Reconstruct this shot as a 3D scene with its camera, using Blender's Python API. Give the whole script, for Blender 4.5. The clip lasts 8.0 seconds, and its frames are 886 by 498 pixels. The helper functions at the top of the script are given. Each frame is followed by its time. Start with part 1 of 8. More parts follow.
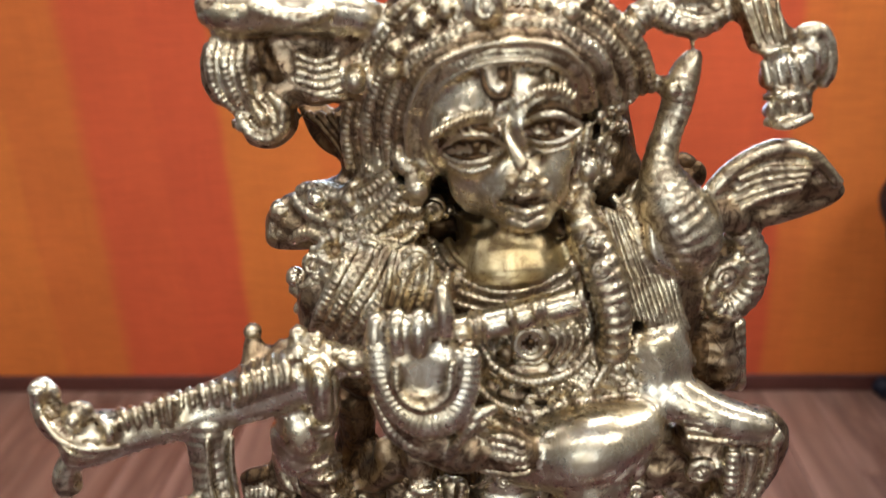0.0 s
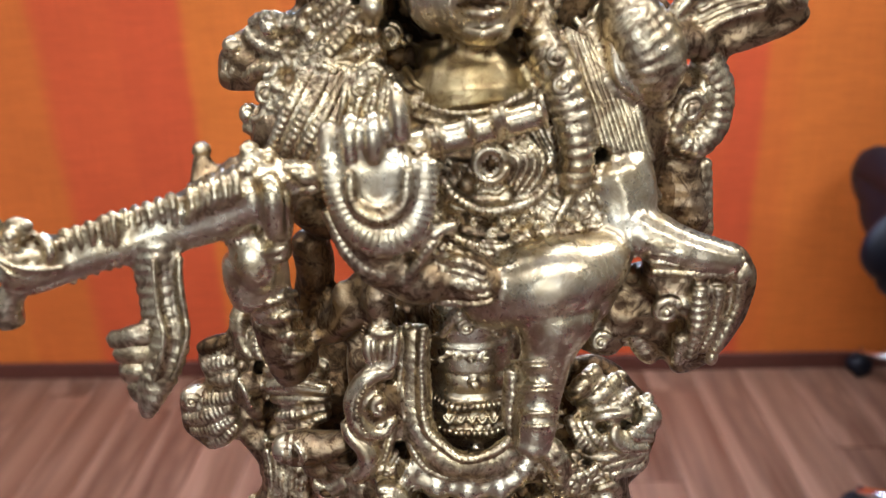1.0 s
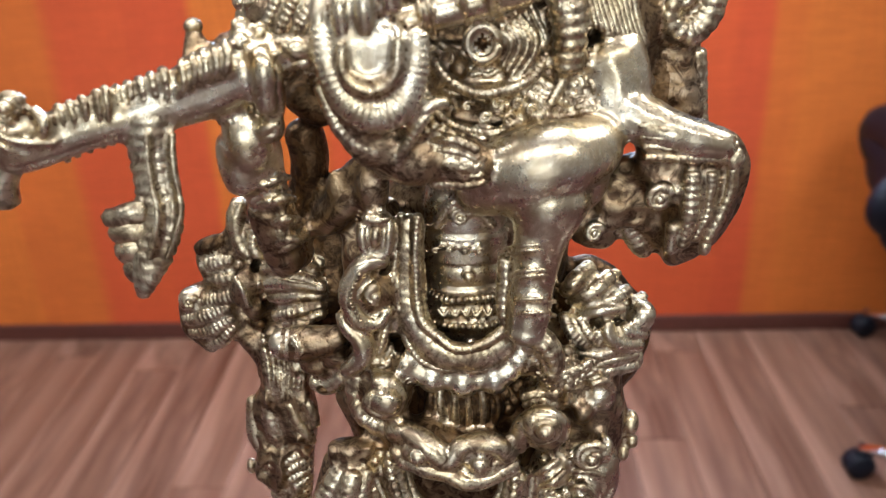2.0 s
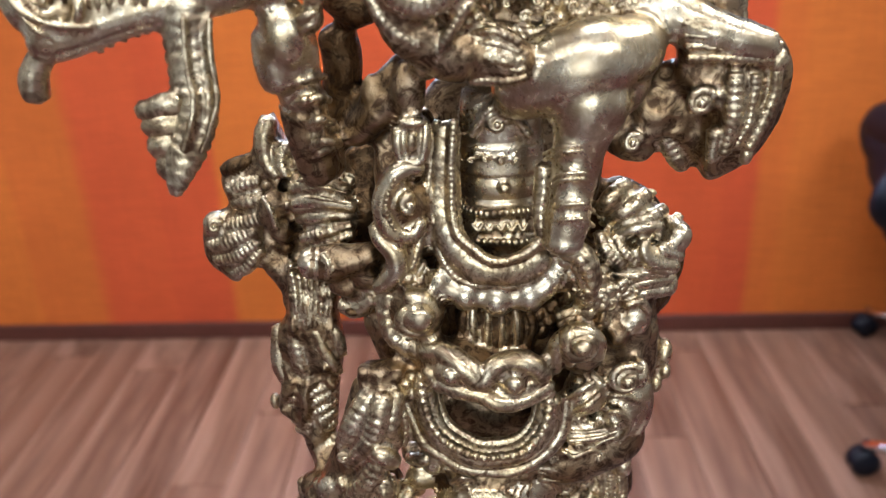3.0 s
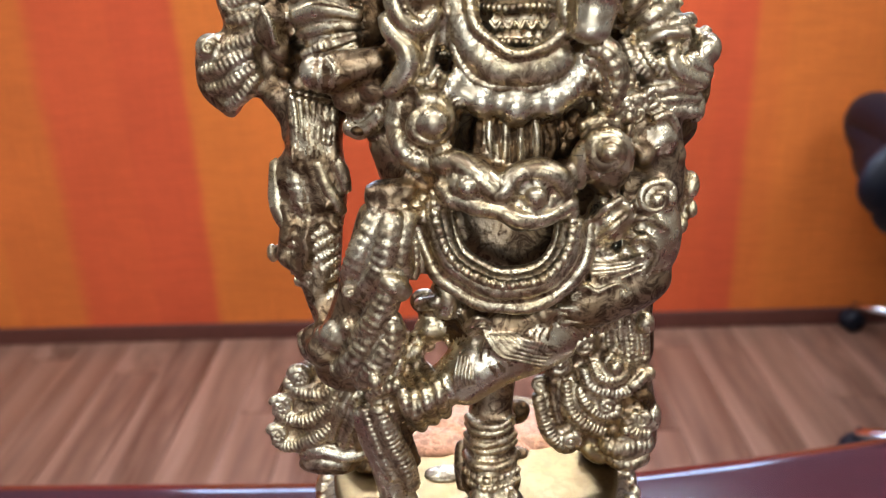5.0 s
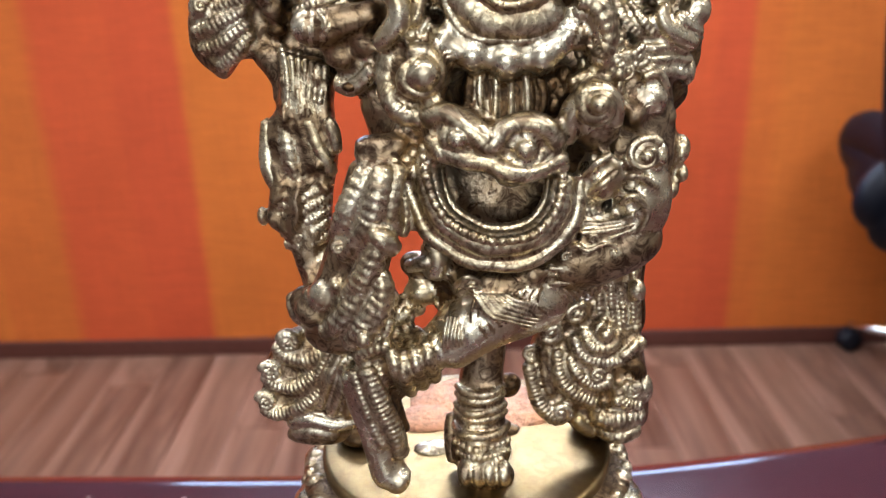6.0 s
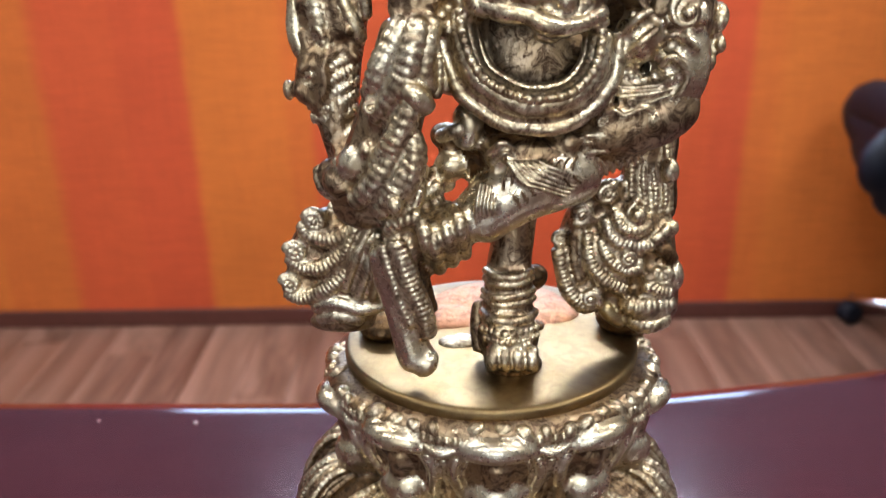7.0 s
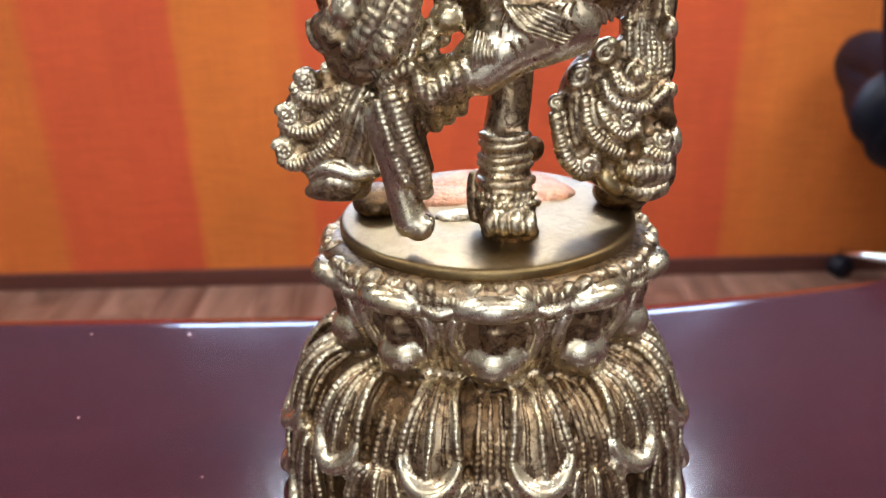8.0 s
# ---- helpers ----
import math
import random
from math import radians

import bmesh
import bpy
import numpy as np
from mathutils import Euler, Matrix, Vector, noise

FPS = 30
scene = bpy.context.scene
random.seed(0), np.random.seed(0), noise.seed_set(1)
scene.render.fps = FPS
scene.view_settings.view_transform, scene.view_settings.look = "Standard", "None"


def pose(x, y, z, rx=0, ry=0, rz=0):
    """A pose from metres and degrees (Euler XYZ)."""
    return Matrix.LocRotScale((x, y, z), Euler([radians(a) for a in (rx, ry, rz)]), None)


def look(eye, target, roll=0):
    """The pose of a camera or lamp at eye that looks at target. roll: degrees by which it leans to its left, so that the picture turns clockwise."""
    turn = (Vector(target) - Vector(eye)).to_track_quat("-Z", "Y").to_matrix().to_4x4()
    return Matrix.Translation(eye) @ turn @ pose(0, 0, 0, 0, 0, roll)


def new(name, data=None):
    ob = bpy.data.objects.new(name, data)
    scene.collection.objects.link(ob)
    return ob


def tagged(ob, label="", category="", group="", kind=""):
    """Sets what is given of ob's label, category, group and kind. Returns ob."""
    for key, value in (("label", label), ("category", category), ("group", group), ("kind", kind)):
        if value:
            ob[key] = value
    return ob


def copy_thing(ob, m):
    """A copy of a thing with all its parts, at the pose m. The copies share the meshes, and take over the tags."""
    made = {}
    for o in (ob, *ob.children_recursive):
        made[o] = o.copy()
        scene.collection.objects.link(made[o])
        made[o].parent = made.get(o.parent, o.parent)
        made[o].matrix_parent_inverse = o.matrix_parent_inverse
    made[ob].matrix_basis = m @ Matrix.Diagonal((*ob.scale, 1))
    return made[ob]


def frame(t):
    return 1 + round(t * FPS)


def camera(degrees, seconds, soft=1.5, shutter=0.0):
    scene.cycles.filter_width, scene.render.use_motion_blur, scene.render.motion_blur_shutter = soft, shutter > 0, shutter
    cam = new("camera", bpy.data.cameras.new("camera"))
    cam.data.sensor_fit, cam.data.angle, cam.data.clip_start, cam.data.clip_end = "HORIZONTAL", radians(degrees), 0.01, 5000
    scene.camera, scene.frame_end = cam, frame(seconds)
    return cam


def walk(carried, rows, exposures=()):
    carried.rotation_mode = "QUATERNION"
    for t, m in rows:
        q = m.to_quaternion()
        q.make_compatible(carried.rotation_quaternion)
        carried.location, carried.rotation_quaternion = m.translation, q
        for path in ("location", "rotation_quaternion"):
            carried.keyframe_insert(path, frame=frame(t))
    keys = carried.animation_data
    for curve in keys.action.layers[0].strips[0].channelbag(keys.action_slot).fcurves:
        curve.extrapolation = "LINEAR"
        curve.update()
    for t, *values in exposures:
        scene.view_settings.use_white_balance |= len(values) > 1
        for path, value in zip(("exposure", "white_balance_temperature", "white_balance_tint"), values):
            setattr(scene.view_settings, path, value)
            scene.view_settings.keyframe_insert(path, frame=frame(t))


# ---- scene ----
# the camera comes down along the statue, an arm's length in front of it
cam = camera(56.0, 8.0, soft=1.35, shutter=0.2)
cam.data.dof.use_dof = True
cam.data.dof.focus_distance = 0.31
cam.data.dof.aperture_fstop = 11.0
PATH = [
    (0, (0.063, 0.131, 1.327), (-0.072, 1.963, 0.537), -2.4),
    (0.5, (0.06, 0.117, 1.291), (-0.046, 1.961, 0.522), -2.7),
    (1, (0.068, 0.117, 1.272), (-0.016, 1.953, 0.483), -2.2),
    (1.5, (0.072, 0.107, 1.249), (-0.018, 1.934, 0.438), -2.5),
    (1.7, (0.074, 0.106, 1.25), (-0.027, 1.912, 0.397), -2.5),
    (3, (0.057, 0.095, 1.212), (-0.033, 1.915, 0.387), -2.3),
    (3.5, (0.058, 0.092, 1.202), (-0.03, 1.917, 0.389), -2.7),
    (4, (0.054, 0.089, 1.188), (-0.025, 1.923, 0.394), -2.5),
    (4.5, (0.048, 0.087, 1.156), (-0.019, 1.926, 0.373), -2.4),
    (5.8, (0.039, 0.081, 1.116), (0.021, 1.943, 0.385), -1.7),
    (6, (0.045, 0.078, 1.111), (0.008, 1.945, 0.395), -1.6),
    (6.5, (0.042, 0.073, 1.093), (0.012, 1.944, 0.387), -1.3),
    (7, (0.031, 0.069, 1.068), (0.002, 1.925, 0.322), -1.2),
    (7.5, (0.031, 0.063, 1.048), (-0.002, 1.895, 0.246), -1.6),
    (8, (0.028, 0.056, 1.025), (0.019, 1.888, 0.222), -1.5),
]
walk(cam, [(t, look(eye, target, roll)) for t, eye, target, roll in PATH], exposures=[(0.0, -0.22), (1.2, -0.02), (8.0, 0.04)])

# ---- light: a closed office with lamp panels in its white ceiling ----
ROOM_X0, ROOM_X1, ROOM_Y0, ROOM_Y1, ROOM_H = -2.6, 2.8, -2.6, 2.185, 2.7
world = bpy.data.worlds.new("world")
world.use_nodes = True
sky = world.node_tree.nodes.new("ShaderNodeTexSky")
sky.sky_type, sky.sun_disc, sky.sun_elevation, sky.sun_rotation = "NISHITA", False, radians(40), radians(150)
world.node_tree.links.new(sky.outputs[0], world.node_tree.nodes["Background"].inputs[0])
world.node_tree.nodes["Background"].inputs[1].default_value = 0.15
scene.world = world


def lamp_area(name, x, y, z, sx, sy, watts, color):
    data = bpy.data.lights.new(name, "AREA")
    data.shape, data.size, data.size_y, data.energy, data.color = "RECTANGLE", sx, sy, watts, color
    ob = new(name, data)
    ob.location = (x, y, z)
    return ob


# ---- materials ----
class Mat:
    """A node material with short ways to add nodes and links."""

    def __init__(self, name):
        self.m = bpy.data.materials.new(name)
        self.m.use_nodes = True
        self.t = self.m.node_tree
        self.b = self.t.nodes["Principled BSDF"]
        self.tc = self.t.nodes.new("ShaderNodeTexCoord")

    def put(self, **kw):
        for key, v in kw.items():
            s = self.b.inputs[key.replace("_", " ")]
            if isinstance(v, bpy.types.NodeSocket):
                self.t.links.new(v, s)
            else:
                s.default_value = (*v, 1) if isinstance(v, tuple) and len(v) == 3 else v
        return self

    def mapped(self, scale=(1, 1, 1), space="Object"):
        n = self.t.nodes.new("ShaderNodeMapping")
        n.inputs["Scale"].default_value = scale
        self.t.links.new(self.tc.outputs[space], n.inputs["Vector"])
        return n.outputs[0]

    def noise(self, scale, detail=4, rough=0.55, vec=None, distort=0.0):
        n = self.t.nodes.new("ShaderNodeTexNoise")
        n.inputs["Scale"].default_value, n.inputs["Detail"].default_value = scale, detail
        n.inputs["Roughness"].default_value, n.inputs["Distortion"].default_value = rough, distort
        self.t.links.new(vec or self.tc.outputs["Object"], n.inputs["Vector"])
        return n.outputs[0]

    def voronoi(self, scale, vec=None):
        n = self.t.nodes.new("ShaderNodeTexVoronoi")
        n.inputs["Scale"].default_value = scale
        self.t.links.new(vec or self.tc.outputs["Object"], n.inputs["Vector"])
        return n.outputs["Distance"]

    def ramp(self, fac, *stops):
        n = self.t.nodes.new("ShaderNodeValToRGB")
        e = n.color_ramp.elements
        while len(e) < len(stops):
            e.new(0.5)
        for el, (p, c) in zip(e, stops):
            el.position = p
            el.color = (c, c, c, 1) if isinstance(c, (int, float)) else (*c, 1)
        self.t.links.new(fac, n.inputs[0])
        return n.outputs[0]

    def mix(self, fac, a, b, mode="MIX"):
        n = self.t.nodes.new("ShaderNodeMix")
        n.data_type, n.blend_type = "RGBA", mode
        for s, v in ((n.inputs[0], fac), (n.inputs[6], a), (n.inputs[7], b)):
            if isinstance(v, bpy.types.NodeSocket):
                self.t.links.new(v, s)
            else:
                s.default_value = v if isinstance(v, (int, float)) else (*v, 1)
        return n.outputs[2]

    def math(self, op, a, b=0.5):
        n = self.t.nodes.new("ShaderNodeMath")
        n.operation = op
        for s, v in ((n.inputs[0], a), (n.inputs[1], b)):
            if isinstance(v, bpy.types.NodeSocket):
                self.t.links.new(v, s)
            else:
                s.default_value = v
        return n.outputs[0]

    def random(self):
        return self.t.nodes.new("ShaderNodeObjectInfo").outputs["Random"]

    def island(self):
        return self.t.nodes.new("ShaderNodeNewGeometry").outputs["Random Per Island"]

    def bump(self, height, strength=0.3, distance=0.002, onto=None):
        n = self.t.nodes.new("ShaderNodeBump")
        n.inputs["Strength"].default_value, n.inputs["Distance"].default_value = strength, distance
        self.t.links.new(height, n.inputs["Height"])
        if onto:
            self.t.links.new(onto, n.inputs["Normal"])
        return n.outputs[0]


def brass(name, base, tarnish, amount, rough, relief):
    """Cast metal: brown lacquer left in blotches and freckles, small pits, fine filing."""
    k = Mat(name)
    big = k.noise(60, 3, 0.6)
    fine = k.noise(700, 3, 0.6)
    blotch = k.ramp(k.noise(160, 6, 0.72, distort=1.2), (0.462, 0.0), (0.585, 1.0))
    freckle = k.ramp(k.noise(620, 4, 0.7), (0.56, 0.0), (0.66, 1.0))
    lacquer = k.math("MULTIPLY", k.math("MAXIMUM", blotch, k.math("MULTIPLY", freckle, 0.35)), amount)
    tone = k.mix(k.ramp(big, (0.35, 0.0), (0.65, 1.0)), base, tuple(c * f for c, f in zip(base, (0.88, 0.80, 0.66))))
    k.put(Base_Color=k.mix(lacquer, tone, tarnish), Metallic=1.0,
          Roughness=k.math("ADD", k.math("MULTIPLY", lacquer, 0.16), k.math("ADD", k.math("MULTIPLY", fine, 0.10), rough)))
    pits = k.bump(k.ramp(k.noise(380, 4, 0.6), (0.30, 0.0), (0.62, 1.0)), relief, 0.0007)
    k.put(Normal=k.bump(fine, relief * 0.5, 0.0003, onto=pits))
    return k.m


BRASS = brass("cast_brass", (0.67, 0.585, 0.425), (0.125, 0.072, 0.041), 0.82, 0.23, 0.11)
POLISHED = brass("polished_brass", (0.68, 0.61, 0.465), (0.28, 0.19, 0.115), 0.50, 0.22, 0.05)
# brown lacquer; on creases and sunk ground its colour also carries shade
BROWNED_SHADE = brass("browned_shade_brass", (0.36, 0.265, 0.17), (0.065, 0.035, 0.020), 0.92, 0.27, 0.25)
# nearly black: old lacquer plus the shade of hollows, put into one colour
PATINA_SHADE = brass("dark_shade_brass", (0.15, 0.092, 0.048), (0.030, 0.017, 0.010), 0.85, 0.30, 0.4)
PLATE = brass("satin_brass", (0.235, 0.165, 0.08), (0.16, 0.095, 0.045), 0.4, 0.31, 0.02)
SATIN = brass("golden_brass", (0.46, 0.37, 0.21), (0.16, 0.09, 0.045), 0.6, 0.27, 0.08)
COPPER = brass("rough_copper", (0.60, 0.33, 0.22), (0.12, 0.07, 0.05), 0.45, 0.5, 0.5)

k = Mat("striped_wall_cloth")
sep = k.t.nodes.new("ShaderNodeSeparateXYZ")
k.t.links.new(k.tc.outputs["Object"], sep.inputs[0])
along = k.math("DIVIDE", k.math("ADD", sep.outputs[0], 2.6), 5.4)
ORANGE, ORANGE2, RED, RED2 = (0.68, 0.178, 0.034), (0.66, 0.158, 0.033), (0.66, 0.107, 0.036), (0.63, 0.098, 0.035)
edges = [(-2.6, ORANGE), (-2.05, RED), (-1.72, ORANGE), (-1.22, ORANGE2), (-1.02, RED), (-0.82, RED2), (-0.645, ORANGE), (-0.40, ORANGE2),
         (-0.33, RED), (0.05, RED2), (0.40, RED), (0.70, RED2), (0.785, ORANGE2), (0.86, ORANGE), (1.30, RED), (1.62, ORANGE)]
# the dye runs a little where two stripes meet
bands = [edges[0]]
for (_, before), (x, c) in zip(edges, edges[1:]):
    bands += [(x - 0.008, before), (x + 0.008, c)]
stripe = k.t.nodes.new("ShaderNodeValToRGB")
stripe.color_ramp.interpolation = "LINEAR"
while len(stripe.color_ramp.elements) < len(bands):
    stripe.color_ramp.elements.new(0.5)
for el, (x, c) in zip(stripe.color_ramp.elements, bands):
    el.position, el.color = (x + 2.6) / 5.4, (*c, 1)
wob = k.math("MULTIPLY", k.math("SUBTRACT", k.noise(6, 2), 0.5), 0.004)
k.t.links.new(k.math("ADD", along, wob), stripe.inputs[0])
weave_x = k.noise(1.0, 3, 0.6, k.mapped((14, 14, 420)))
weave_z = k.noise(1.0, 3, 0.6, k.mapped((420, 14, 10)))
cloud = k.noise(2.2, 4, 0.6)
tone = k.mix(1.0, stripe.outputs[0], k.ramp(weave_x, (0.3, 0.85), (0.7, 1.1)), "MULTIPLY")
tone = k.mix(1.0, tone, k.ramp(weave_z, (0.3, 0.9), (0.7, 1.06)), "MULTIPLY")
tone = k.mix(1.0, tone, k.ramp(cloud, (0.3, 0.86), (0.75, 1.08)), "MULTIPLY")
k.put(Base_Color=tone, Roughness=0.8, Specular_IOR_Level=0.2, Normal=k.bump(k.math("ADD", weave_x, weave_z), 0.25, 0.0008))
WALL_CLOTH = k.m

k = Mat("mahogany_lacquer")
grain = k.noise(1.0, 5, 0.65, k.mapped((7, 120, 60)), 0.5)
k.put(Base_Color=k.mix(k.ramp(grain, (0.3, 0.0), (0.72, 1.0)), (0.034, 0.008, 0.011), (0.052, 0.011, 0.014)),
      Roughness=k.math("ADD", 0.10, k.math("MULTIPLY", k.noise(35, 4), 0.08)), Coat_Weight=0.25, Coat_Roughness=0.05,
      Normal=k.bump(k.noise(240, 3), 0.05, 0.0004))
MAHOGANY = k.m

k = Mat("floor_plank")
streak = k.noise(1.0, 5, 0.6, k.mapped((24, 1.3, 5)), 0.6)
broad = k.noise(1.0, 3, 0.5, k.mapped((9, 0.7, 3)))
pick = k.ramp(k.random(), (0.0, (0.115, 0.044, 0.024)), (0.5, (0.165, 0.072, 0.043)), (1.0, (0.225, 0.108, 0.066)))
tone = k.mix(k.ramp(streak, (0.38, 0.0), (0.72, 0.9)), pick, (0.36, 0.205, 0.145))
tone = k.mix(1.0, tone, k.ramp(broad, (0.3, 0.68), (0.7, 1.16)), "MULTIPLY")
k.put(Base_Color=tone, Roughness=k.math("ADD", 0.34, k.math("MULTIPLY", streak, 0.2)), Normal=k.bump(streak, 0.12, 0.0008))
PLANK = k.m


def plain(name, c, rough=0.5, metal=0.0, vary=0.15, scale=30.0, relief=0.08, gloss=0.5):
    k = Mat(name)
    tone = k.mix(1.0, c, k.ramp(k.noise(scale, 4), (0.25, 1 - vary), (0.75, 1 + vary)), "MULTIPLY")
    k.put(Base_Color=tone, Roughness=k.math("ADD", rough - 0.05, k.math("MULTIPLY", k.noise(scale * 4, 3), 0.12)), Metallic=metal, Specular_IOR_Level=gloss,
          Normal=k.bump(k.noise(scale * 8, 3), relief, 0.0008))
    return k.m


GREY_PAINT = plain("grey_paint", (0.27, 0.265, 0.26), 0.7)
WHITE_PAINT = plain("white_paint", (0.78, 0.76, 0.72), 0.7)
BLUE_WHITE = plain("pale_wall_paint", (0.10, 0.105, 0.16), 0.6)
CEILING_MAT = plain("ceiling_tile", (0.80, 0.79, 0.77), 0.85)
SKIRT = plain("skirting_wood", (0.095, 0.027, 0.018), 0.5)
GAP_DARK = plain("floor_joint", (0.035, 0.020, 0.018), 0.8)
BLACK_PLASTIC = plain("black_plastic", (0.006, 0.007, 0.013), 0.5, gloss=0.22)
BLACK_LEATHER = plain("black_leather", (0.005, 0.005, 0.009), 0.6, 0, 0.2, 60, 0.3, gloss=0.15)
CHROME = plain("chrome", (0.75, 0.75, 0.78), 0.12, 1.0, 0.04)
DUST = plain("dust", (0.30, 0.25, 0.25), 0.9)
k = Mat("lamp_diffuser")
k.put(Base_Color=(0.9, 0.9, 0.9), Emission_Color=(0.93, 0.96, 1.0), Emission_Strength=2.0)
DIFFUSER = k.m
k = Mat("lamp_tube")
k.put(Base_Color=(0.9, 0.9, 0.9), Emission_Color=(0.72, 0.84, 1.0), Emission_Strength=270.0)
TUBE = k.m


k = Mat("window_glass")
k.put(Base_Color=(0.95, 0.97, 1.0), Roughness=0.02, Transmission_Weight=1.0, IOR=1.02)
GLASS = k.m


# ---- building helpers ----
def part(name, bm, material, parent=None, label=""):
    """Links a bmesh as one mesh object, under a thing or a part if one is given."""
    me = bpy.data.meshes.new(name)
    bm.to_mesh(me)
    bm.free()
    me.materials.append(material)
    ob = new(name, me)
    ob.parent = parent
    return tagged(ob, label) if label else ob


def empty(name, place=(0, 0, 0), turn=0.0):
    ob = new(name)
    ob.matrix_basis = pose(*place, 0, 0, turn)
    return ob


def box(bm, x0, x1, y0, y1, z0, z1, bevel=0.0, segments=2):
    m = Matrix.Translation(((x0 + x1) / 2, (y0 + y1) / 2, (z0 + z1) / 2)) @ Matrix.Diagonal((x1 - x0, y1 - y0, z1 - z0, 1))
    made = bmesh.ops.create_cube(bm, size=1, matrix=m)
    if bevel:
        edges = list({e for v in made["verts"] for e in v.link_edges})
        bmesh.ops.bevel(bm, geom=edges, offset=bevel, segments=segments, profile=0.5, affect="EDGES")
    return bm


def boxed(*size, bevel=0.0, segments=2):
    return box(bmesh.new(), *size, bevel=bevel, segments=segments)


def lathe_bm(profile, n=32, smooth=True):
    """A turned shape from (radius, height) pairs, closed at both ends."""
    bm = bmesh.new()
    rings = [[bm.verts.new((r * math.cos(2 * math.pi * i / n), r * math.sin(2 * math.pi * i / n), z)) for i in range(n)] for r, z in profile]
    for a, b in zip(rings, rings[1:]):
        for i in range(n):
            bm.faces.new((a[i], a[(i + 1) % n], b[(i + 1) % n], b[i]))
    bm.faces.new(list(reversed(rings[0])))
    bm.faces.new(rings[-1])
    for f in bm.faces:
        f.smooth = smooth
    return bm


def moved(bm, m):
    bmesh.ops.transform(bm, matrix=m, verts=bm.verts)
    return bm


def smoothed(bm):
    for f in bm.faces:
        f.smooth = True
    return bm


# ---- the room ----
def structure(ob, label, category):
    return tagged(ob, label, category, kind="structure")


T = 0.12
structure(part("wall_north", boxed(ROOM_X0 - T, ROOM_X1 + T, ROOM_Y1, ROOM_Y1 + T, 0, 1.16), WALL_CLOTH), "wall covered in orange and red striped woven cloth", "wall")
# above the cloth the wall is pale and has a window
WX0, WX1, WZ0, WZ1 = -0.76, 0.84, 1.20, 1.45
bm = bmesh.new()
for x0, x1, z0, z1 in ((ROOM_X0 - T, ROOM_X1 + T, 1.16, WZ0), (ROOM_X0 - T, ROOM_X1 + T, WZ1, ROOM_H), (ROOM_X0 - T, WX0, WZ0, WZ1), (WX1, ROOM_X1 + T, WZ0, WZ1)):
    box(bm, x0, x1, ROOM_Y1 + 0.004, ROOM_Y1 + T, z0, z1)
structure(part("wall_north_upper", bm, BLUE_WHITE), "pale painted wall above the striped cloth", "wall")
window = structure(empty("window_1", (0, ROOM_Y1 + 0.05, 0)), "low wide window above the striped wall", "window")
for x0, x1, z0, z1 in ((WX0, WX1, WZ0, WZ0 + 0.03), (WX0, WX1, WZ1 - 0.03, WZ1), (WX0, WX0 + 0.03, WZ0 + 0.03, WZ1 - 0.03), (WX1 - 0.03, WX1, WZ0 + 0.03, WZ1 - 0.03)):
    part("window_frame", boxed(x0, x1, -0.02, 0.02, z0, z1, bevel=0.003), WHITE_PAINT, window)
pane = part("pane", boxed(WX0 + 0.03, WX1 - 0.03, -0.003, 0.003, WZ0 + 0.03, WZ1 - 0.03), GLASS, window)
pane.visible_shadow = False
# a wide window behind the camera lights the front of the statue
VX0, VX1, VZ0, VZ1 = -1.15, 0.75, 0.85, 2.05
bm = bmesh.new()
for x0, x1, z0, z1 in ((ROOM_X0 - T, ROOM_X1 + T, 0, VZ0), (ROOM_X0 - T, ROOM_X1 + T, VZ1, ROOM_H), (ROOM_X0 - T, VX0, VZ0, VZ1), (VX1, ROOM_X1 + T, VZ0, VZ1)):
    box(bm, x0, x1, ROOM_Y0 - T, ROOM_Y0, z0, z1)
daylight = lamp_area("window_daylight", 0, 0, 0, WX1 - WX0 - 0.08, WZ1 - WZ0 - 0.08, 14, (0.46, 0.64, 1.0))
daylight.matrix_basis = pose((WX0 + WX1) / 2, ROOM_Y1 + 0.02, (WZ0 + WZ1) / 2, -90, 0, 0)
structure(part("wall_south", bm, GREY_PAINT), "plain grey painted wall with a wide window", "wall")
window = structure(empty("window_2", (0, ROOM_Y0 - 0.06, 0)), "wide daylit window in the grey wall", "window")
for x0, x1, z0, z1 in ((VX0, VX1, VZ0, VZ0 + 0.04), (VX0, VX1, VZ1 - 0.04, VZ1), (VX0, VX0 + 0.04, VZ0 + 0.04, VZ1 - 0.04), (VX1 - 0.04, VX1, VZ0 + 0.04, VZ1 - 0.04), (-0.22, -0.18, VZ0 + 0.04, VZ1 - 0.04)):
    part("window_frame", boxed(x0, x1, -0.02, 0.02, z0, z1, bevel=0.003), WHITE_PAINT, window)
for x0, x1 in ((VX0 + 0.04, -0.22), (-0.18, VX1 - 0.04)):
    pane = part("pane", boxed(x0, x1, -0.003, 0.003, VZ0 + 0.04, VZ1 - 0.04), GLASS, window)
    pane.visible_shadow = False
daylight = lamp_area("window_daylight", (VX0 + VX1) / 2, ROOM_Y0 - 0.02, (VZ0 + VZ1) / 2, VX1 - VX0 - 0.1, VZ1 - VZ0 - 0.1, 27, (0.80, 0.89, 1.0))
daylight.matrix_basis = pose((VX0 + VX1) / 2, ROOM_Y0 - 0.02, (VZ0 + VZ1) / 2, 90, 0, 0)
structure(part("wall_west", boxed(ROOM_X0 - T, ROOM_X0, ROOM_Y0, ROOM_Y1, 0, ROOM_H), GREY_PAINT), "plain grey painted side wall", "wall")
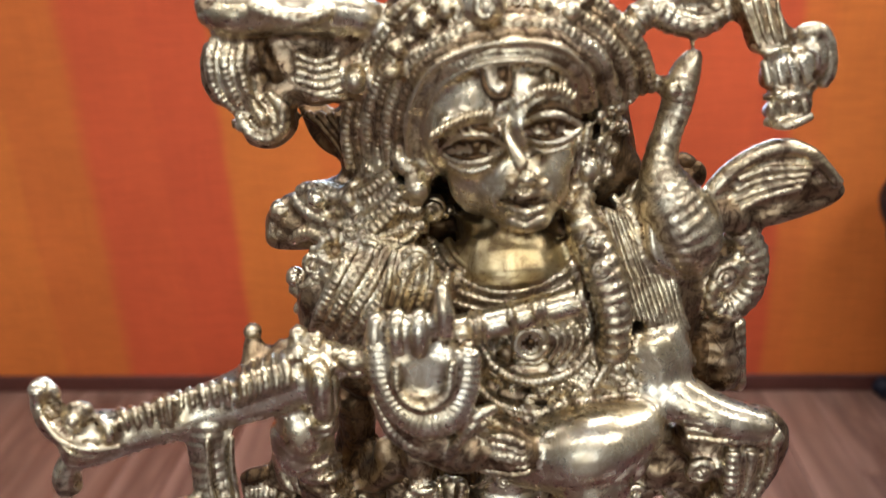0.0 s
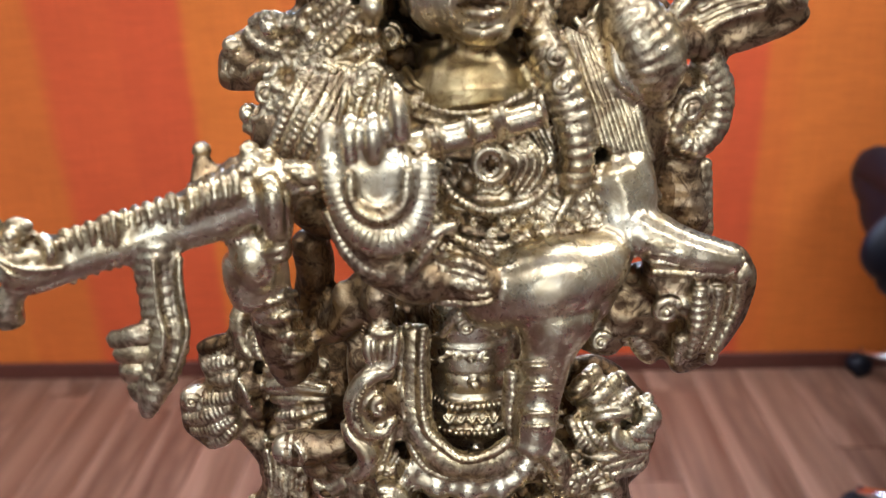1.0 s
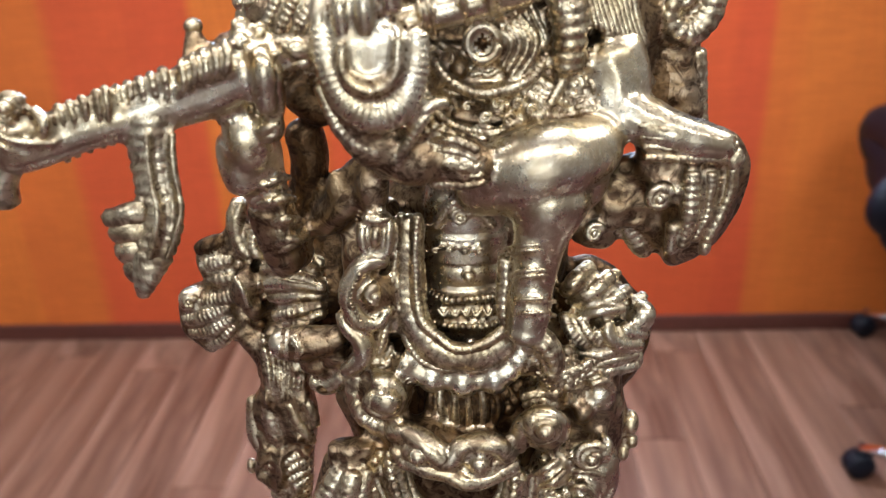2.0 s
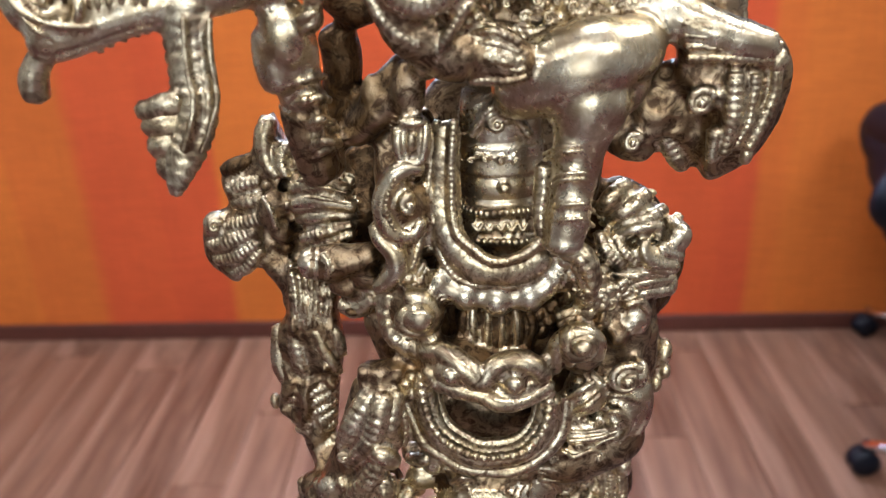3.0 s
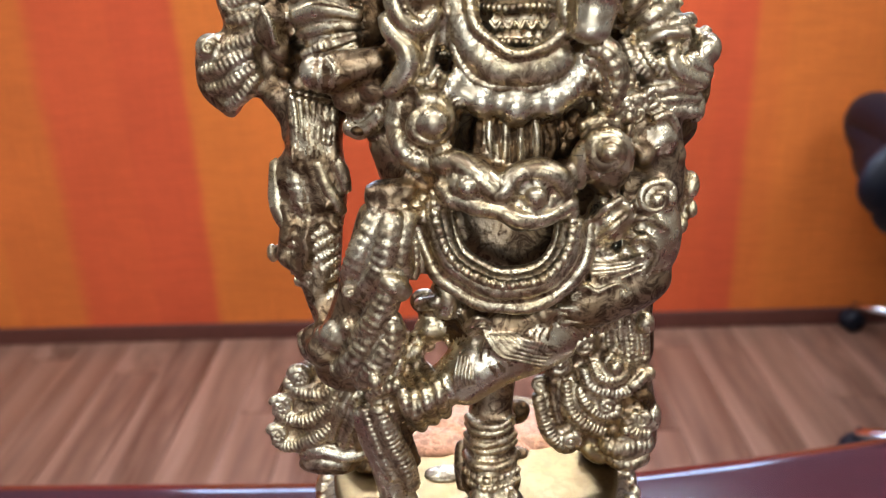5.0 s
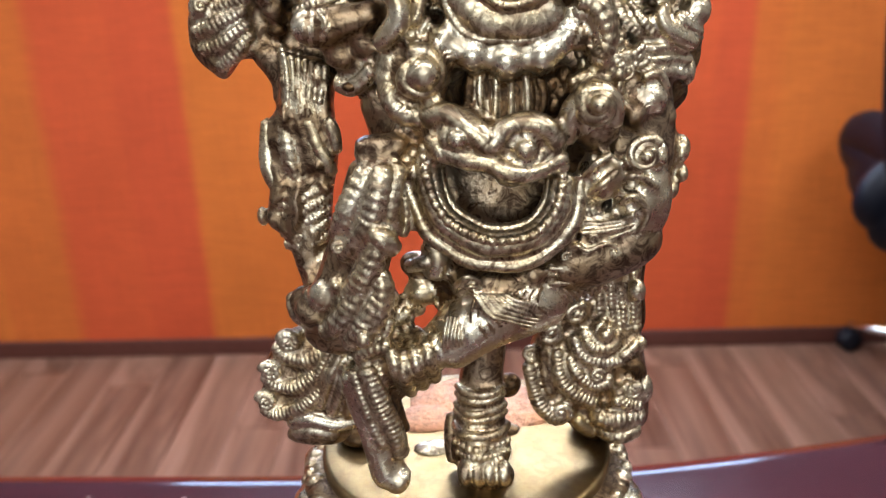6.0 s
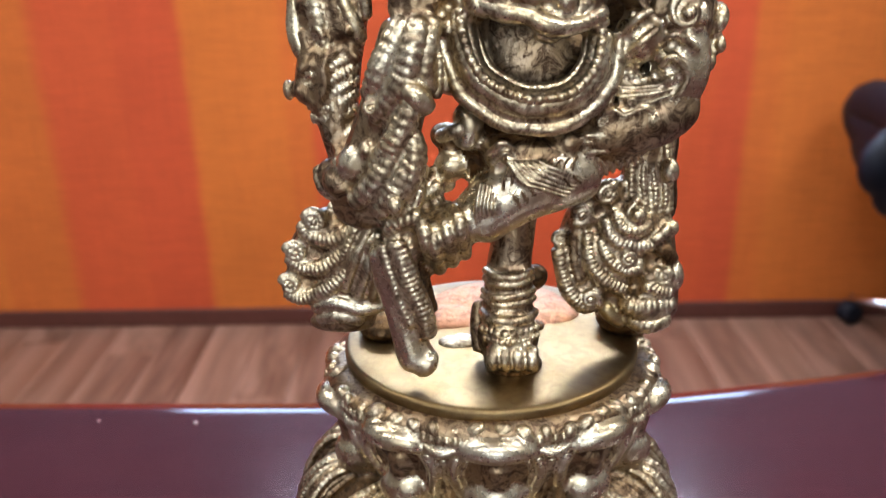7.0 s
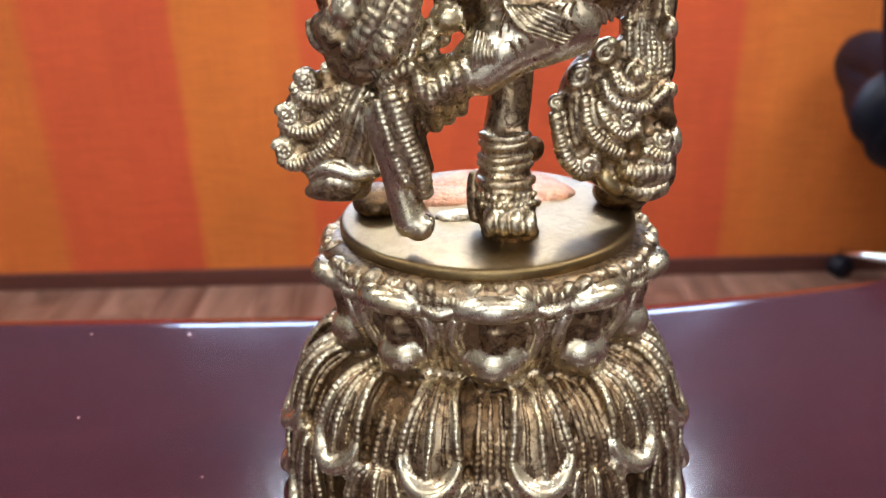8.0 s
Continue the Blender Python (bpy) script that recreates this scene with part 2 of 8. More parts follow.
structure(part("wall_east", boxed(ROOM_X1, ROOM_X1 + T, ROOM_Y0, ROOM_Y1, 0, ROOM_H), GREY_PAINT), "plain grey painted side wall", "wall")
structure(part("ceiling", boxed(ROOM_X0 - T, ROOM_X1 + T, ROOM_Y0 - T, ROOM_Y1 + T, ROOM_H, ROOM_H + 0.1), CEILING_MAT), "plain white ceiling", "ceiling")
structure(part("baseboard", boxed(ROOM_X0, ROOM_X1, ROOM_Y1 - 0.014, ROOM_Y1 - 0.001, 0.0, 0.05, bevel=0.004), SKIRT), "low dark red wooden skirting along the striped wall", "skirting")
floor = structure(part("floor", boxed(ROOM_X0 - T, ROOM_X1 + T, ROOM_Y0 - T, ROOM_Y1 + T, -0.1, -0.004), GAP_DARK), "reddish brown wooden plank floor with pale streaks", "floor")

# ceiling lamp panels
LAMPS = [(x, y) for x in (-1.5, 0.1, 1.7) for y in (-1.3, 0.6)]
for x, y in LAMPS:
    panel = empty("ceiling_lamp", (x, y, ROOM_H))
    tagged(panel, "long white lamp panel set in the ceiling", "lamp", "ceiling lamps")
    part("frame", boxed(-0.61, 0.61, -0.31, 0.31, -0.025, -0.001, bevel=0.004), WHITE_PAINT, panel)
    part("diffuser", boxed(-0.58, 0.58, -0.28, 0.28, -0.031, -0.0255), DIFFUSER, panel, "glowing white diffuser")
    lamp_area("panel_light", x, y, ROOM_H - 0.036, 1.16, 0.56, 23 + 4 * x, (0.93, 0.96, 1.0))


# tube lamp high on the striped wall
batten = empty("tube_lamp", (0.13, ROOM_Y1, 2.15))
tagged(batten, "white tube lamp fixed high on the wall", "lamp")
part("housing", boxed(-0.62, 0.62, -0.05, 0.003, -0.035, 0.035, bevel=0.006), WHITE_PAINT, batten)
part("tube", moved(lathe_bm([(0.008, -0.6), (0.014, -0.595), (0.014, 0.595), (0.008, 0.6)], 16), pose(0, -0.075, 0, 0, 90, 0)), TUBE, batten, "glowing white tube")
for x in (-0.605, 0.605):
    part("socket", boxed(x - 0.012, x + 0.012, -0.095, -0.0505, -0.02, 0.02, bevel=0.003), WHITE_PAINT, batten)


# ---- the table ----
def table_edge(x):
    """The gently waved far edge of the table top."""
    s = min(max((x - 0.12) / 0.9, 0.0), 1.0)
    return 0.584 + 0.13 * s * s * (1.6 - 0.6 * s) + 0.10 * s + 0.006 * math.exp(-((x + 0.35) / 0.2) ** 2)


def tabletop():
    bm = bmesh.new()
    xs = [-1.1 + 2.2 * i / 110 for i in range(111)]
    r, thick = 0.011, 0.036
    rows = []
    for x in xs:
        e = table_edge(x)
        row = [(-1.0, -thick), (-1.0, -0.004), (-0.996, 0.0), (0.1, 0.0), (e - r * 2.6, 0.0)]
        row += [(e - r * 2.6 + r * 2.6 * math.sin(a), -r + r * math.cos(a)) for a in (0.3, 0.6, 0.9, 1.2, 1.5708)]
        row += [(e, -thick + 0.006), (e - 0.006, -thick)]
        rows.append([bm.verts.new((x, y, z)) for y, z in row])
    for a, b in zip(rows, rows[1:]):
        for i in range(len(a)):
            j = (i + 1) % len(a)
            bm.faces.new((a[i], b[i], b[j], a[j]))
    bm.faces.new(rows[0])
    bm.faces.new(list(reversed(rows[-1])))
    bmesh.ops.recalc_face_normals(bm, faces=bm.faces)
    return smoothed(bm)


table = empty("table", (0, 0, 0.75))
tagged(table, "dark red lacquered mahogany table with a waved rounded edge", "table")
top_ob = part("tabletop", tabletop(), MAHOGANY, table)
mod = top_ob.modifiers.new("edge", "EDGE_SPLIT")
mod.split_angle = radians(50)
for x in (-0.95, 0.95):
    for y in (-0.9, 0.38):
        part("leg", boxed(x - 0.035, x + 0.035, y - 0.035, y + 0.035, -0.75, -0.037, bevel=0.006), MAHOGANY, table)


from mathutils.bvhtree import BVHTree

# ---- the statue: one cast mesh, made of swept, blown and turned forms, in centimetres from the middle of its foot ----
class Cast:
    def __init__(self):
        self.v, self.f, self.m, self.large = [], [], [], []
        self.count = 0
        self.rng = np.random.default_rng(5)

    def add(self, verts, faces, mat, large=False):
        self.v.append(np.asarray(verts, float))
        self.f.extend(tuple(i + self.count for i in f) for f in faces)
        self.m.extend([mat] * len(faces))
        self.large.extend([large] * len(faces))
        self.count += len(verts)

    def grid(self, pts, mat, large=False):
        """A skin over rings of points, closed round and capped at both ends."""
        n, k = len(pts), len(pts[0])
        faces = [(a * k + b, a * k + (b + 1) % k, (a + 1) * k + (b + 1) % k, (a + 1) * k + b) for a in range(n - 1) for b in range(k)]
        faces += [tuple(range(k - 1, -1, -1)), tuple((n - 1) * k + b for b in range(k))]
        self.add(np.concatenate(pts), faces, mat, large)

    @staticmethod
    def curve(pts, step):
        """Points, evenly spaced, on a smooth line through the given ones (any number of columns)."""
        p = np.asarray(pts, float)
        if len(p) == 1:
            p = np.vstack([p, p + 1e-3])
        ext = np.vstack([2 * p[0] - p[1], p, 2 * p[-1] - p[-2]])
        u = np.linspace(0, 1, 13)[:-1]
        out = []
        for a, b, c, d in zip(ext, ext[1:], ext[2:], ext[3:]):
            for s in u:
                out.append(0.5 * (2 * b + (c - a) * s + (2 * a - 5 * b + 4 * c - d) * s ** 2 + (3 * b - a - 3 * c + d) * s ** 3))
        out = np.array(out + [p[-1]])
        length = np.concatenate([[0], np.cumsum(np.linalg.norm(np.diff(out[:, :3], axis=0), axis=1))])
        n = max(4, int(length[-1] / step) + 1)
        at = np.linspace(0, length[-1], n)
        return np.stack([np.interp(at, length, out[:, i]) for i in range(out.shape[1])], 1), at

    def tube(self, pts, rib=0.0, amp=0.16, flat=1.0, mat=0, sides=12, blunt=0.7, twist=0.0):
        """A round or flattened rope along (x, y, z, radius); rib is the spacing of its rings."""
        rmax = max(p[3] for p in pts)
        step = min(0.16, rmax * 0.5)
        if rib:
            step = min(step, rib / 4.4)
        c, at = self.curve(pts, step)
        total = at[-1]
        tan = np.gradient(c[:, :3], axis=0)
        tan /= np.linalg.norm(tan, axis=1)[:, None] + 1e-9
        ang = np.linspace(0, 2 * np.pi, sides, endpoint=False)
        side = np.stack([-tan[:, 2], 0 * at, tan[:, 0]], 1)
        length = np.linalg.norm(side, axis=1)
        side[length < 0.15] = (1.0, 0, 0)
        side /= np.linalg.norm(side, axis=1)[:, None]
        out = np.cross(side, tan)
        r = c[:, 3].copy()
        ends = np.clip(np.minimum(at, total - at) / (r * blunt + 1e-6), 0, 1)
        r *= np.sqrt(np.maximum(0.02, 1 - (1 - ends) ** 2))
        if rib:
            wave = np.abs(np.sin(np.pi * at / rib)) ** 0.6
            worn = np.array([noise.noise(Vector(p) * 1.7) for p in c[:, :3]])
            r *= 1 + amp * (wave - 0.6) * (0.75 + 0.5 * worn)
        a = ang[None, :] + twist * at[:, None]
        rings = list(c[:, None, :3] + (np.cos(a) * r[:, None])[..., None] * side[:, None, :] + (np.sin(a) * r[:, None] * flat)[..., None] * out[:, None, :])
        self.grid(rings, mat, rmax > 0.5 and (rib == 0 or rib >= 0.4))

    def ball(self, x, y, z, rx, ry=None, rz=None, turn=0.0, mat=0, n=12, rough=0.0):
        ry, rz = ry or rx, rz or rx
        n = max(8, min(40, int(max(rx, rz) * 22)))
        lat = np.linspace(0.06, np.pi - 0.06, n)
        lon = np.linspace(0, 2 * np.pi, int(n * 1.5), endpoint=False)
        c, s = math.cos(radians(turn)), math.sin(radians(turn))
        rings = []
        for la in lat:
            a = np.stack([rx * np.sin(la) * np.cos(lon), ry * np.sin(la) * np.sin(lon), np.full_like(lon, rz * np.cos(la))], 1)
            if rough:
                a *= 1 + rough * (self.rng.random((len(lon), 1)) - 0.5)
            rings.append(np.stack([x + c * a[:, 0] + s * a[:, 2], y + a[:, 1], z - s * a[:, 0] + c * a[:, 2]], 1))
        self.grid(rings, mat, min(rx, rz) > 0.42)

    def beads(self, pts, gap=1.7, mat=0):
        """A row of beads along (x, y, z, radius)."""
        c, at = self.curve(pts, max(0.05, min(p[3] for p in pts) * gap))
        for p in c:
            self.ball(p[0], p[1], p[2], p[3], mat=mat)

    def curl(self, x, y, z, size, rope, turns=1.6, start=0.0, hand=1, rib=0.0, mat=0):
        """A scroll that winds in to a knob."""
        pts = []
        for i in range(int(turns * 8) + 1):
            w = i / (turns * 8)
            a = radians(start) + hand * 2 * math.pi * turns * w
            rad = (size - rope) * (1 - 0.72 * w)
            pts.append((x + rad * math.cos(a), y - 0.25 * size * w, z + rad * math.sin(a), rope * (1 - 0.3 * w)))
        self.tube(pts, rib=rib, mat=mat, sides=10)
        self.ball(x, y - 0.15 * size, z, size * 0.34, mat=mat)

    def strands(self, a, b, n, rope, rib=0.0, mat=0, flat=1.0, amp=0.2):
        """n ropes side by side, from the line a to the line b."""
        a, b = np.asarray(a, float), np.asarray(b, float)
        for i in range(n):
            w = i / max(1, n - 1)
            p = a * (1 - w) + b * w
            self.tube([(*q, rope * (0.9 + 0.25 * self.rng.random())) for q in p], rib=rib, mat=mat, sides=8, flat=flat, amp=amp)

    def slab(self, outline, y, thick, mat=0, lean=0.0, bulge=1.0, lumps=0.0, side_y=0.0):
        """A pillow-shaped plate in the upright plane, from its (x, z) outline; lumps is the height of its relief."""
        o = np.asarray(outline, float)
        o = np.vstack([o, o[:1]])
        ring, _ = self.curve(o, 0.16)
        ring = ring[:-1]
        mid = ring.mean(0)
        shells = []
        scales = [(1.0, 0.0), (0.985, 0.35), (0.94, 0.62), (0.86, 0.82), (0.74, 0.93), (0.6, 0.97), (0.45, 1.0), (0.3, 1.0), (0.12, 1.0)]
        for front in (1, -1):
            for s, h in (scales if front == 1 else scales[1:]):
                p = mid + (ring - mid) * s
                d = np.full(len(p), h * thick * (bulge if front == 1 else 0.8))
                if lumps and front == 1:
                    d += lumps * h * np.array([noise.noise(Vector((q[0] * 1.6, q[1] * 1.6, y))) + 0.6 * noise.noise(Vector((q[0] * 3.7, q[1] * 3.7, y))) for q in p])
                yy = y - front * d + lean * (p[:, 1] - mid[1]) + side_y * (p[:, 0] - mid[0])
                shells.append((front, np.stack([p[:, 0], yy, p[:, 1]], 1)))
        fronts = [p for f, p in shells if f == 1]
        backs = [p for f, p in shells if f == -1]
        self.grid(list(reversed(backs)) + fronts, mat, True)

    def scatter(self, x, y, z, rx, rz, n, size, mat=0, deep=0.5):
        """Small uneven ornaments - knobs, hooks and ribbed bits - strewn over a swelling of the front."""
        for _ in range(n):
            a, d = self.rng.random() * 2 * np.pi, math.sqrt(self.rng.random())
            px, pz = x + rx * d * math.cos(a), z + rz * d * math.sin(a)
            py = y + 0.14 + deep * d * d
            r = size * (0.55 + 0.75 * self.rng.random())
            kind = self.rng.random()
            if kind < 0.35:
                self.ball(px, py, pz, r * (0.8 + 0.6 * self.rng.random()), r * 0.8, r * (0.7 + 0.5 * self.rng.random()), turn=180 * self.rng.random(), mat=mat)
            elif kind < 0.5:
                self.curl(px, py, pz, r * 1.9, r * 0.55, turns=1.1, start=360 * self.rng.random(), hand=1 if self.rng.random() < 0.5 else -1, mat=mat)
            else:
                b, bend, length = self.rng.random() * 2 * np.pi, (self.rng.random() - 0.5) * 2.6, r * (2.4 + 2 * self.rng.random())
                pts = [(px + length * u * math.cos(b + bend * u), py - 0.35 * r * (1 - (2 * abs(u)) ** 2), pz + length * u * math.sin(b + bend * u), r * 0.62) for u in (-0.5, -0.2, 0.15, 0.5)]
                self.tube(pts, rib=0.17 if kind > 0.7 else 0.0, amp=0.25, sides=8, mat=mat)

    def turned(self, x, y, profile, deep=1.0, lobes=0, amp=0.0, mat=0, n=96):
        """A turned form from (radius, z), with lobes round it if wanted."""
        lon = np.linspace(0, 2 * np.pi, n, endpoint=False)
        rings = []
        for r, z in profile:
            w = 1 + (amp * np.abs(np.cos(lobes * lon / 2)) if lobes else 0)
            rings.append(np.stack([x + r * w * np.cos(lon), y + deep * r * w * np.sin(lon), np.full(n, z)], 1))
        self.grid(rings, mat)

    def petal(self, x, y, z, ang, deep, r0, r1, z1, width, mat=0):
        """A tongue-shaped lotus petal that arches from radius r0 at height z out and down to r1 at z1, with beaded edges and ribs and a rolled tip."""
        c, s = math.cos(radians(ang)), math.sin(radians(ang))

        def at(u, w, out=0.0):
            q = min(1.0, u) * math.pi / 2
            r = r0 + (r1 - r0) * math.sin(q) ** 0.72 + (out + 0.42 + 0.2 * u * u) * (1 - 0.5 * w * w)
            return np.array((x + c * r - s * w * width * 0.5, y + deep * (s * r + c * w * width * 0.5), z + (z1 - z) * (1 - math.cos(q)) + 0.8 * out * math.cos(q)))

        def wide(u):
            return 0.40 + 0.60 * min(1, u * 1.25)
        self.tube([(*at(u, 0, 0.08), 0.15) for u in (0, 0.25, 0.5, 0.68, 0.9)], rib=0.26, amp=0.35, sides=8, mat=mat)
        for w in (-0.5, 0.5):
            self.tube([(*at(u, w * wide(u), 0.0), 0.10) for u in (0.1, 0.3, 0.5, 0.7, 0.8)], rib=0.2, amp=0.5, sides=8, mat=6)
        body = []
        for u in (0.0, 0.12, 0.24, 0.36, 0.48, 0.6, 0.7, 0.78, 0.85, 0.91, 0.96, 1.0):
            shrink = wide(u) * (1 if u < 0.7 else math.sqrt(max(0.04, 1 - ((u - 0.7) / 0.305) ** 2)))
            body.append(np.array([at(u, math.cos(a) * shrink, -0.3 + 0.38 * math.sin(a)) for a in np.linspace(0, 2 * np.pi, 20, endpoint=False)]))
        self.grid(body, 6)
        self.tube([(*at(0.72 + 0.27 * math.cos(radians(a)), 0.97 * math.sin(radians(a)), 0.12), 0.22 + 0.30 * math.cos(radians(a)) ** 2) for a in range(-84, 85, 12)], sides=12, mat=1)
        for e in (-1, 1):
            self.tube([(*at(u, e * wide(u) * 0.97, 0.1), 0.17) for u in (0.0, 0.2, 0.4, 0.6, 0.76)], rib=0.28, amp=0.4, sides=10)

    def finish(self, name, materials):
        """Fuses all forms but the flat plate into one cast skin with soft fillets, keeps the crests of the fine ornament on it, as one mesh."""
        v = np.concatenate(self.v)
        # the unevenness of a cast and hand-filed surface
        uneven = np.ones(len(v))
        uneven[np.unique(np.concatenate([np.array(f) for f, m in zip(self.f, self.m) if m in (1, 5)]))] = 0.2  # filed and polished
        uneven[np.unique(np.concatenate([np.array(f) for f, m in zip(self.f, self.m) if m == 4]))] = 0.15  # the plate is machined flat
        swell = sum(h * np.sin(v @ np.array(((a, b, c), (c, a, b), (b, c, a))).T + np.array((p, 2 * p, 3 * p))) for a, b, c, p, h in
                    ((2.9, 1.7, -2.3, 0.4, 0.016), (-1.9, 3.1, 2.2, 1.7, 0.016), (4.7, -5.3, 3.9, 2.9, 0.008), (8.9, 7.3, -9.7, 4.1, 0.005)))
        v += uneven[:, None] * swell
        v *= 0.01
        big = [i for i, m in enumerate(self.m) if m != 4]
        core = bpy.data.meshes.new("core")
        core.from_pydata(v.tolist(), [], [self.f[i] for i in big])
        core.update()
        model = new("core", core)
        fuse = model.modifiers.new("fuse", "REMESH")
        fuse.mode, fuse.voxel_size = "VOXEL", 0.0009
        swollen = model.modifiers.new("swell", "DISPLACE")  # swelling, fusing and shrinking again closes the narrow gaps, as in a casting
        swollen.strength, swollen.mid_level = 0.0013, 0.0
        close = model.modifiers.new("close", "REMESH")
        close.mode, close.voxel_size = "VOXEL", 0.0009
        ease = model.modifiers.new("ease", "SMOOTH")
        ease.factor, ease.iterations = 0.5, 2
        sink = model.modifiers.new("sink", "DISPLACE")  # lets the crests of ribs and beads stand proud
        sink.strength, sink.mid_level = -0.00165, 0.0
        skin = bpy.data.meshes.new_from_object(model.evaluated_get(bpy.context.evaluated_depsgraph_get()))
        tree = BVHTree.FromPolygons(v.tolist(), [self.f[i] for i in big])
        kind = [6 if self.m[i] == 0 and self.large[i] else self.m[i] for i in big]  # the broad ground under the ornament is browner: lacquer, with shade coloured in
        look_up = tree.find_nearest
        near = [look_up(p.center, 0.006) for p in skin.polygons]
        # metal that filled gaps between two forms: brown for unfiled lacquer and crease shade
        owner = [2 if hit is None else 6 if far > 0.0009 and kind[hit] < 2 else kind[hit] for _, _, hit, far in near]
        bpy.data.objects.remove(model)
        sv = np.empty(len(skin.vertices) * 3)
        skin.vertices.foreach_get("co", sv)
        faces = [tuple(i + len(v) for i in p.vertices) for p in skin.polygons]
        fine = [i for i, m in enumerate(self.m) if m == 4 or not self.large[i]]
        every = [self.f[i] for i in fine] + faces
        used = np.unique(np.concatenate([np.array(f) for f in every]))
        order = np.full(len(v) + len(skin.vertices), -1)
        order[used] = np.arange(len(used))
        me = bpy.data.meshes.new(name)
        me.from_pydata(np.vstack([v, sv.reshape(-1, 3)])[used].tolist(), [], [tuple(int(order[i]) for i in f) for f in every])
        for mat in materials:
            me.materials.append(mat)
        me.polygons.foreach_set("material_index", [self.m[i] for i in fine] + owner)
        me.polygons.foreach_set("use_smooth", [True] * len(every))
        me.update()
        return new(name, me)


S = Cast()
# the turned foot: lotus skirt, bowl and top plate
# skirt ground in dark brass: tarnish, and the shade between petals as colour
S.turned(-0.4, 0, [(9.5, 0), (9.75, 0.3), (9.75, 0.8), (9.15, 1.2), (8.85, 2.4), (8.7, 4.0), (8.5, 5.4), (8.15, 6.5), (7.6, 7.4), (6.5, 8.1), (5.0, 8.5)], deep=0.8, lobes=24, amp=0.015, mat=2)
S.turned(-0.15, 0, [(5.0, 7.2), (5.5, 7.9), (5.9, 8.8), (6.55, 10.2), (6.95, 11.4), (7.25, 12.4), (7.3, 13.0), (6.7, 13.3)], deep=0.8, lobes=20, amp=0.02, mat=6)
S.turned(-0.15, 0.95, [(5.0, 7.2), (5.4, 7.9), (5.8, 8.8), (6.45, 10.2), (6.85, 11.4), (7.15, 12.4), (7.2, 13.0), (6.6, 13.3)], deep=0.92, mat=6)
S.turned(-0.15, 1.0, [(6.3, 12.9), (6.62, 13.0), (6.66, 13.4), (6.66, 13.6), (6.62, 13.7), (6.54, 13.76), (6.4, 13.785), (5.9, 13.81), (5.0, 13.845), (3.6, 13.88), (2.0, 13.9), (0.4, 13.905)], deep=0.95, mat=4)
for i in range(12):
    S.petal(-0.4, 0, 8.5, -90 + 13.5 + 30 * i, 0.8, 5.4, 8.65, 4.6, 2.7)
for i in range(12):
    S.petal(-0.4, 0, 5.0, -91.5 + 30 * i, 0.8, 8.4, 9.1, 0.8, 3.6)
for i in range(12):
    for d in (-5.4, -1.8, 1.8, 5.4):
        a = radians(-90 + 30 * i + d)
        b = radians(-90 + 30 * i + d * 0.75)
        cord = [(b, 5.3, 8.4, 0.1), (a, 6.5, 8.0, 0.12), (a, 7.6, 7.35, 0.14), (a, 8.35, 6.45, 0.16), (a, 8.75, 5.4, 0.16), (a, 9.0, 3.8, 0.16)]
        S.tube([(r * math.cos(q) - 0.15, 0.8 * r * math.sin(q), z, w) for q, r, z, w in cord], rib=0.27, amp=0.45, sides=8, mat=6)
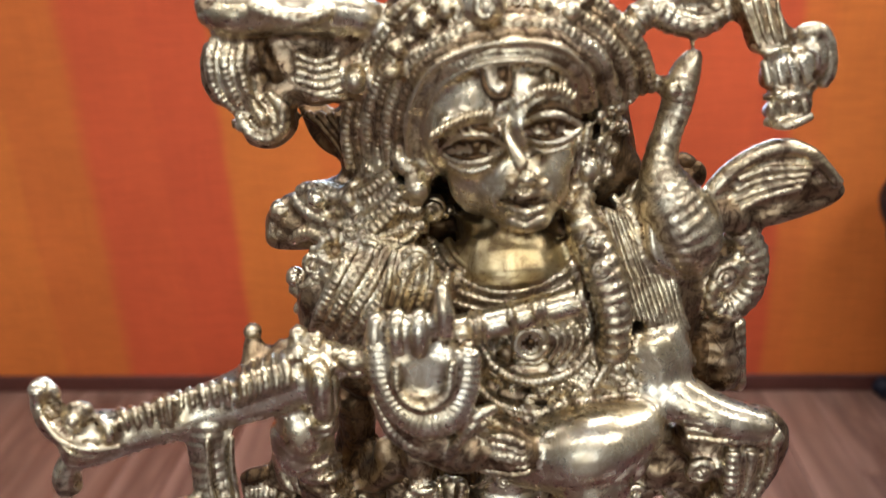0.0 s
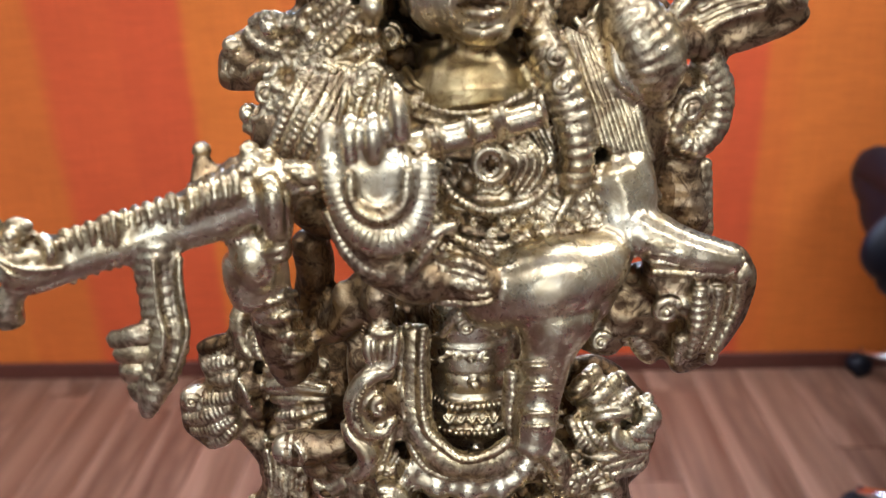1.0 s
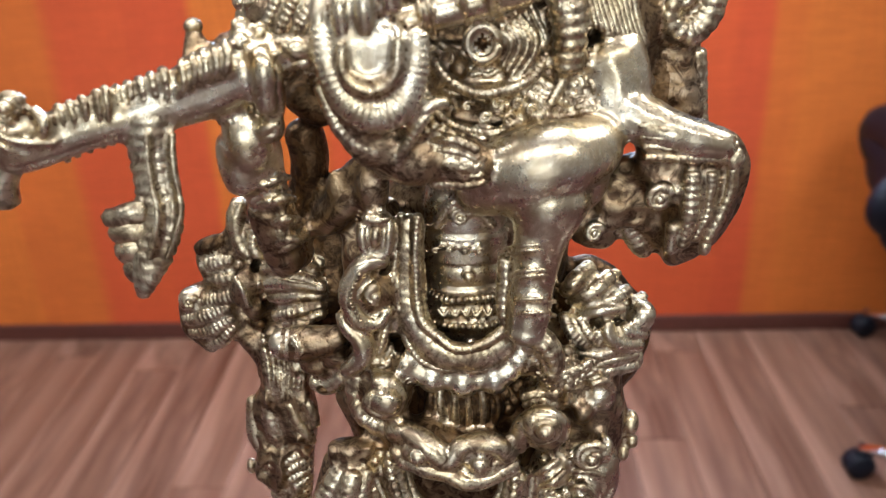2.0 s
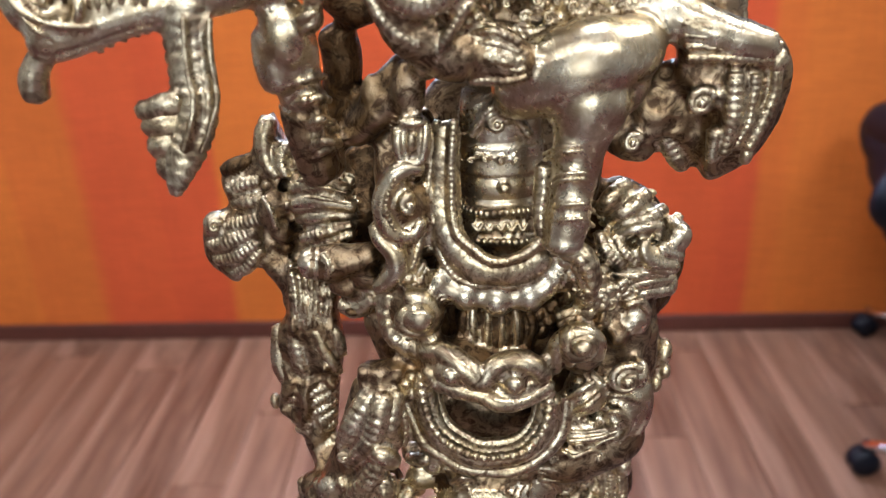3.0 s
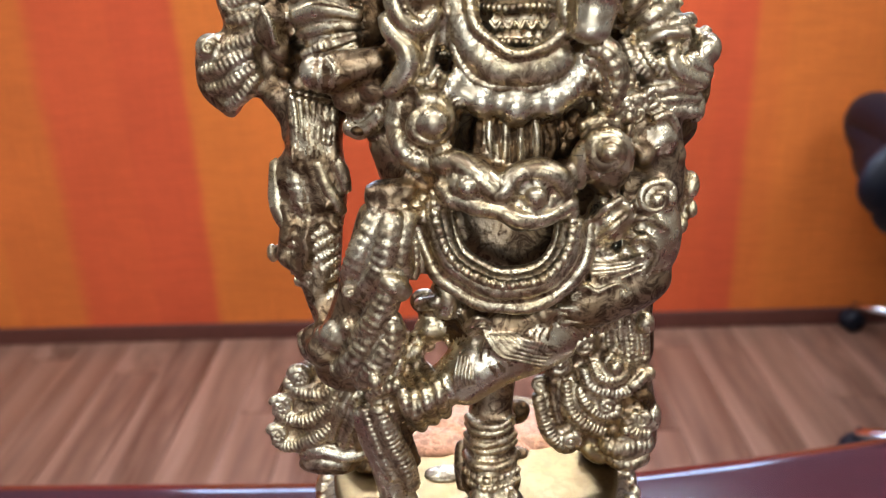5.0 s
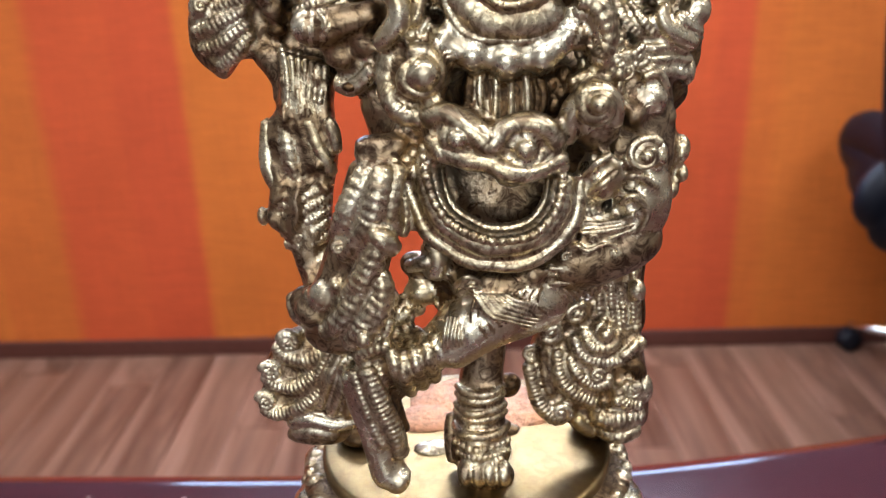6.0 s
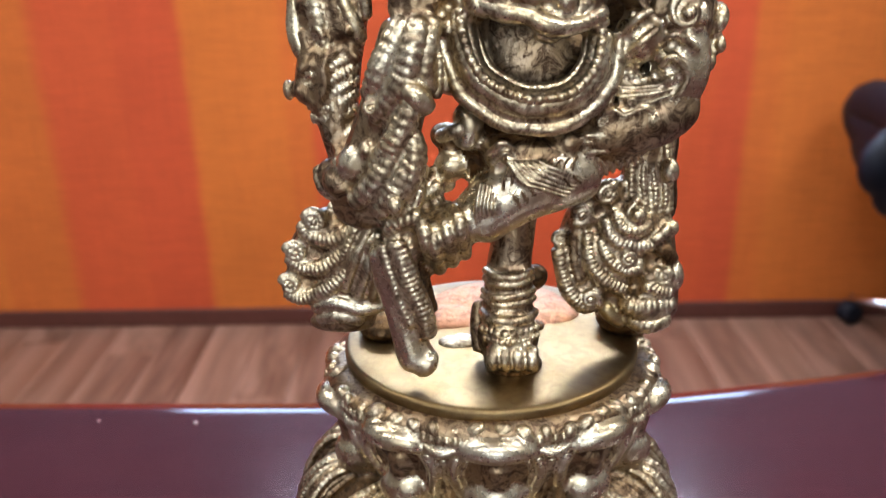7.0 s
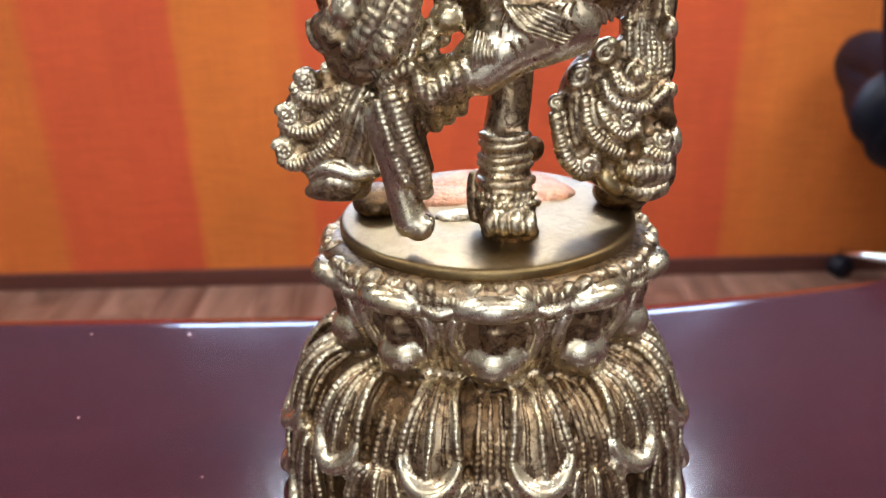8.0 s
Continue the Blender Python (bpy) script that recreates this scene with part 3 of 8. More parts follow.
for i in range(10):
    a = radians(-90 + 36 * i)
    c, s = math.cos(a), math.sin(a)

    def on(r, w, z):
        # a point of the bowl, w to the side of this petal's middle
        return (r * c - w * s - 0.15, 0.8 * (r * s + w * c), z)
    # rolled lip, the petal's outline and the hollow under the lip
    S.tube([(*on(6.9, -1.5, 11.75), 0.2), (*on(7.25, -1.1, 12.25), 0.48), (*on(7.5, 0, 12.4), 0.62), (*on(7.25, 1.1, 12.25), 0.48), (*on(6.9, 1.5, 11.75), 0.2)], sides=16, mat=1)
    S.tube([(*on(7.3, -1.1, 11.98), 0.12), (*on(7.5, 0, 12.0), 0.14), (*on(7.3, 1.1, 11.98), 0.12)], rib=0.15, amp=0.4)
    for e in (-1, 1):
        S.tube([(*on(6.95, 1.55 * e, 12.0), 0.26), (*on(6.75, 1.75 * e, 11.0), 0.25), (*on(6.35, 1.5 * e, 9.9), 0.24), (*on(5.8, 0.95 * e, 8.7), 0.2)], sides=12, mat=1)
        S.tube([(*on(6.9, 1.2 * e, 11.7), 0.14), (*on(6.65, 1.4 * e, 10.8), 0.13), (*on(6.25, 1.15 * e, 9.8), 0.12)], sides=8)
    # knob on a short stem
    S.tube([(*on(6.8, 0, 11.7), 0.62), (*on(6.55, 0, 10.9), 0.66), (*on(6.35, 0, 10.2), 0.8)], sides=20, mat=0)
    S.ball(*on(6.2, 0, 9.45), 1.25, 0.95, 1.15, mat=1)
    # ribbed tuft and pleats between two petals
    b = a + radians(18)
    cb, sb = math.cos(b), math.sin(b)
    for d in (-0.55, 0, 0.55):
        S.tube([(5.6 * cb - d * sb * 0.4 - 0.15, 0.8 * (5.6 * sb + d * cb * 0.4), 8.4, 0.16), (6.55 * cb - d * sb * 0.8 - 0.15, 0.8 * (6.55 * sb + d * cb * 0.8), 10.4, 0.19), (7.0 * cb - d * sb - 0.15, 0.8 * (7.0 * sb + d * cb), 11.7, 0.22)], rib=0.22, amp=0.2)
    S.tube([(7.15 * cb + 0.85 * sb - 0.15, 0.8 * (7.15 * sb - 0.85 * cb), 12.35, 0.2), (7.4 * cb - 0.15, 0.8 * 7.4 * sb, 12.1, 0.28), (7.15 * cb - 0.85 * sb - 0.15, 0.8 * (7.15 * sb + 0.85 * cb), 12.35, 0.2)], mat=1)
    for d in (-0.66, -0.33, 0, 0.33, 0.66):
        S.tube([(7.25 * cb - d * sb - 0.15, 0.8 * (7.25 * sb + d * cb), 12.95, 0.14), (7.4 * cb - d * sb - 0.15, 0.8 * (7.4 * sb + d * cb), 12.5, 0.18)])
    # lumpy casting of the rim
    for w, z, r in ((-1.7, 12.85, 0.38), (-0.9, 12.98, 0.46), (0.2, 13.02, 0.36), (1.1, 12.92, 0.44), (1.9, 12.98, 0.34)):
        S.ball(*on(6.95 + 0.1 * math.sin(3 * i + w), w, z + 0.08 * math.cos(5 * i + 2 * w)), r * 1.1, r * 0.8, r * 0.75, turn=40 * w, mat=0)
# rough copper mound behind the feet
S.ball(0.4, 4.3, 13.75, 3.4, 2.2, 0.7, mat=3, rough=0.03)
S.ball(-2.0, 2.6, 13.85, 1.6, 1.2, 0.5, mat=3, rough=0.05)
S.ball(2.6, 3.2, 13.8, 1.7, 1.4, 0.5, mat=3, rough=0.05)
S.ball(-1.6, 0.2, 13.9, 0.9, 0.6, 0.25, mat=0, rough=0.1)
S.ball(1.9, 1.6, 13.9, 0.5, 0.4, 0.25, mat=2, rough=0.1)
S.ball(-5.0, 1.4, 14.3, 1.3, 1.4, 0.8, mat=2)
S.ball(6.1, 1.6, 14.4, 1.4, 1.3, 0.9, mat=2)
# standing leg and foot
S.tube([(0.84, -0.8, 21.31, 0.95), (0.72, -0.8, 19.26, 0.92), (0.56, -0.9, 17.99, 1.03), (0.5, -1.1, 16.71, 1.09), (0.54, -1.3, 15.65, 1.14)])
S.tube([(-0.51, -1.2, 18.07, 0.16), (-0.05, -2.05, 18.07, 0.18), (0.9, -2.05, 18.04, 0.18), (1.53, -1.2, 18.02, 0.16)], rib=0.5, amp=0.1)
S.tube([(-0.51, -1.2, 17.74, 0.16), (-0.05, -2.05, 17.74, 0.18), (0.9, -2.05, 17.72, 0.18), (1.54, -1.2, 17.69, 0.16)], rib=0.5, amp=0.1)
S.tube([(-0.56, -1.2, 17.16, 0.16), (-0.05, -2.05, 17.17, 0.18), (0.91, -2.05, 17.15, 0.18), (1.59, -1.2, 17.1, 0.16)], rib=0.5, amp=0.1)
S.tube([(-0.59, -1.2, 16.82, 0.16), (-0.05, -2.05, 16.83, 0.18), (0.91, -2.05, 16.81, 0.18), (1.62, -1.2, 16.76, 0.16)], rib=0.5, amp=0.1)
S.tube([(-0.62, -1.2, 16.07, 0.24), (-0.11, -2.3, 16.2, 0.25), (0.92, -2.3, 16.17, 0.25), (1.71, -1.2, 16.06, 0.24)])
S.tube([(0.51, -1, 15.98, 1.1), (0.53, -1.5, 15.35, 1.26), (0.61, -2, 14.65, 1.27), (0.68, -2.1, 14.1, 1.14)], flat=0.75)
S.ball(0.67, -1.9, 14.02, 1.29, 1.1, 0.57)
S.beads([(-0.6, -1.8, 15.61, 0.19), (0.31, -2.8, 15.78, 0.21), (1.61, -1.8, 15.6, 0.19)])
S.beads([(-0.46, -2.2, 15.33, 0.14), (0.3, -3, 15.52, 0.16), (1.64, -2.2, 15.38, 0.14)])
S.tube([(-0.18, -2.6, 15.23, 0.3), (-0.21, -3.1, 14.86, 0.3), (-0.15, -3, 14.24, 0.28)])
S.tube([(0.33, -2.6, 15.22, 0.3), (0.3, -3.1, 14.85, 0.3), (0.35, -3, 14.23, 0.28)])
S.tube([(0.84, -2.6, 15.2, 0.3), (0.8, -3.1, 14.83, 0.3), (0.86, -3, 14.22, 0.28)])
S.tube([(1.39, -2.6, 15.19, 0.32), (1.35, -3.1, 14.82, 0.32), (1.42, -3, 14.2, 0.3)])
S.tube([(-0.68, -0.6, 16.33, 0.29), (-0.76, -1, 15.2, 0.34), (-0.59, -1.5, 14.23, 0.38)], mat=6)
S.ball(1.83, 1, 16.65, 0.65, 0.5, 0.65, mat=2)
# crossed leg with engraved trouser cloth, cuff and pointed foot
S.tube([(3.7, -2, 22.89, 1.42), (2.08, -2.9, 22.51, 1.35), (0.76, -3.2, 22.12, 1.3), (-0.44, -3.4, 21.4, 1.21), (-1.33, -3.4, 20.46, 1.05)], flat=0.9, mat=1, sides=24)
S.tube([(-0.74, -4.2, 22.72, 0.08), (-0.92, -4.5, 21.89, 0.08), (-0.78, -4.2, 20.71, 0.09)])
S.tube([(-0.62, -4.15, 22.67, 0.08), (-0.78, -4.5, 21.89, 0.08), (-0.65, -4.2, 20.85, 0.09)])
S.tube([(-0.49, -4.1, 22.62, 0.08), (-0.63, -4.5, 21.89, 0.08), (-0.52, -4.2, 20.99, 0.09)])
S.tube([(-0.37, -4.05, 22.58, 0.08), (-0.48, -4.5, 21.89, 0.08), (-0.39, -4.2, 21.13, 0.08)])
S.tube([(-0.24, -4, 22.53, 0.08), (-0.34, -4.5, 21.88, 0.08), (-0.26, -4.2, 21.26, 0.08)])
S.tube([(-0.11, -3.95, 22.49, 0.08), (-0.19, -4.5, 21.88, 0.08), (-0.13, -4.2, 21.4, 0.08)])
S.strands([(0.21, -4.1, 23.51), (0.92, -4.4, 22.72), (2.4, -4.1, 22.12)], [(1.35, -4, 23.45), (1.96, -4.2, 23.18), (3.19, -3.6, 22.58)], 6, 0.08)
S.tube([(0.31, -4, 23.33, 0.05), (0.13, -4.25, 22.9, 0.05), (0.09, -4.15, 22.07, 0.05)], mat=6)
S.tube([(0.63, -3.95, 23.35, 0.05), (0.45, -4.2, 22.94, 0.05), (0.41, -4.1, 22.13, 0.05)], mat=6)
S.tube([(0.94, -3.9, 23.37, 0.05), (0.76, -4.15, 22.98, 0.05), (0.72, -4.05, 22.2, 0.05)], mat=6)
S.tube([(1.26, -3.85, 23.39, 0.05), (1.08, -4.1, 23.02, 0.05), (1.04, -4, 22.26, 0.05)], mat=6)
S.tube([(1.57, -3.8, 23.41, 0.05), (1.39, -4.05, 23.07, 0.05), (1.36, -3.95, 22.33, 0.05)], mat=6)
S.tube([(1.89, -3.75, 23.43, 0.05), (1.71, -4, 23.11, 0.05), (1.68, -3.9, 22.39, 0.05)], mat=6)
S.tube([(2.21, -3.7, 23.45, 0.05), (2.02, -3.95, 23.15, 0.05), (2, -3.85, 22.46, 0.05)], mat=6)
S.tube([(2.53, -3.65, 23.47, 0.05), (2.34, -3.9, 23.19, 0.05), (2.32, -3.8, 22.52, 0.05)], mat=6)
S.tube([(2.85, -3.6, 23.5, 0.05), (2.66, -3.85, 23.23, 0.05), (2.64, -3.75, 22.59, 0.05)], mat=6)
S.tube([(-2.14, -2.6, 21.27, 0.27), (-1.66, -4, 21.5, 0.3), (-1.45, -4.3, 20.8, 0.3), (-1.29, -3.2, 19.43, 0.27)], rib=0.2, amp=0.14)
S.tube([(-2.64, -2.6, 20.99, 0.27), (-2.13, -4, 21.23, 0.3), (-1.93, -4.3, 20.52, 0.3), (-1.78, -3.2, 19.14, 0.27)], rib=0.2, amp=0.14)
S.tube([(-3.14, -2.6, 20.71, 0.27), (-2.61, -4, 20.96, 0.3), (-2.41, -4.3, 20.24, 0.3), (-2.29, -3.2, 18.85, 0.27)], rib=0.2, amp=0.14)
S.tube([(-3.49, -2.6, 21.01, 0.27), (-2.94, -4, 21.24, 0.3), (-2.74, -4.3, 20.53, 0.3), (-2.63, -3.2, 19.16, 0.27)], rib=0.2, amp=0.14)
S.tube([(-3.18, -3.3, 20.93, 0.74), (-2.53, -3.5, 20.41, 0.92), (-1.67, -3.4, 19.86, 0.88)])
S.tube([(-4.66, -3.2, 20.09, 0.51), (-4.35, -3.2, 18.65, 0.65), (-3.93, -3.2, 17.27, 0.67), (-3.65, -3.2, 16.08, 0.72), (-3.35, -3.2, 15.1, 0.82), (-2.96, -3.3, 14.59, 0.68)], mat=1)
S.tube([(-3.23, -3.2, 15.22, 0.77), (-2.85, -3.6, 14.81, 0.68), (-2.57, -3.6, 14.56, 0.41)], mat=1, flat=0.8)
S.tube([(-3.95, -3.9, 20.55, 0.4), (-3.48, -4, 18.96, 0.42), (-2.98, -3.9, 17.36, 0.41), (-2.7, -3.7, 16.19, 0.31)], rib=0.22, amp=0.2)
S.tube([(-4.43, -3.8, 20.33, 0.25), (-4.05, -3.9, 18.62, 0.28), (-3.44, -3.9, 16.8, 0.24)], rib=0.22)
S.tube([(-3.53, -3.4, 20.32, 0.32), (-3.03, -3.4, 18.67, 0.32), (-2.65, -3.4, 17.07, 0.29)], mat=2)
S.tube([(-4.29, -3.4, 20.51, 0.48), (-3.56, -3.8, 21.28, 0.47), (-2.79, -4, 21.36, 0.43)], rib=0.25)
# knotted cloth at the knee
S.ball(-1.92, -2.2, 24, 0.74, 0.52, 0.57)
S.ball(-1.72, -2.4, 22.9, 0.79, 0.53, 0.62, mat=1)
S.ball(-2.2, -2.2, 22.12, 0.58, 0.4, 0.4)
S.tube([(-0.92, -2, 24.83, 0.74), (-0.72, -2.2, 23.51, 0.79), (-0.52, -2.4, 22.41, 0.75)], mat=2)
S.tube([(-2.33, -2.6, 24.03, 0.26), (-1.55, -3.2, 24.44, 0.25), (-0.92, -3, 24.7, 0.25)], rib=0.22)
# curling sash ends on the proper right
S.slab([(-6.34, 21), (-5.01, 20.31), (-4.38, 19.09), (-4.56, 16.59), (-5.77, 15.62), (-7.33, 15.82), (-7.99, 16.61), (-8.74, 17.07), (-8.63, 19.07), (-7.71, 20.49)], -1.0, 0.9, mat=6, lumps=0.2)
S.tube([(-4.98, -2, 21.24, 0.26), (-5.77, -2.1, 20.23, 0.31), (-6.71, -2, 19.8, 0.34), (-7.57, -1.8, 19.9, 0.32), (-7.87, -1.7, 20.46, 0.27)], rib=0.2, amp=0.26)
S.curl(-7.29, -1.8, 20.5, 0.67, 0.25, turns=1.4, start=180, hand=-1, rib=0.2)
S.tube([(-5.23, -2.1, 20.59, 0.27), (-6.05, -2.2, 19.34, 0.34), (-7.02, -2.1, 18.66, 0.34), (-8.04, -1.8, 18.53, 0.32), (-8.56, -1.7, 18.99, 0.27)], rib=0.2, amp=0.26)
S.curl(-8.2, -1.8, 19.16, 0.61, 0.23, turns=1.4, start=180, hand=-1, rib=0.2)
S.tube([(-5.3, -2.1, 19.52, 0.27), (-6.21, -2.2, 18.34, 0.34), (-7.04, -2.1, 17.59, 0.35), (-8.12, -1.8, 17.17, 0.33), (-8.85, -1.7, 17.47, 0.28)], rib=0.2, amp=0.26)
S.curl(-8.53, -1.8, 17.75, 0.58, 0.23, turns=1.4, start=180, hand=-1, rib=0.2)
S.tube([(-5.3, -2.3, 20.97, 0.2), (-5.96, -2.4, 19.59, 0.22), (-6.64, -2.2, 18.06, 0.21)], rib=0.22, amp=0.28)
S.tube([(-4.92, -2.4, 20.53, 0.24), (-5.57, -2.5, 19.33, 0.27), (-6.31, -2.2, 17.56, 0.25)], rib=0.5, amp=0.12, flat=0.8)
S.tube([(-4.63, -2.4, 20.3, 0.24), (-5.15, -2.5, 18.9, 0.27), (-5.74, -2.2, 17.23, 0.25)], rib=0.5, amp=0.12, flat=0.8)
S.tube([(-4.41, -2.3, 19.52, 0.25), (-4.78, -2.4, 18.38, 0.27), (-5.1, -2.2, 17.14, 0.25)], mat=5)
S.tube([(-7.7, -1.8, 16.63, 0.28), (-6.73, -2.1, 17.08, 0.35), (-5.59, -2.1, 16.76, 0.35), (-4.49, -1.9, 16.85, 0.28)], mat=1)
S.tube([(-7.57, -1.7, 16.12, 0.33), (-6.51, -2, 16.48, 0.37), (-5.54, -1.9, 16.11, 0.33)], rib=0.4, amp=0.14)
S.ball(-6.51, -1.2, 15.78, 1.49, 0.8, 0.53, mat=6)
# long sleeve and garland hanging beside the crossed leg
S.tube([(-3.05, -3.2, 28.58, 0.98), (-3.45, -3.3, 26.97, 1.15), (-3.94, -3.3, 25.1, 1.27), (-4.73, -3.1, 22.98, 1.27), (-5.59, -2.8, 20.65, 1.21)], flat=0.8)
S.slab([(-3.83, 29.34), (-3.28, 29.54), (-2.06, 29.44), (-2.14, 28.9), (-3.14, 28.63), (-3.83, 28.65)], -3.9, 0.5, lumps=0.3)
S.tube([(-3.15, -4.2, 28.62, 0.42), (-3.72, -4.4, 27.71, 0.49), (-4.24, -4.4, 26.7, 0.45), (-4.7, -4, 25.69, 0.33)], rib=0.36, amp=0.2, flat=0.8)
S.tube([(-2.74, -4.5, 28.63, 0.38), (-3.04, -4.8, 27.59, 0.44), (-3.42, -4.8, 26.58, 0.43), (-3.98, -4.6, 25.85, 0.35), (-4.55, -4.2, 25.02, 0.29)], rib=0.34, amp=0.2, flat=0.8)
S.tube([(-2.21, -4.3, 28.61, 0.32), (-2.5, -4.6, 27.82, 0.36), (-2.64, -4.7, 26.88, 0.36), (-2.48, -4.5, 26, 0.3)], rib=0.34, amp=0.2, flat=0.8)
S.tube([(-2.23, -4, 27.41, 0.22), (-2.16, -4, 26.5, 0.24), (-2.35, -4.1, 25.79, 0.22)], rib=0.3)
S.tube([(-3.38, -4.9, 26.39, 0.34), (-2.9, -5, 26.07, 0.41), (-2.5, -4.7, 25.44, 0.35)], mat=1)
S.tube([(-3.05, -4.8, 26.39, 0.32), (-3.25, -4.8, 25.4, 0.43), (-3.86, -4.6, 24.23, 0.49), (-4.66, -4.1, 22.99, 0.41)], rib=0.36, amp=0.2, flat=0.85)
S.tube([(-3.92, -4.6, 24.64, 0.36), (-4.08, -4.6, 23.62, 0.44), (-4.74, -4.4, 22.62, 0.47), (-5.5, -4, 21.91, 0.38)], rib=0.36, amp=0.2, flat=0.85)
S.tube([(-3.4, -4.5, 24.9, 0.32), (-3.04, -4.7, 24.24, 0.4), (-3.21, -4.7, 23.32, 0.46), (-3.81, -4.6, 22.35, 0.49), (-4.43, -4.4, 21.68, 0.39)], rib=0.34, amp=0.2, flat=0.85)
S.ball(-3.8, -5, 22.18, 0.3, 0.35, 0.38, mat=1)
S.tube([(-2.92, -3.8, 22.5, 0.29), (-3.26, -3.8, 21.63, 0.32), (-3.92, -3.7, 21.04, 0.28)], rib=0.3, amp=0.15)
S.curl(-4.57, -4.5, 25.57, 0.37, 0.13, turns=1.3)
S.ball(-5.29, -3.6, 23.63, 0.55, 0.6, 0.51, mat=1)
S.tube([(-5.94, -3.2, 23.61, 0.33), (-5.7, -3.4, 22.96, 0.42), (-5.12, -3.4, 22.07, 0.38)], rib=0.4, amp=0.15)
S.ball(-6.3, -2.6, 22.63, 0.69, 0.7, 0.73)
S.tube([(-6.84, -2.4, 23.03, 0.3), (-6.51, -2.8, 22.25, 0.39), (-5.87, -3, 21.85, 0.34)], rib=0.35, amp=0.15)
S.tube([(-1.58, -2.6, 25.1, 0.46), (-1.06, -3, 24.68, 0.5), (-1.3, -2.9, 23.62, 0.47)], mat=1)
S.ball(-3.14, -3, 22.87, 0.52, 0.45, 0.42, mat=1)
S.tube([(-3.77, -2.4, 21.95, 0.34), (-3.08, -2.6, 21.89, 0.43), (-2.1, -2.6, 22.23, 0.38)])
S.tube([(-3.51, -4.5, 24.77, 0.31), (-3.82, -4.6, 23.98, 0.41), (-4.4, -4.4, 23.05, 0.42), (-5.04, -4.1, 22.31, 0.35)], rib=0.34, amp=0.2, flat=0.85)
S.tube([(-2.94, -4.5, 24.36, 0.31), (-3.37, -4.7, 23.39, 0.47), (-3.94, -4.6, 22.33, 0.5), (-4.57, -4.4, 21.59, 0.39)], rib=0.34, amp=0.2, flat=0.85)
S.ball(-5.43, -3.6, 23.4, 0.61, 0.6, 0.61, mat=1)
S.ball(-5.94, -3.3, 22.56, 0.71, 0.6, 0.71)
S.ball(-4.78, -4, 24.04, 0.32, 0.4, 0.32)
S.tube([(-2.88, -3.7, 22.85, 0.25), (-3.38, -3.8, 22.05, 0.27), (-4.09, -3.7, 21.29, 0.23)], rib=0.24, amp=0.25)
# hanging cloth end on the proper right
S.slab([(-6.81, 32.03), (-4.94, 31.61), (-4.84, 29.96), (-4.81, 28.39), (-5.16, 26.2), (-5.49, 24.19), (-5.88, 22.09), (-6.52, 22.01), (-6.79, 23.03), (-7.22, 24.67), (-7.87, 25.41), (-7.46, 27.92), (-7.48, 29.26), (-6.98, 30.28)], -0.8, 0.8, lumps=0.3)
S.strands([(-6.5, -1.2, 32.08), (-6.49, -1.35, 30.79), (-6.53, -1.35, 29.65)], [(-5.04, -1.2, 31.55), (-5.25, -1.35, 30.51), (-5.49, -1.35, 29.55)], 7, 0.16, rib=0.3, amp=0.25)
S.tube([(-7.47, -0.9, 29.57, 0.23), (-7.54, -1, 28.44, 0.35), (-7.43, -1.1, 27.28, 0.38), (-6.91, -1.2, 26.64, 0.33), (-6.28, -1.3, 26.82, 0.26)], flat=0.7)
S.tube([(-6.64, -1.3, 29.63, 0.25), (-6.67, -1.35, 28.48, 0.37), (-6.44, -1.35, 27.41, 0.35), (-5.88, -1.35, 27.12, 0.23)], flat=0.6, rib=0.34, amp=0.16)
S.tube([(-5.88, -1.4, 29.66, 0.23), (-5.63, -1.5, 28.81, 0.32), (-5.22, -1.45, 27.92, 0.3), (-5.03, -1.3, 27.29, 0.21)], flat=0.6)
S.tube([(-5.28, -1.4, 29.77, 0.2), (-4.96, -1.45, 29.15, 0.3), (-4.84, -1.35, 28.17, 0.23)], flat=0.6)
S.tube([(-7.61, -1.15, 26.49, 0.19), (-6.98, -1.35, 26.26, 0.26), (-6.05, -1.4, 26.61, 0.26), (-5.1, -1.2, 27.17, 0.19)], rib=0.2, amp=0.28, flat=0.8)
S.tube([(-7.53, -1.15, 26.01, 0.19), (-6.86, -1.35, 25.84, 0.26), (-5.98, -1.4, 26.16, 0.26), (-5.17, -1.2, 26.65, 0.19)], rib=0.2, amp=0.28, flat=0.8)
S.tube([(-7.44, -1.15, 25.52, 0.19), (-6.74, -1.35, 25.41, 0.26), (-5.9, -1.4, 25.71, 0.26), (-5.25, -1.2, 26.13, 0.19)], rib=0.2, amp=0.28, flat=0.8)
S.tube([(-7.36, -1.15, 25.03, 0.19), (-6.62, -1.35, 24.98, 0.26), (-5.83, -1.4, 25.26, 0.26), (-5.32, -1.2, 25.59, 0.19)], rib=0.2, amp=0.28, flat=0.8)
S.tube([(-7.27, -1.15, 24.54, 0.19), (-6.5, -1.35, 24.55, 0.27), (-5.76, -1.4, 24.8, 0.26), (-5.4, -1.2, 25.05, 0.19)], rib=0.2, amp=0.28, flat=0.8)
S.ball(-8.12, -0.5, 25.51, 0.22, 0.3, 0.39)
S.strands([(-6.47, -1.3, 24.42), (-6.37, -1.35, 23.43), (-6.36, -1.2, 22.41)], [(-5.5, -1.3, 24.4), (-5.64, -1.35, 23.41), (-5.86, -1.2, 22.4)], 4, 0.22, rib=0.25, amp=0.25)
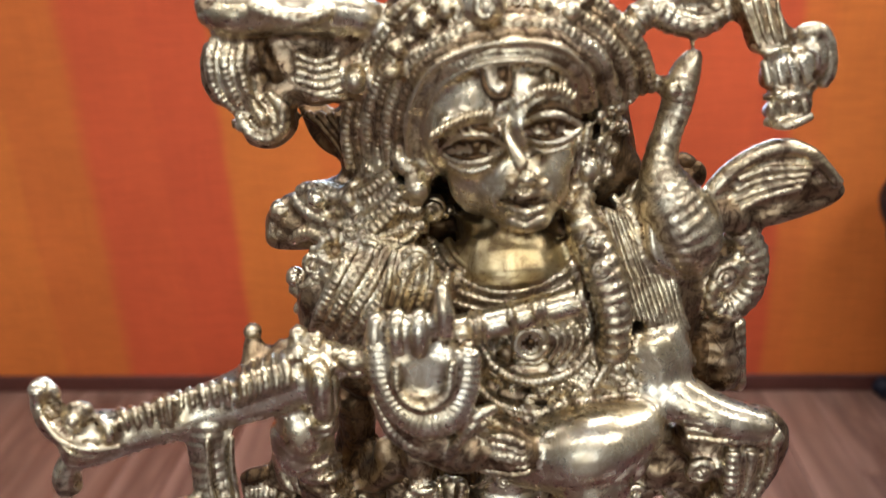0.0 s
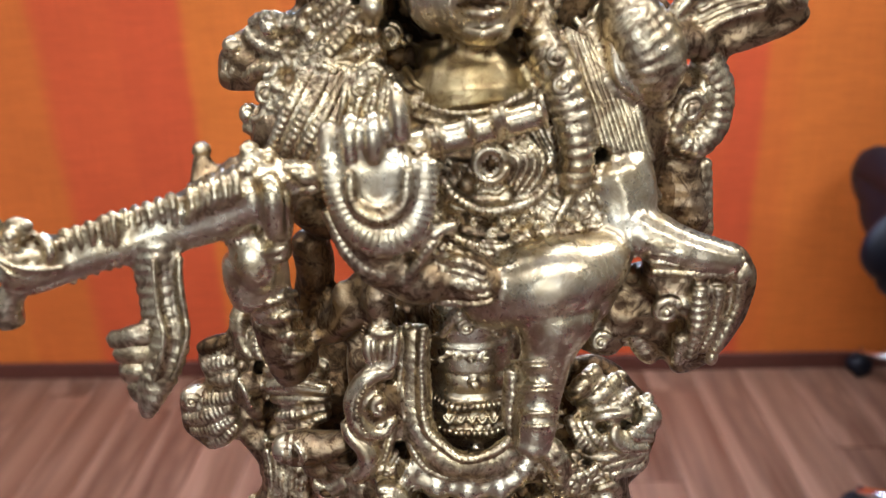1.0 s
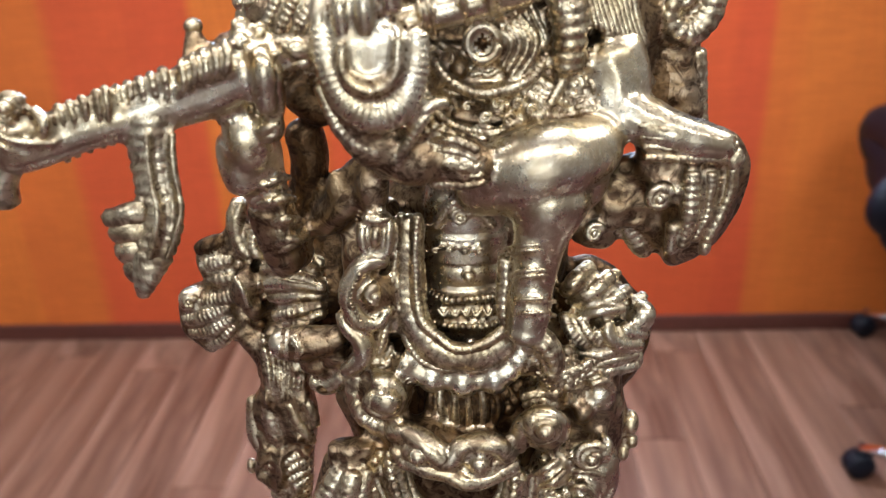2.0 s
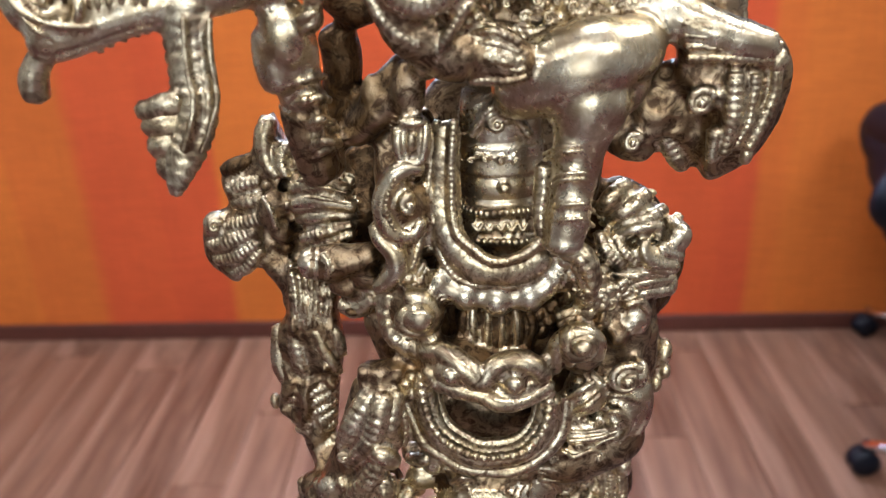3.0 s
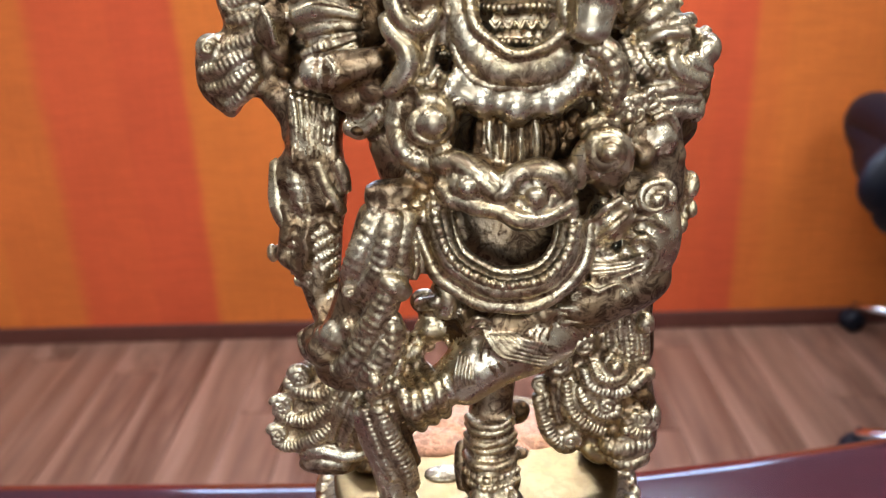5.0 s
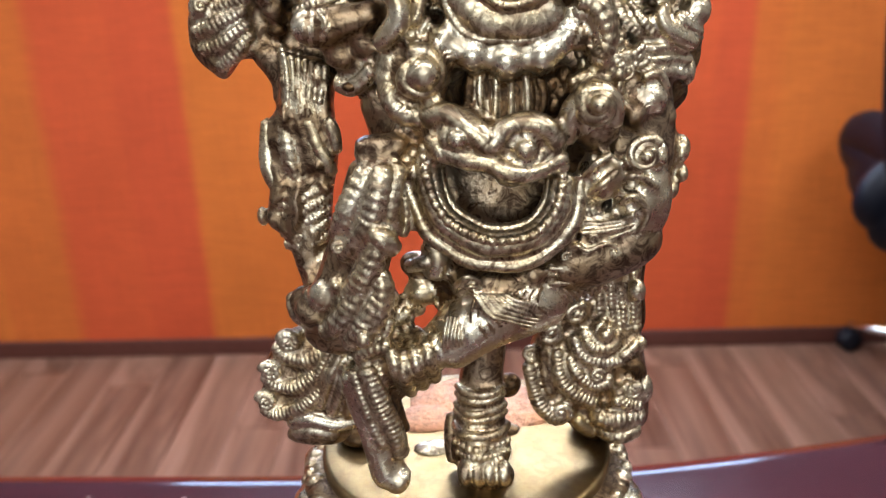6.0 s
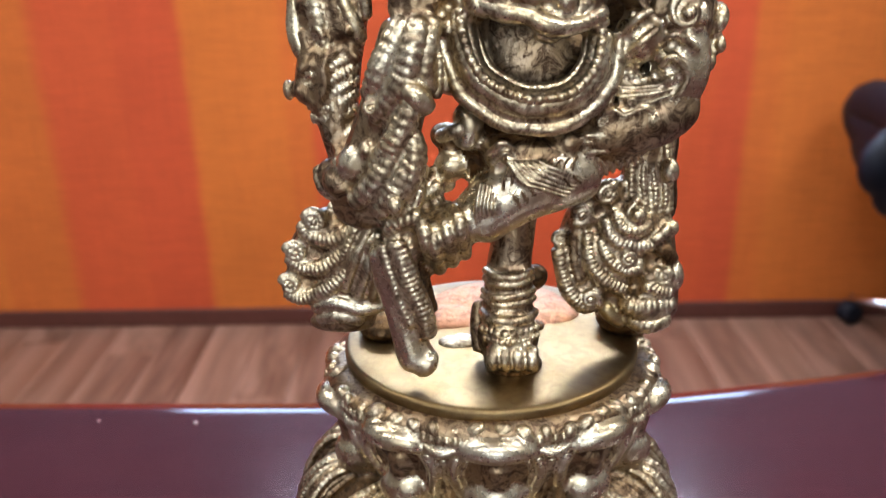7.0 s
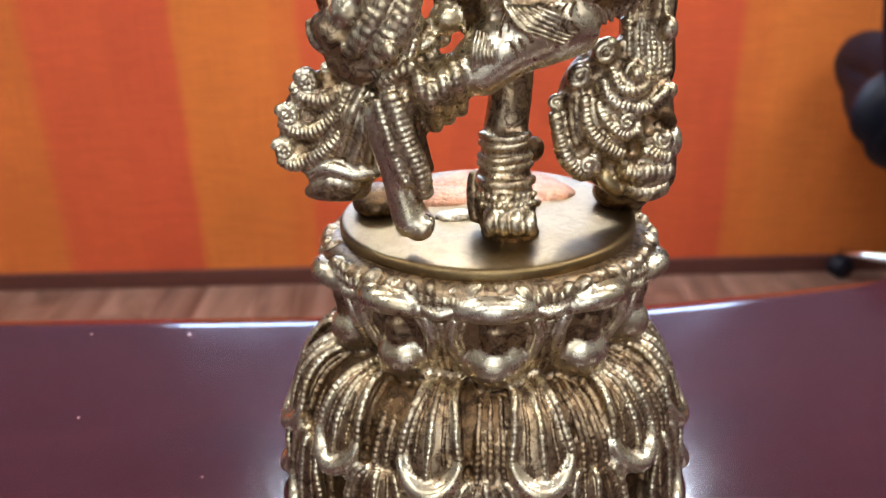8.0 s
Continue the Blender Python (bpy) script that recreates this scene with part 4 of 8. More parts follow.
# flowered shawl knot at the elbow
S.slab([(-7.05, 38.03), (-6.14, 36.43), (-4.38, 36.14), (-3.39, 34.71), (-3.86, 31.78), (-5.85, 30.68), (-7.21, 31.37), (-8.62, 31.47), (-9.32, 30.76), (-10.24, 31.52), (-10.56, 32.5), (-10.31, 33.69), (-9.3, 34.19), (-9.31, 35.66), (-8.14, 36.23), (-7.75, 37.39)], 0.7, 0.9, mat=6, lumps=0.3)
S.tube([(-9.2, 0.4, 35.64, 0.24), (-8.58, 0.2, 36.02, 0.33), (-7.77, 0.2, 36.41, 0.22)], mat=2)
S.tube([(-6.98, 0.2, 38.04, 0.3), (-7.26, 0, 37.22, 0.39), (-7.21, -0.1, 36.25, 0.37), (-6.7, -0.3, 35.62, 0.28)], rib=0.5, amp=0.14)
S.tube([(-6.33, -0.2, 37.03, 0.26), (-6.6, -0.3, 36.4, 0.3), (-6.43, -0.5, 35.67, 0.26)], rib=0.22, amp=0.24)
S.tube([(-5.7, -0.4, 36.51, 0.28), (-5.61, -0.6, 36.01, 0.32), (-5.07, -0.8, 35.72, 0.26)], rib=0.22, amp=0.24)
S.tube([(-4.62, -0.5, 36.39, 0.26), (-4.42, -0.7, 35.94, 0.3), (-3.78, -0.9, 35.6, 0.23)], rib=0.22, amp=0.24)
S.tube([(-9.07, 0.3, 34.99, 0.31), (-8.27, 0, 35.34, 0.37), (-7.44, -0.2, 35.52, 0.28)], rib=0.22, amp=0.24)
S.tube([(-8.98, 0.2, 34.55, 0.29), (-8.21, -0.1, 34.63, 0.35), (-7.51, -0.3, 34.84, 0.26)], rib=0.3, amp=0.18)
S.ball(-9.68, 0.2, 33.56, 0.64, 0.5, 0.61, mat=1)
S.curl(-9.64, -0.2, 33.67, 0.45, 0.16, turns=1.1)
S.tube([(-9.29, 0.1, 33.49, 0.29), (-8.35, -0.2, 33.77, 0.36), (-7.58, -0.4, 34.11, 0.27)], rib=0.22, amp=0.24)
S.tube([(-10.24, 0.2, 32.65, 0.28), (-9.11, -0.2, 32.97, 0.36), (-7.88, -0.4, 33.59, 0.27)], rib=0.22, amp=0.24)
S.tube([(-9.97, 0.2, 31.99, 0.28), (-8.92, -0.2, 32.38, 0.36), (-7.85, -0.4, 33.11, 0.27)], rib=0.22, amp=0.24)
S.tube([(-9.41, 0.2, 31.36, 0.28), (-8.57, -0.2, 31.92, 0.34), (-7.79, -0.3, 32.73, 0.25)], rib=0.22, amp=0.24)
S.ball(-7.11, -0.7, 34.51, 0.57, 0.45, 0.92, turn=20)
S.ball(-6.93, -0.6, 33.59, 0.49, 0.4, 0.58, turn=-20)
S.tube([(-7.39, -0.9, 35.16, 0.11), (-7.07, -1.15, 34.67, 0.13), (-7, -1, 33.8, 0.11)], mat=1)
S.tube([(-6.41, -0.8, 35.32, 0.23), (-5.1, -1.25, 35.69, 0.32), (-3.93, -1.2, 35.37, 0.24)], flat=0.75, mat=0)
S.tube([(-6.45, -0.8, 34.68, 0.27), (-5.07, -1.25, 35.02, 0.38), (-3.65, -1.2, 34.69, 0.29)], flat=0.75, mat=1)
S.tube([(-6.29, -0.8, 34.12, 0.21), (-4.96, -1.25, 34.38, 0.3), (-3.81, -1.2, 34.35, 0.23)], flat=0.75, mat=0)
S.tube([(-5.95, -1.2, 35.84, 0.06), (-4.9, -1.55, 36.13, 0.08), (-3.99, -1.4, 35.75, 0.06)])
S.tube([(-5.82, -1.2, 35.48, 0.06), (-4.94, -1.55, 35.7, 0.08), (-4.03, -1.4, 35.35, 0.06)])
S.tube([(-5.69, -1.2, 35.12, 0.06), (-4.99, -1.55, 35.26, 0.08), (-4.07, -1.4, 34.95, 0.06)])
S.tube([(-6.1, -0.9, 33.31, 0.24), (-5.07, -1.25, 33.74, 0.28), (-3.91, -1.25, 34.03, 0.22)], rib=0.22, amp=0.24)
S.tube([(-5.72, -1, 33, 0.2), (-4.68, -1.3, 33.43, 0.24), (-3.86, -1.3, 33.63, 0.19)], rib=0.22, amp=0.24)
S.ball(-6.87, -0.45, 32.76, 0.34, 0.25, 0.25, mat=2)
S.ball(-3.45, -0.8, 34.54, 0.56, 0.5, 1.12, mat=2)
S.tube([(-5.68, -2.2, 32.81, 0.64), (-4.62, -2.6, 33.09, 0.73), (-3.49, -2.7, 33.37, 0.56), (-2.78, -2.7, 33.62, 0.37)], rib=0.5, amp=0.2)
S.ball(-5.36, -2.6, 33.07, 0.63, 0.6, 0.67, mat=1)
S.tube([(-4.91, -3, 33.68, 0.1), (-4.62, -3.2, 33.22, 0.12), (-4.82, -3, 32.61, 0.1)], mat=1)
S.ball(-3.41, -2.6, 32.46, 0.51, 0.4, 0.46)
S.ball(-4.29, -2.4, 32.01, 0.64, 0.45, 0.51)
S.tube([(-4.65, -2, 31.06, 0.31), (-3.9, -2.3, 30.95, 0.37), (-3.04, -2.6, 31.74, 0.32)], rib=0.4, amp=0.12)
S.ball(-4.05, -2.5, 30.93, 0.32, 0.25, 0.19, mat=2)
S.tube([(-7.73, 0.1, 32.16, 0.64), (-7.05, 0, 31.48, 0.72), (-6.65, -0.1, 30.7, 0.74), (-6.7, -0.2, 29.71, 0.7)])
S.strands([(-6.72, -0.6, 32.19), (-6.63, -0.8, 31.28)], [(-5.17, -0.7, 31.69), (-5.32, -0.9, 31.04)], 6, 0.14, rib=0.24, amp=0.3)
# raised forearm under the flute
S.tube([(-5.19, -4.4, 42.33, 0.67), (-4.92, -4.3, 41.54, 0.9), (-4.92, -3.9, 40.23, 0.82), (-4.81, -3.4, 39, 0.77), (-4.61, -2.9, 37.48, 0.76), (-4.22, -2.4, 36.43, 0.7)], mat=1)
S.tube([(-5.62, -3.9, 39.93, 0.15), (-4.63, -4.8, 40.38, 0.18), (-4.17, -3.9, 40.37, 0.15)], rib=0.22)
S.tube([(-5.57, -3.7, 39.27, 0.15), (-4.57, -4.6, 39.75, 0.18), (-4.1, -3.7, 39.72, 0.15)], rib=0.22)
S.tube([(-5.42, -3.3, 37.93, 0.16), (-4.41, -4.2, 38.45, 0.19), (-3.9, -3.3, 38.4, 0.16)], rib=0.22)
S.tube([(-5.32, -3.2, 37.37, 0.16), (-4.31, -4.1, 37.91, 0.19), (-3.79, -3.2, 37.86, 0.16)], rib=0.22)
S.tube([(-3.9, -2, 41.74, 0.77), (-3.71, -1.8, 40.23, 0.72), (-4.12, -1.6, 38.66, 0.7), (-4.43, -1.6, 37.77, 0.62)], mat=2)
S.tube([(-4, -2.6, 43.09, 0.67), (-3, -2.4, 42.23, 0.76), (-2.36, -2.4, 42.98, 0.67)], mat=2)
S.tube([(-4, -5.2, 42.9, 0.29), (-3.89, -5.3, 42.49, 0.31), (-4.14, -5.1, 41.98, 0.3)], rib=0.4)
S.tube([(-4.17, -5.4, 43.83, 0.27), (-3.74, -5.6, 44.2, 0.33), (-3.77, -5.4, 43.3, 0.32), (-3.95, -5.2, 42.63, 0.29)], mat=1)
S.ball(-5.09, -5, 42.25, 0.45, 0.31, 0.59, mat=1)
S.tube([(-1.13, -2.6, 40.51, 0.64), (-1.84, -2.6, 39.79, 0.69), (-2.83, -2.4, 38.53, 0.7), (-3.64, -2, 37.75, 0.6)], rib=0.7, amp=0.1)
S.ball(-2.62, -2.8, 39.39, 0.5, 0.38, 0.76)
# scrolled sash down the proper right of the belly
S.tube([(-1.16, -2.9, 40.64, 0.52), (-1.38, -3.2, 39.78, 0.62), (-1.33, -3.2, 38.74, 0.53)], rib=0.7, amp=0.1)
S.ball(-1.42, -3.2, 37.87, 0.58, 0.55, 0.81)
S.tube([(-1.7, -3.7, 38.57, 0.19), (-1.78, -3.8, 38.05, 0.23), (-1.67, -3.8, 37.44, 0.21), (-1.3, -3.8, 37.27, 0.21), (-0.98, -3.8, 37.5, 0.19), (-0.86, -3.8, 38.11, 0.19), (-0.86, -3.7, 38.58, 0.19), (-1.25, -3.7, 38.78, 0.19), (-1.7, -3.7, 38.57, 0.19)], mat=1)
S.tube([(-1.27, -3.8, 38.47, 0.19), (-1.34, -3.9, 38.06, 0.22), (-1.32, -3.8, 37.63, 0.19)], rib=0.35, amp=0.12)
S.tube([(-0.94, -3.6, 37.04, 0.27), (-1.72, -3.9, 37.08, 0.34), (-2.27, -3.9, 36.43, 0.36), (-2.44, -3.9, 35.62, 0.37), (-2.11, -3.9, 34.82, 0.39), (-1.46, -3.8, 34.67, 0.3), (-1.07, -3.7, 35.3, 0.22)], mat=1)
S.curl(-1.49, -3.95, 35.85, 0.62, 0.26, turns=0.8, start=60, mat=1)
S.ball(-1.66, -3.4, 35.62, 0.83, 0.6, 0.94)
S.beads([(-1.87, -4.5, 36.9, 0.07), (-2.26, -4.6, 36.1, 0.08), (-1.98, -4.6, 35.21, 0.08)], gap=2.6)
S.tube([(-2.77, -3.6, 35.15, 0.28), (-2.61, -3.8, 34.58, 0.34), (-2.13, -3.9, 34.03, 0.4), (-2.09, -3.9, 33.38, 0.42), (-2.59, -3.8, 32.76, 0.36), (-2.98, -3.6, 32.49, 0.25)], mat=1)
S.tube([(-0.48, -2.9, 38.54, 0.15), (-0.79, -3.1, 36.73, 0.2), (-1.03, -3.3, 35.15, 0.2), (-1.41, -3.5, 33.74, 0.2), (-1.71, -3.6, 33.13, 0.18)], rib=0.22)
S.tube([(-1.64, -3, 39.47, 0.49), (-2.37, -2.8, 38.88, 0.61), (-3.14, -2.5, 38.15, 0.59), (-3.72, -2.2, 37.69, 0.44)], rib=0.8, amp=0.1)
S.ball(-1.26, -3.75, 38.68, 0.52, 0.32, 0.22, mat=1)
# trunk of the figure
S.ball(2.54, -0.4, 43.9, 3.71, 2.15, 3.32, turn=0)
S.ball(1.79, 0.2, 35.87, 3.91, 2.39, 4.35)
S.ball(2.01, 0.2, 29.81, 4.72, 2.7, 4.27)
S.ball(1.5, -0.6, 26.48, 3.43, 2.51, 3.43)
S.tube([(-2.76, -1.2, 31.11, 1.49), (-2.03, -1.4, 28.4, 1.32), (-0.81, -1.6, 25.52, 1.58)])
S.tube([(5.8, -0.6, 31.76, 1.71), (6.34, -0.9, 28.42, 1.76), (5.77, -1.2, 25.13, 1.59)], mat=0)
S.tube([(3.79, -1.2, 23.31, 1.81), (1.99, -1.2, 22.63, 1.59), (-0.04, -1, 23.32, 1.14)])
# banded waistcloth seen between the sashes
S.turned(1.67, -1.65, [(1.27, 32.86), (1.47, 33.42), (1.52, 33.78), (1.49, 33.92), (1.55, 34), (1.55, 34.44), (1.49, 34.53), (1.58, 34.64), (1.58, 35.23), (1.56, 35.31), (1.46, 35.4), (1.54, 35.48), (1.54, 36.16), (1.46, 36.24), (1.56, 36.32), (1.59, 36.41), (1.57, 36.49), (1.57, 37.23), (1.59, 37.31), (1.56, 37.39), (1.45, 37.47), (1.49, 37.57), (1.42, 38.66), (1.31, 39.24)], deep=0.7, mat=1, n=64)
S.beads([(0.31, -2.3, 35.04, 0.14), (0.98, -2.85, 35.06, 0.16), (2.18, -2.85, 35.03, 0.16), (2.98, -2.3, 34.95, 0.14)], gap=1.5)
S.beads([(0.27, -2.3, 33.85, 0.15), (0.95, -2.85, 33.9, 0.16), (2.17, -2.85, 33.86, 0.16), (2.98, -2.3, 33.77, 0.15)], gap=1.5)
S.curl(0.64, -2.85, 37.03, 0.2, 0.07, turns=1)
S.curl(1.13, -2.85, 37.01, 0.2, 0.07, turns=1)
S.curl(1.66, -2.85, 36.99, 0.2, 0.07, turns=1)
S.curl(2.2, -2.85, 36.97, 0.2, 0.07, turns=1)
S.ball(1.8, -2.85, 35.94, 0.2, 0.12, 0.2, turn=45)
S.curl(1.58, -2.85, 38.28, 0.46, 0.13, turns=1.2)
S.tube([(0.6, -2.5, 37.78, 0.18), (1.6, -2.8, 38.95, 0.17), (2.75, -2.5, 37.7, 0.18)], rib=0.2)
S.tube([(0.63, -2.8, 34.67, 0.08), (0.82, -2.9, 34.4, 0.08), (1.03, -2.8, 34.66, 0.08)])
S.tube([(1.03, -2.8, 34.66, 0.08), (1.22, -2.9, 34.39, 0.08), (1.43, -2.8, 34.65, 0.08)])
S.tube([(1.43, -2.8, 34.65, 0.08), (1.63, -2.9, 34.37, 0.08), (1.84, -2.8, 34.63, 0.08)])
S.tube([(1.84, -2.8, 34.63, 0.08), (2.03, -2.9, 34.36, 0.08), (2.24, -2.8, 34.62, 0.08)])
S.tube([(2.24, -2.8, 34.62, 0.08), (2.44, -2.9, 34.35, 0.08), (2.64, -2.8, 34.61, 0.08)])
# upper garland in a U round the waistcloth
S.tube([(-0.22, -2.9, 38.46, 0.57), (-0.34, -3.1, 36.32, 0.59), (-0.23, -3.4, 34.54, 0.6), (0.53, -3.7, 33.45, 0.6), (1.52, -3.8, 33.14, 0.6), (2.53, -3.7, 33.28, 0.6), (3.24, -3.5, 33.83, 0.6)], rib=0.34, amp=0.08, flat=0.55)
S.tube([(0.07, -3.25, 38.61, 0.17), (-0.05, -3.45, 36.51, 0.17), (0.06, -3.75, 34.75, 0.18), (0.83, -4.05, 34.07, 0.18), (1.41, -4.15, 33.77, 0.18), (2.39, -4.05, 33.91, 0.18), (3.09, -3.85, 34.44, 0.18)], rib=0.2)
S.tube([(-0.69, -2.8, 38.37, 0.19), (-0.83, -3, 36.23, 0.2), (-0.72, -3.3, 34.43, 0.2), (0.03, -3.6, 32.9, 0.2), (1.72, -3.7, 32.56, 0.2), (2.73, -3.6, 32.7, 0.2), (3.45, -3.4, 33.26, 0.2)], rib=0.2)
# trunk-like polished forearm with bangles over the belly
S.tube([(1.45, -3, 39.08, 0.77), (2.98, -3.6, 39.89, 1.31), (4.44, -3.9, 40.46, 1.5), (5.85, -3.4, 40.76, 1.14), (6.8, -2.6, 40.82, 0.83)], mat=1, flat=0.85, sides=24)
S.tube([(4.74, -3.6, 40.24, 1.37), (4.49, -3.9, 39.17, 1.38), (4.27, -4, 37.99, 0.98), (4.14, -4, 36.93, 0.81), (3.94, -4.1, 35.68, 0.74), (3.78, -4.2, 34.27, 0.75)], mat=1, sides=24, flat=0.9)
S.tube([(3.05, -3.9, 37.5, 0.07), (3.56, -4.75, 38.02, 0.07), (4.28, -4.75, 38.03, 0.07), (4.99, -3.9, 37.51, 0.07)], mat=1)
S.tube([(3.09, -3.9, 37.31, 0.08), (3.56, -4.75, 37.84, 0.07), (4.28, -4.75, 37.85, 0.07), (4.95, -3.9, 37.32, 0.07)], mat=1)
S.tube([(3.28, -3.9, 36.52, 0.08), (3.57, -4.75, 37.08, 0.07), (4.3, -4.75, 37.1, 0.07), (4.79, -3.9, 36.55, 0.08)], mat=1)
S.tube([(3.29, -3.9, 36.32, 0.08), (3.58, -4.75, 36.89, 0.07), (4.3, -4.75, 36.91, 0.07), (4.8, -3.9, 36.35, 0.08)], mat=1)
S.tube([(3.33, -3.9, 35.39, 0.08), (3.59, -4.75, 36, 0.07), (4.33, -4.75, 36.02, 0.07), (4.79, -3.9, 35.42, 0.08)], mat=1)
S.tube([(3.33, -3.9, 34.83, 0.08), (3.59, -4.75, 35.47, 0.07), (4.34, -4.75, 35.49, 0.07), (4.8, -3.9, 34.87, 0.08)], mat=1)
S.ball(3.77, -4.3, 34.45, 0.71, 0.59, 0.51, mat=1)
S.tube([(5.61, -1.7, 38.53, 0.47), (5.81, -1.7, 37.42, 0.6), (6.55, -1.6, 36.9, 0.57), (7.01, -1.6, 37.25, 0.36)], rib=0.4, amp=0.12)
S.curl(6.25, -2.3, 37.36, 0.51, 0.16, turns=1.2)
S.tube([(7.03, -1.6, 39.63, 0.43), (7.26, -1.7, 38.08, 0.47), (7.98, -1.7, 36.73, 0.44), (8.29, -1.6, 36, 0.24)], rib=0.28, amp=0.2, flat=0.8)
S.tube([(7.65, -1.3, 39.36, 0.35), (7.96, -1.4, 37.98, 0.4), (8.71, -1.4, 36.41, 0.33)], rib=0.28, amp=0.2, flat=0.8)
S.tube([(6.12, -1.2, 39.98, 0.59), (6.57, -1.2, 38.79, 0.6), (7.28, -1, 37.29, 0.49)], mat=2)
S.ball(4.96, -3.3, 39.82, 1.65, 0.94, 1.47, mat=1)
S.tube([(3.15, -3.4, 37.09, 0.31), (3.02, -3.6, 35.42, 0.32), (3.3, -3.8, 34.15, 0.32)], rib=0.3)
# patterned cuff beside it
S.tube([(0.41, -3.6, 40.76, 0.89), (1.36, -4.2, 40.95, 0.94), (2.16, -4.4, 40.71, 0.79), (2.57, -4.4, 40.51, 0.61)], rib=0.5, amp=0.1)
S.strands([(0.6, -4.6, 41.67), (1.41, -5, 41.78), (2.27, -5, 41.39)], [(0.62, -4.5, 40.21), (1.53, -4.9, 40.25), (2.42, -4.9, 40.32)], 5, 0.16, rib=0.2, amp=0.25)
S.tube([(-1.12, -3.4, 40.53, 0.64), (-0.31, -3.8, 40.85, 0.62), (0.53, -3.8, 41.02, 0.66)], rib=0.3)
S.beads([(-0.4, -4.6, 41.14, 0.16), (0.19, -4.9, 41.78, 0.16), (0.91, -4.9, 42.21, 0.16)], gap=1.6)
# fringe and pleats between the garlands
S.ball(-0.59, -3.5, 32.69, 0.47, 0.42, 0.51, mat=1)
S.ball(-0.21, -3.5, 32.33, 0.47, 0.42, 0.52, mat=1)
S.ball(0.31, -3.5, 32.07, 0.59, 0.53, 0.65, mat=1)
S.ball(0.96, -3.5, 32.01, 0.43, 0.39, 0.47, mat=1)
S.ball(1.48, -3.5, 31.87, 0.65, 0.58, 0.71, mat=1)
S.ball(2.07, -3.5, 31.97, 0.47, 0.42, 0.52, mat=1)
S.ball(2.66, -3.5, 31.99, 0.61, 0.55, 0.67, mat=1)
S.ball(3.18, -3.5, 32.3, 0.47, 0.42, 0.51, mat=1)
S.ball(3.55, -3.5, 32.75, 0.43, 0.38, 0.47, mat=1)
S.ball(0.13, -3.4, 32.63, 0.27, 0.27, 0.27)
S.ball(1.2, -3.4, 32.46, 0.27, 0.27, 0.27)
S.ball(2.27, -3.4, 32.5, 0.27, 0.27, 0.27)
S.ball(2.75, -3.4, 32.85, 0.27, 0.27, 0.27)
# dark strands, slab and balls give the pleats' gaps their shade by colour
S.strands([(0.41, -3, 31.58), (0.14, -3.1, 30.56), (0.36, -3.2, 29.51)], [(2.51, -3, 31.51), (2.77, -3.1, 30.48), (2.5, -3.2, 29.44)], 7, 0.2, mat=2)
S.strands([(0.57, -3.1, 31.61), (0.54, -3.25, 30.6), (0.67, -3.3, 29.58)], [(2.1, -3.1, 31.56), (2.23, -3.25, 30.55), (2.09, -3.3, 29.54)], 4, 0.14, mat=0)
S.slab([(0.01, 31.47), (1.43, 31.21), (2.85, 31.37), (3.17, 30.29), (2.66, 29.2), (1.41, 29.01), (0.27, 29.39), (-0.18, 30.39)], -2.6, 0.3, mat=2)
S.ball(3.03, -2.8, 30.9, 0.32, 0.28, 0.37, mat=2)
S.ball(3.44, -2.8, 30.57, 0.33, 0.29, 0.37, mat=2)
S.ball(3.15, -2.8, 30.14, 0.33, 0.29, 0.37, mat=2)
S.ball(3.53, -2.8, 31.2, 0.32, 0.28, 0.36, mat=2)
S.ball(-1.6, -3.3, 31.36, 1.2, 0.6, 1.32)
S.curl(-1.56, -4, 31.55, 1.17, 0.37, turns=1.3, start=120, hand=-1)
S.ball(-1.3, -4.5, 31.67, 0.54, 0.38, 0.57, mat=1)
S.tube([(-2.44, -3.2, 32.36, 0.4), (-2.61, -3.3, 31.14, 0.44), (-2.05, -3.5, 30.13, 0.44), (-0.83, -4, 30.07, 0.4)], rib=0.4)
S.tube([(3.7, -3.4, 33.8, 0.46), (4.45, -3.5, 33.6, 0.46), (4.83, -3.5, 32.61, 0.43), (4.51, -3.5, 31.81, 0.39)], rib=0.35)
S.ball(4.12, -3.3, 32.78, 0.47, 0.31, 0.58)
# row of scrolls across the hips
S.curl(-0.36, -4.35, 29.45, 1.11, 0.4, turns=1.3, start=160, hand=1)
S.ball(-0.24, -4.9, 29.55, 0.39, 0.33, 0.39, mat=1)
S.curl(1.95, -4.35, 29.02, 1.07, 0.4, turns=1.3, start=20, hand=-1)
S.ball(2.03, -4.9, 29.12, 0.38, 0.32, 0.38, mat=1)
S.curl(4.43, -4.35, 30.5, 0.97, 0.39, turns=1.3, start=100, hand=1)
S.ball(4.45, -4.9, 30.58, 0.34, 0.29, 0.34, mat=1)
S.ball(-0.42, -3.7, 29.4, 1.25, 0.89, 0.97)
S.ball(2.12, -3.7, 28.78, 1.3, 0.89, 0.93)
S.ball(0.79, -3.7, 29.04, 0.69, 0.69, 0.81)
S.tube([(-1.43, -4, 29.98, 0.44), (-0.62, -4.4, 30.32, 0.43), (0.33, -4.7, 29.68, 0.47), (0.91, -4.8, 29.28, 0.43), (1.4, -4.7, 29.86, 0.39), (2.48, -4.6, 29.89, 0.43), (3.29, -4.4, 29.04, 0.4)])
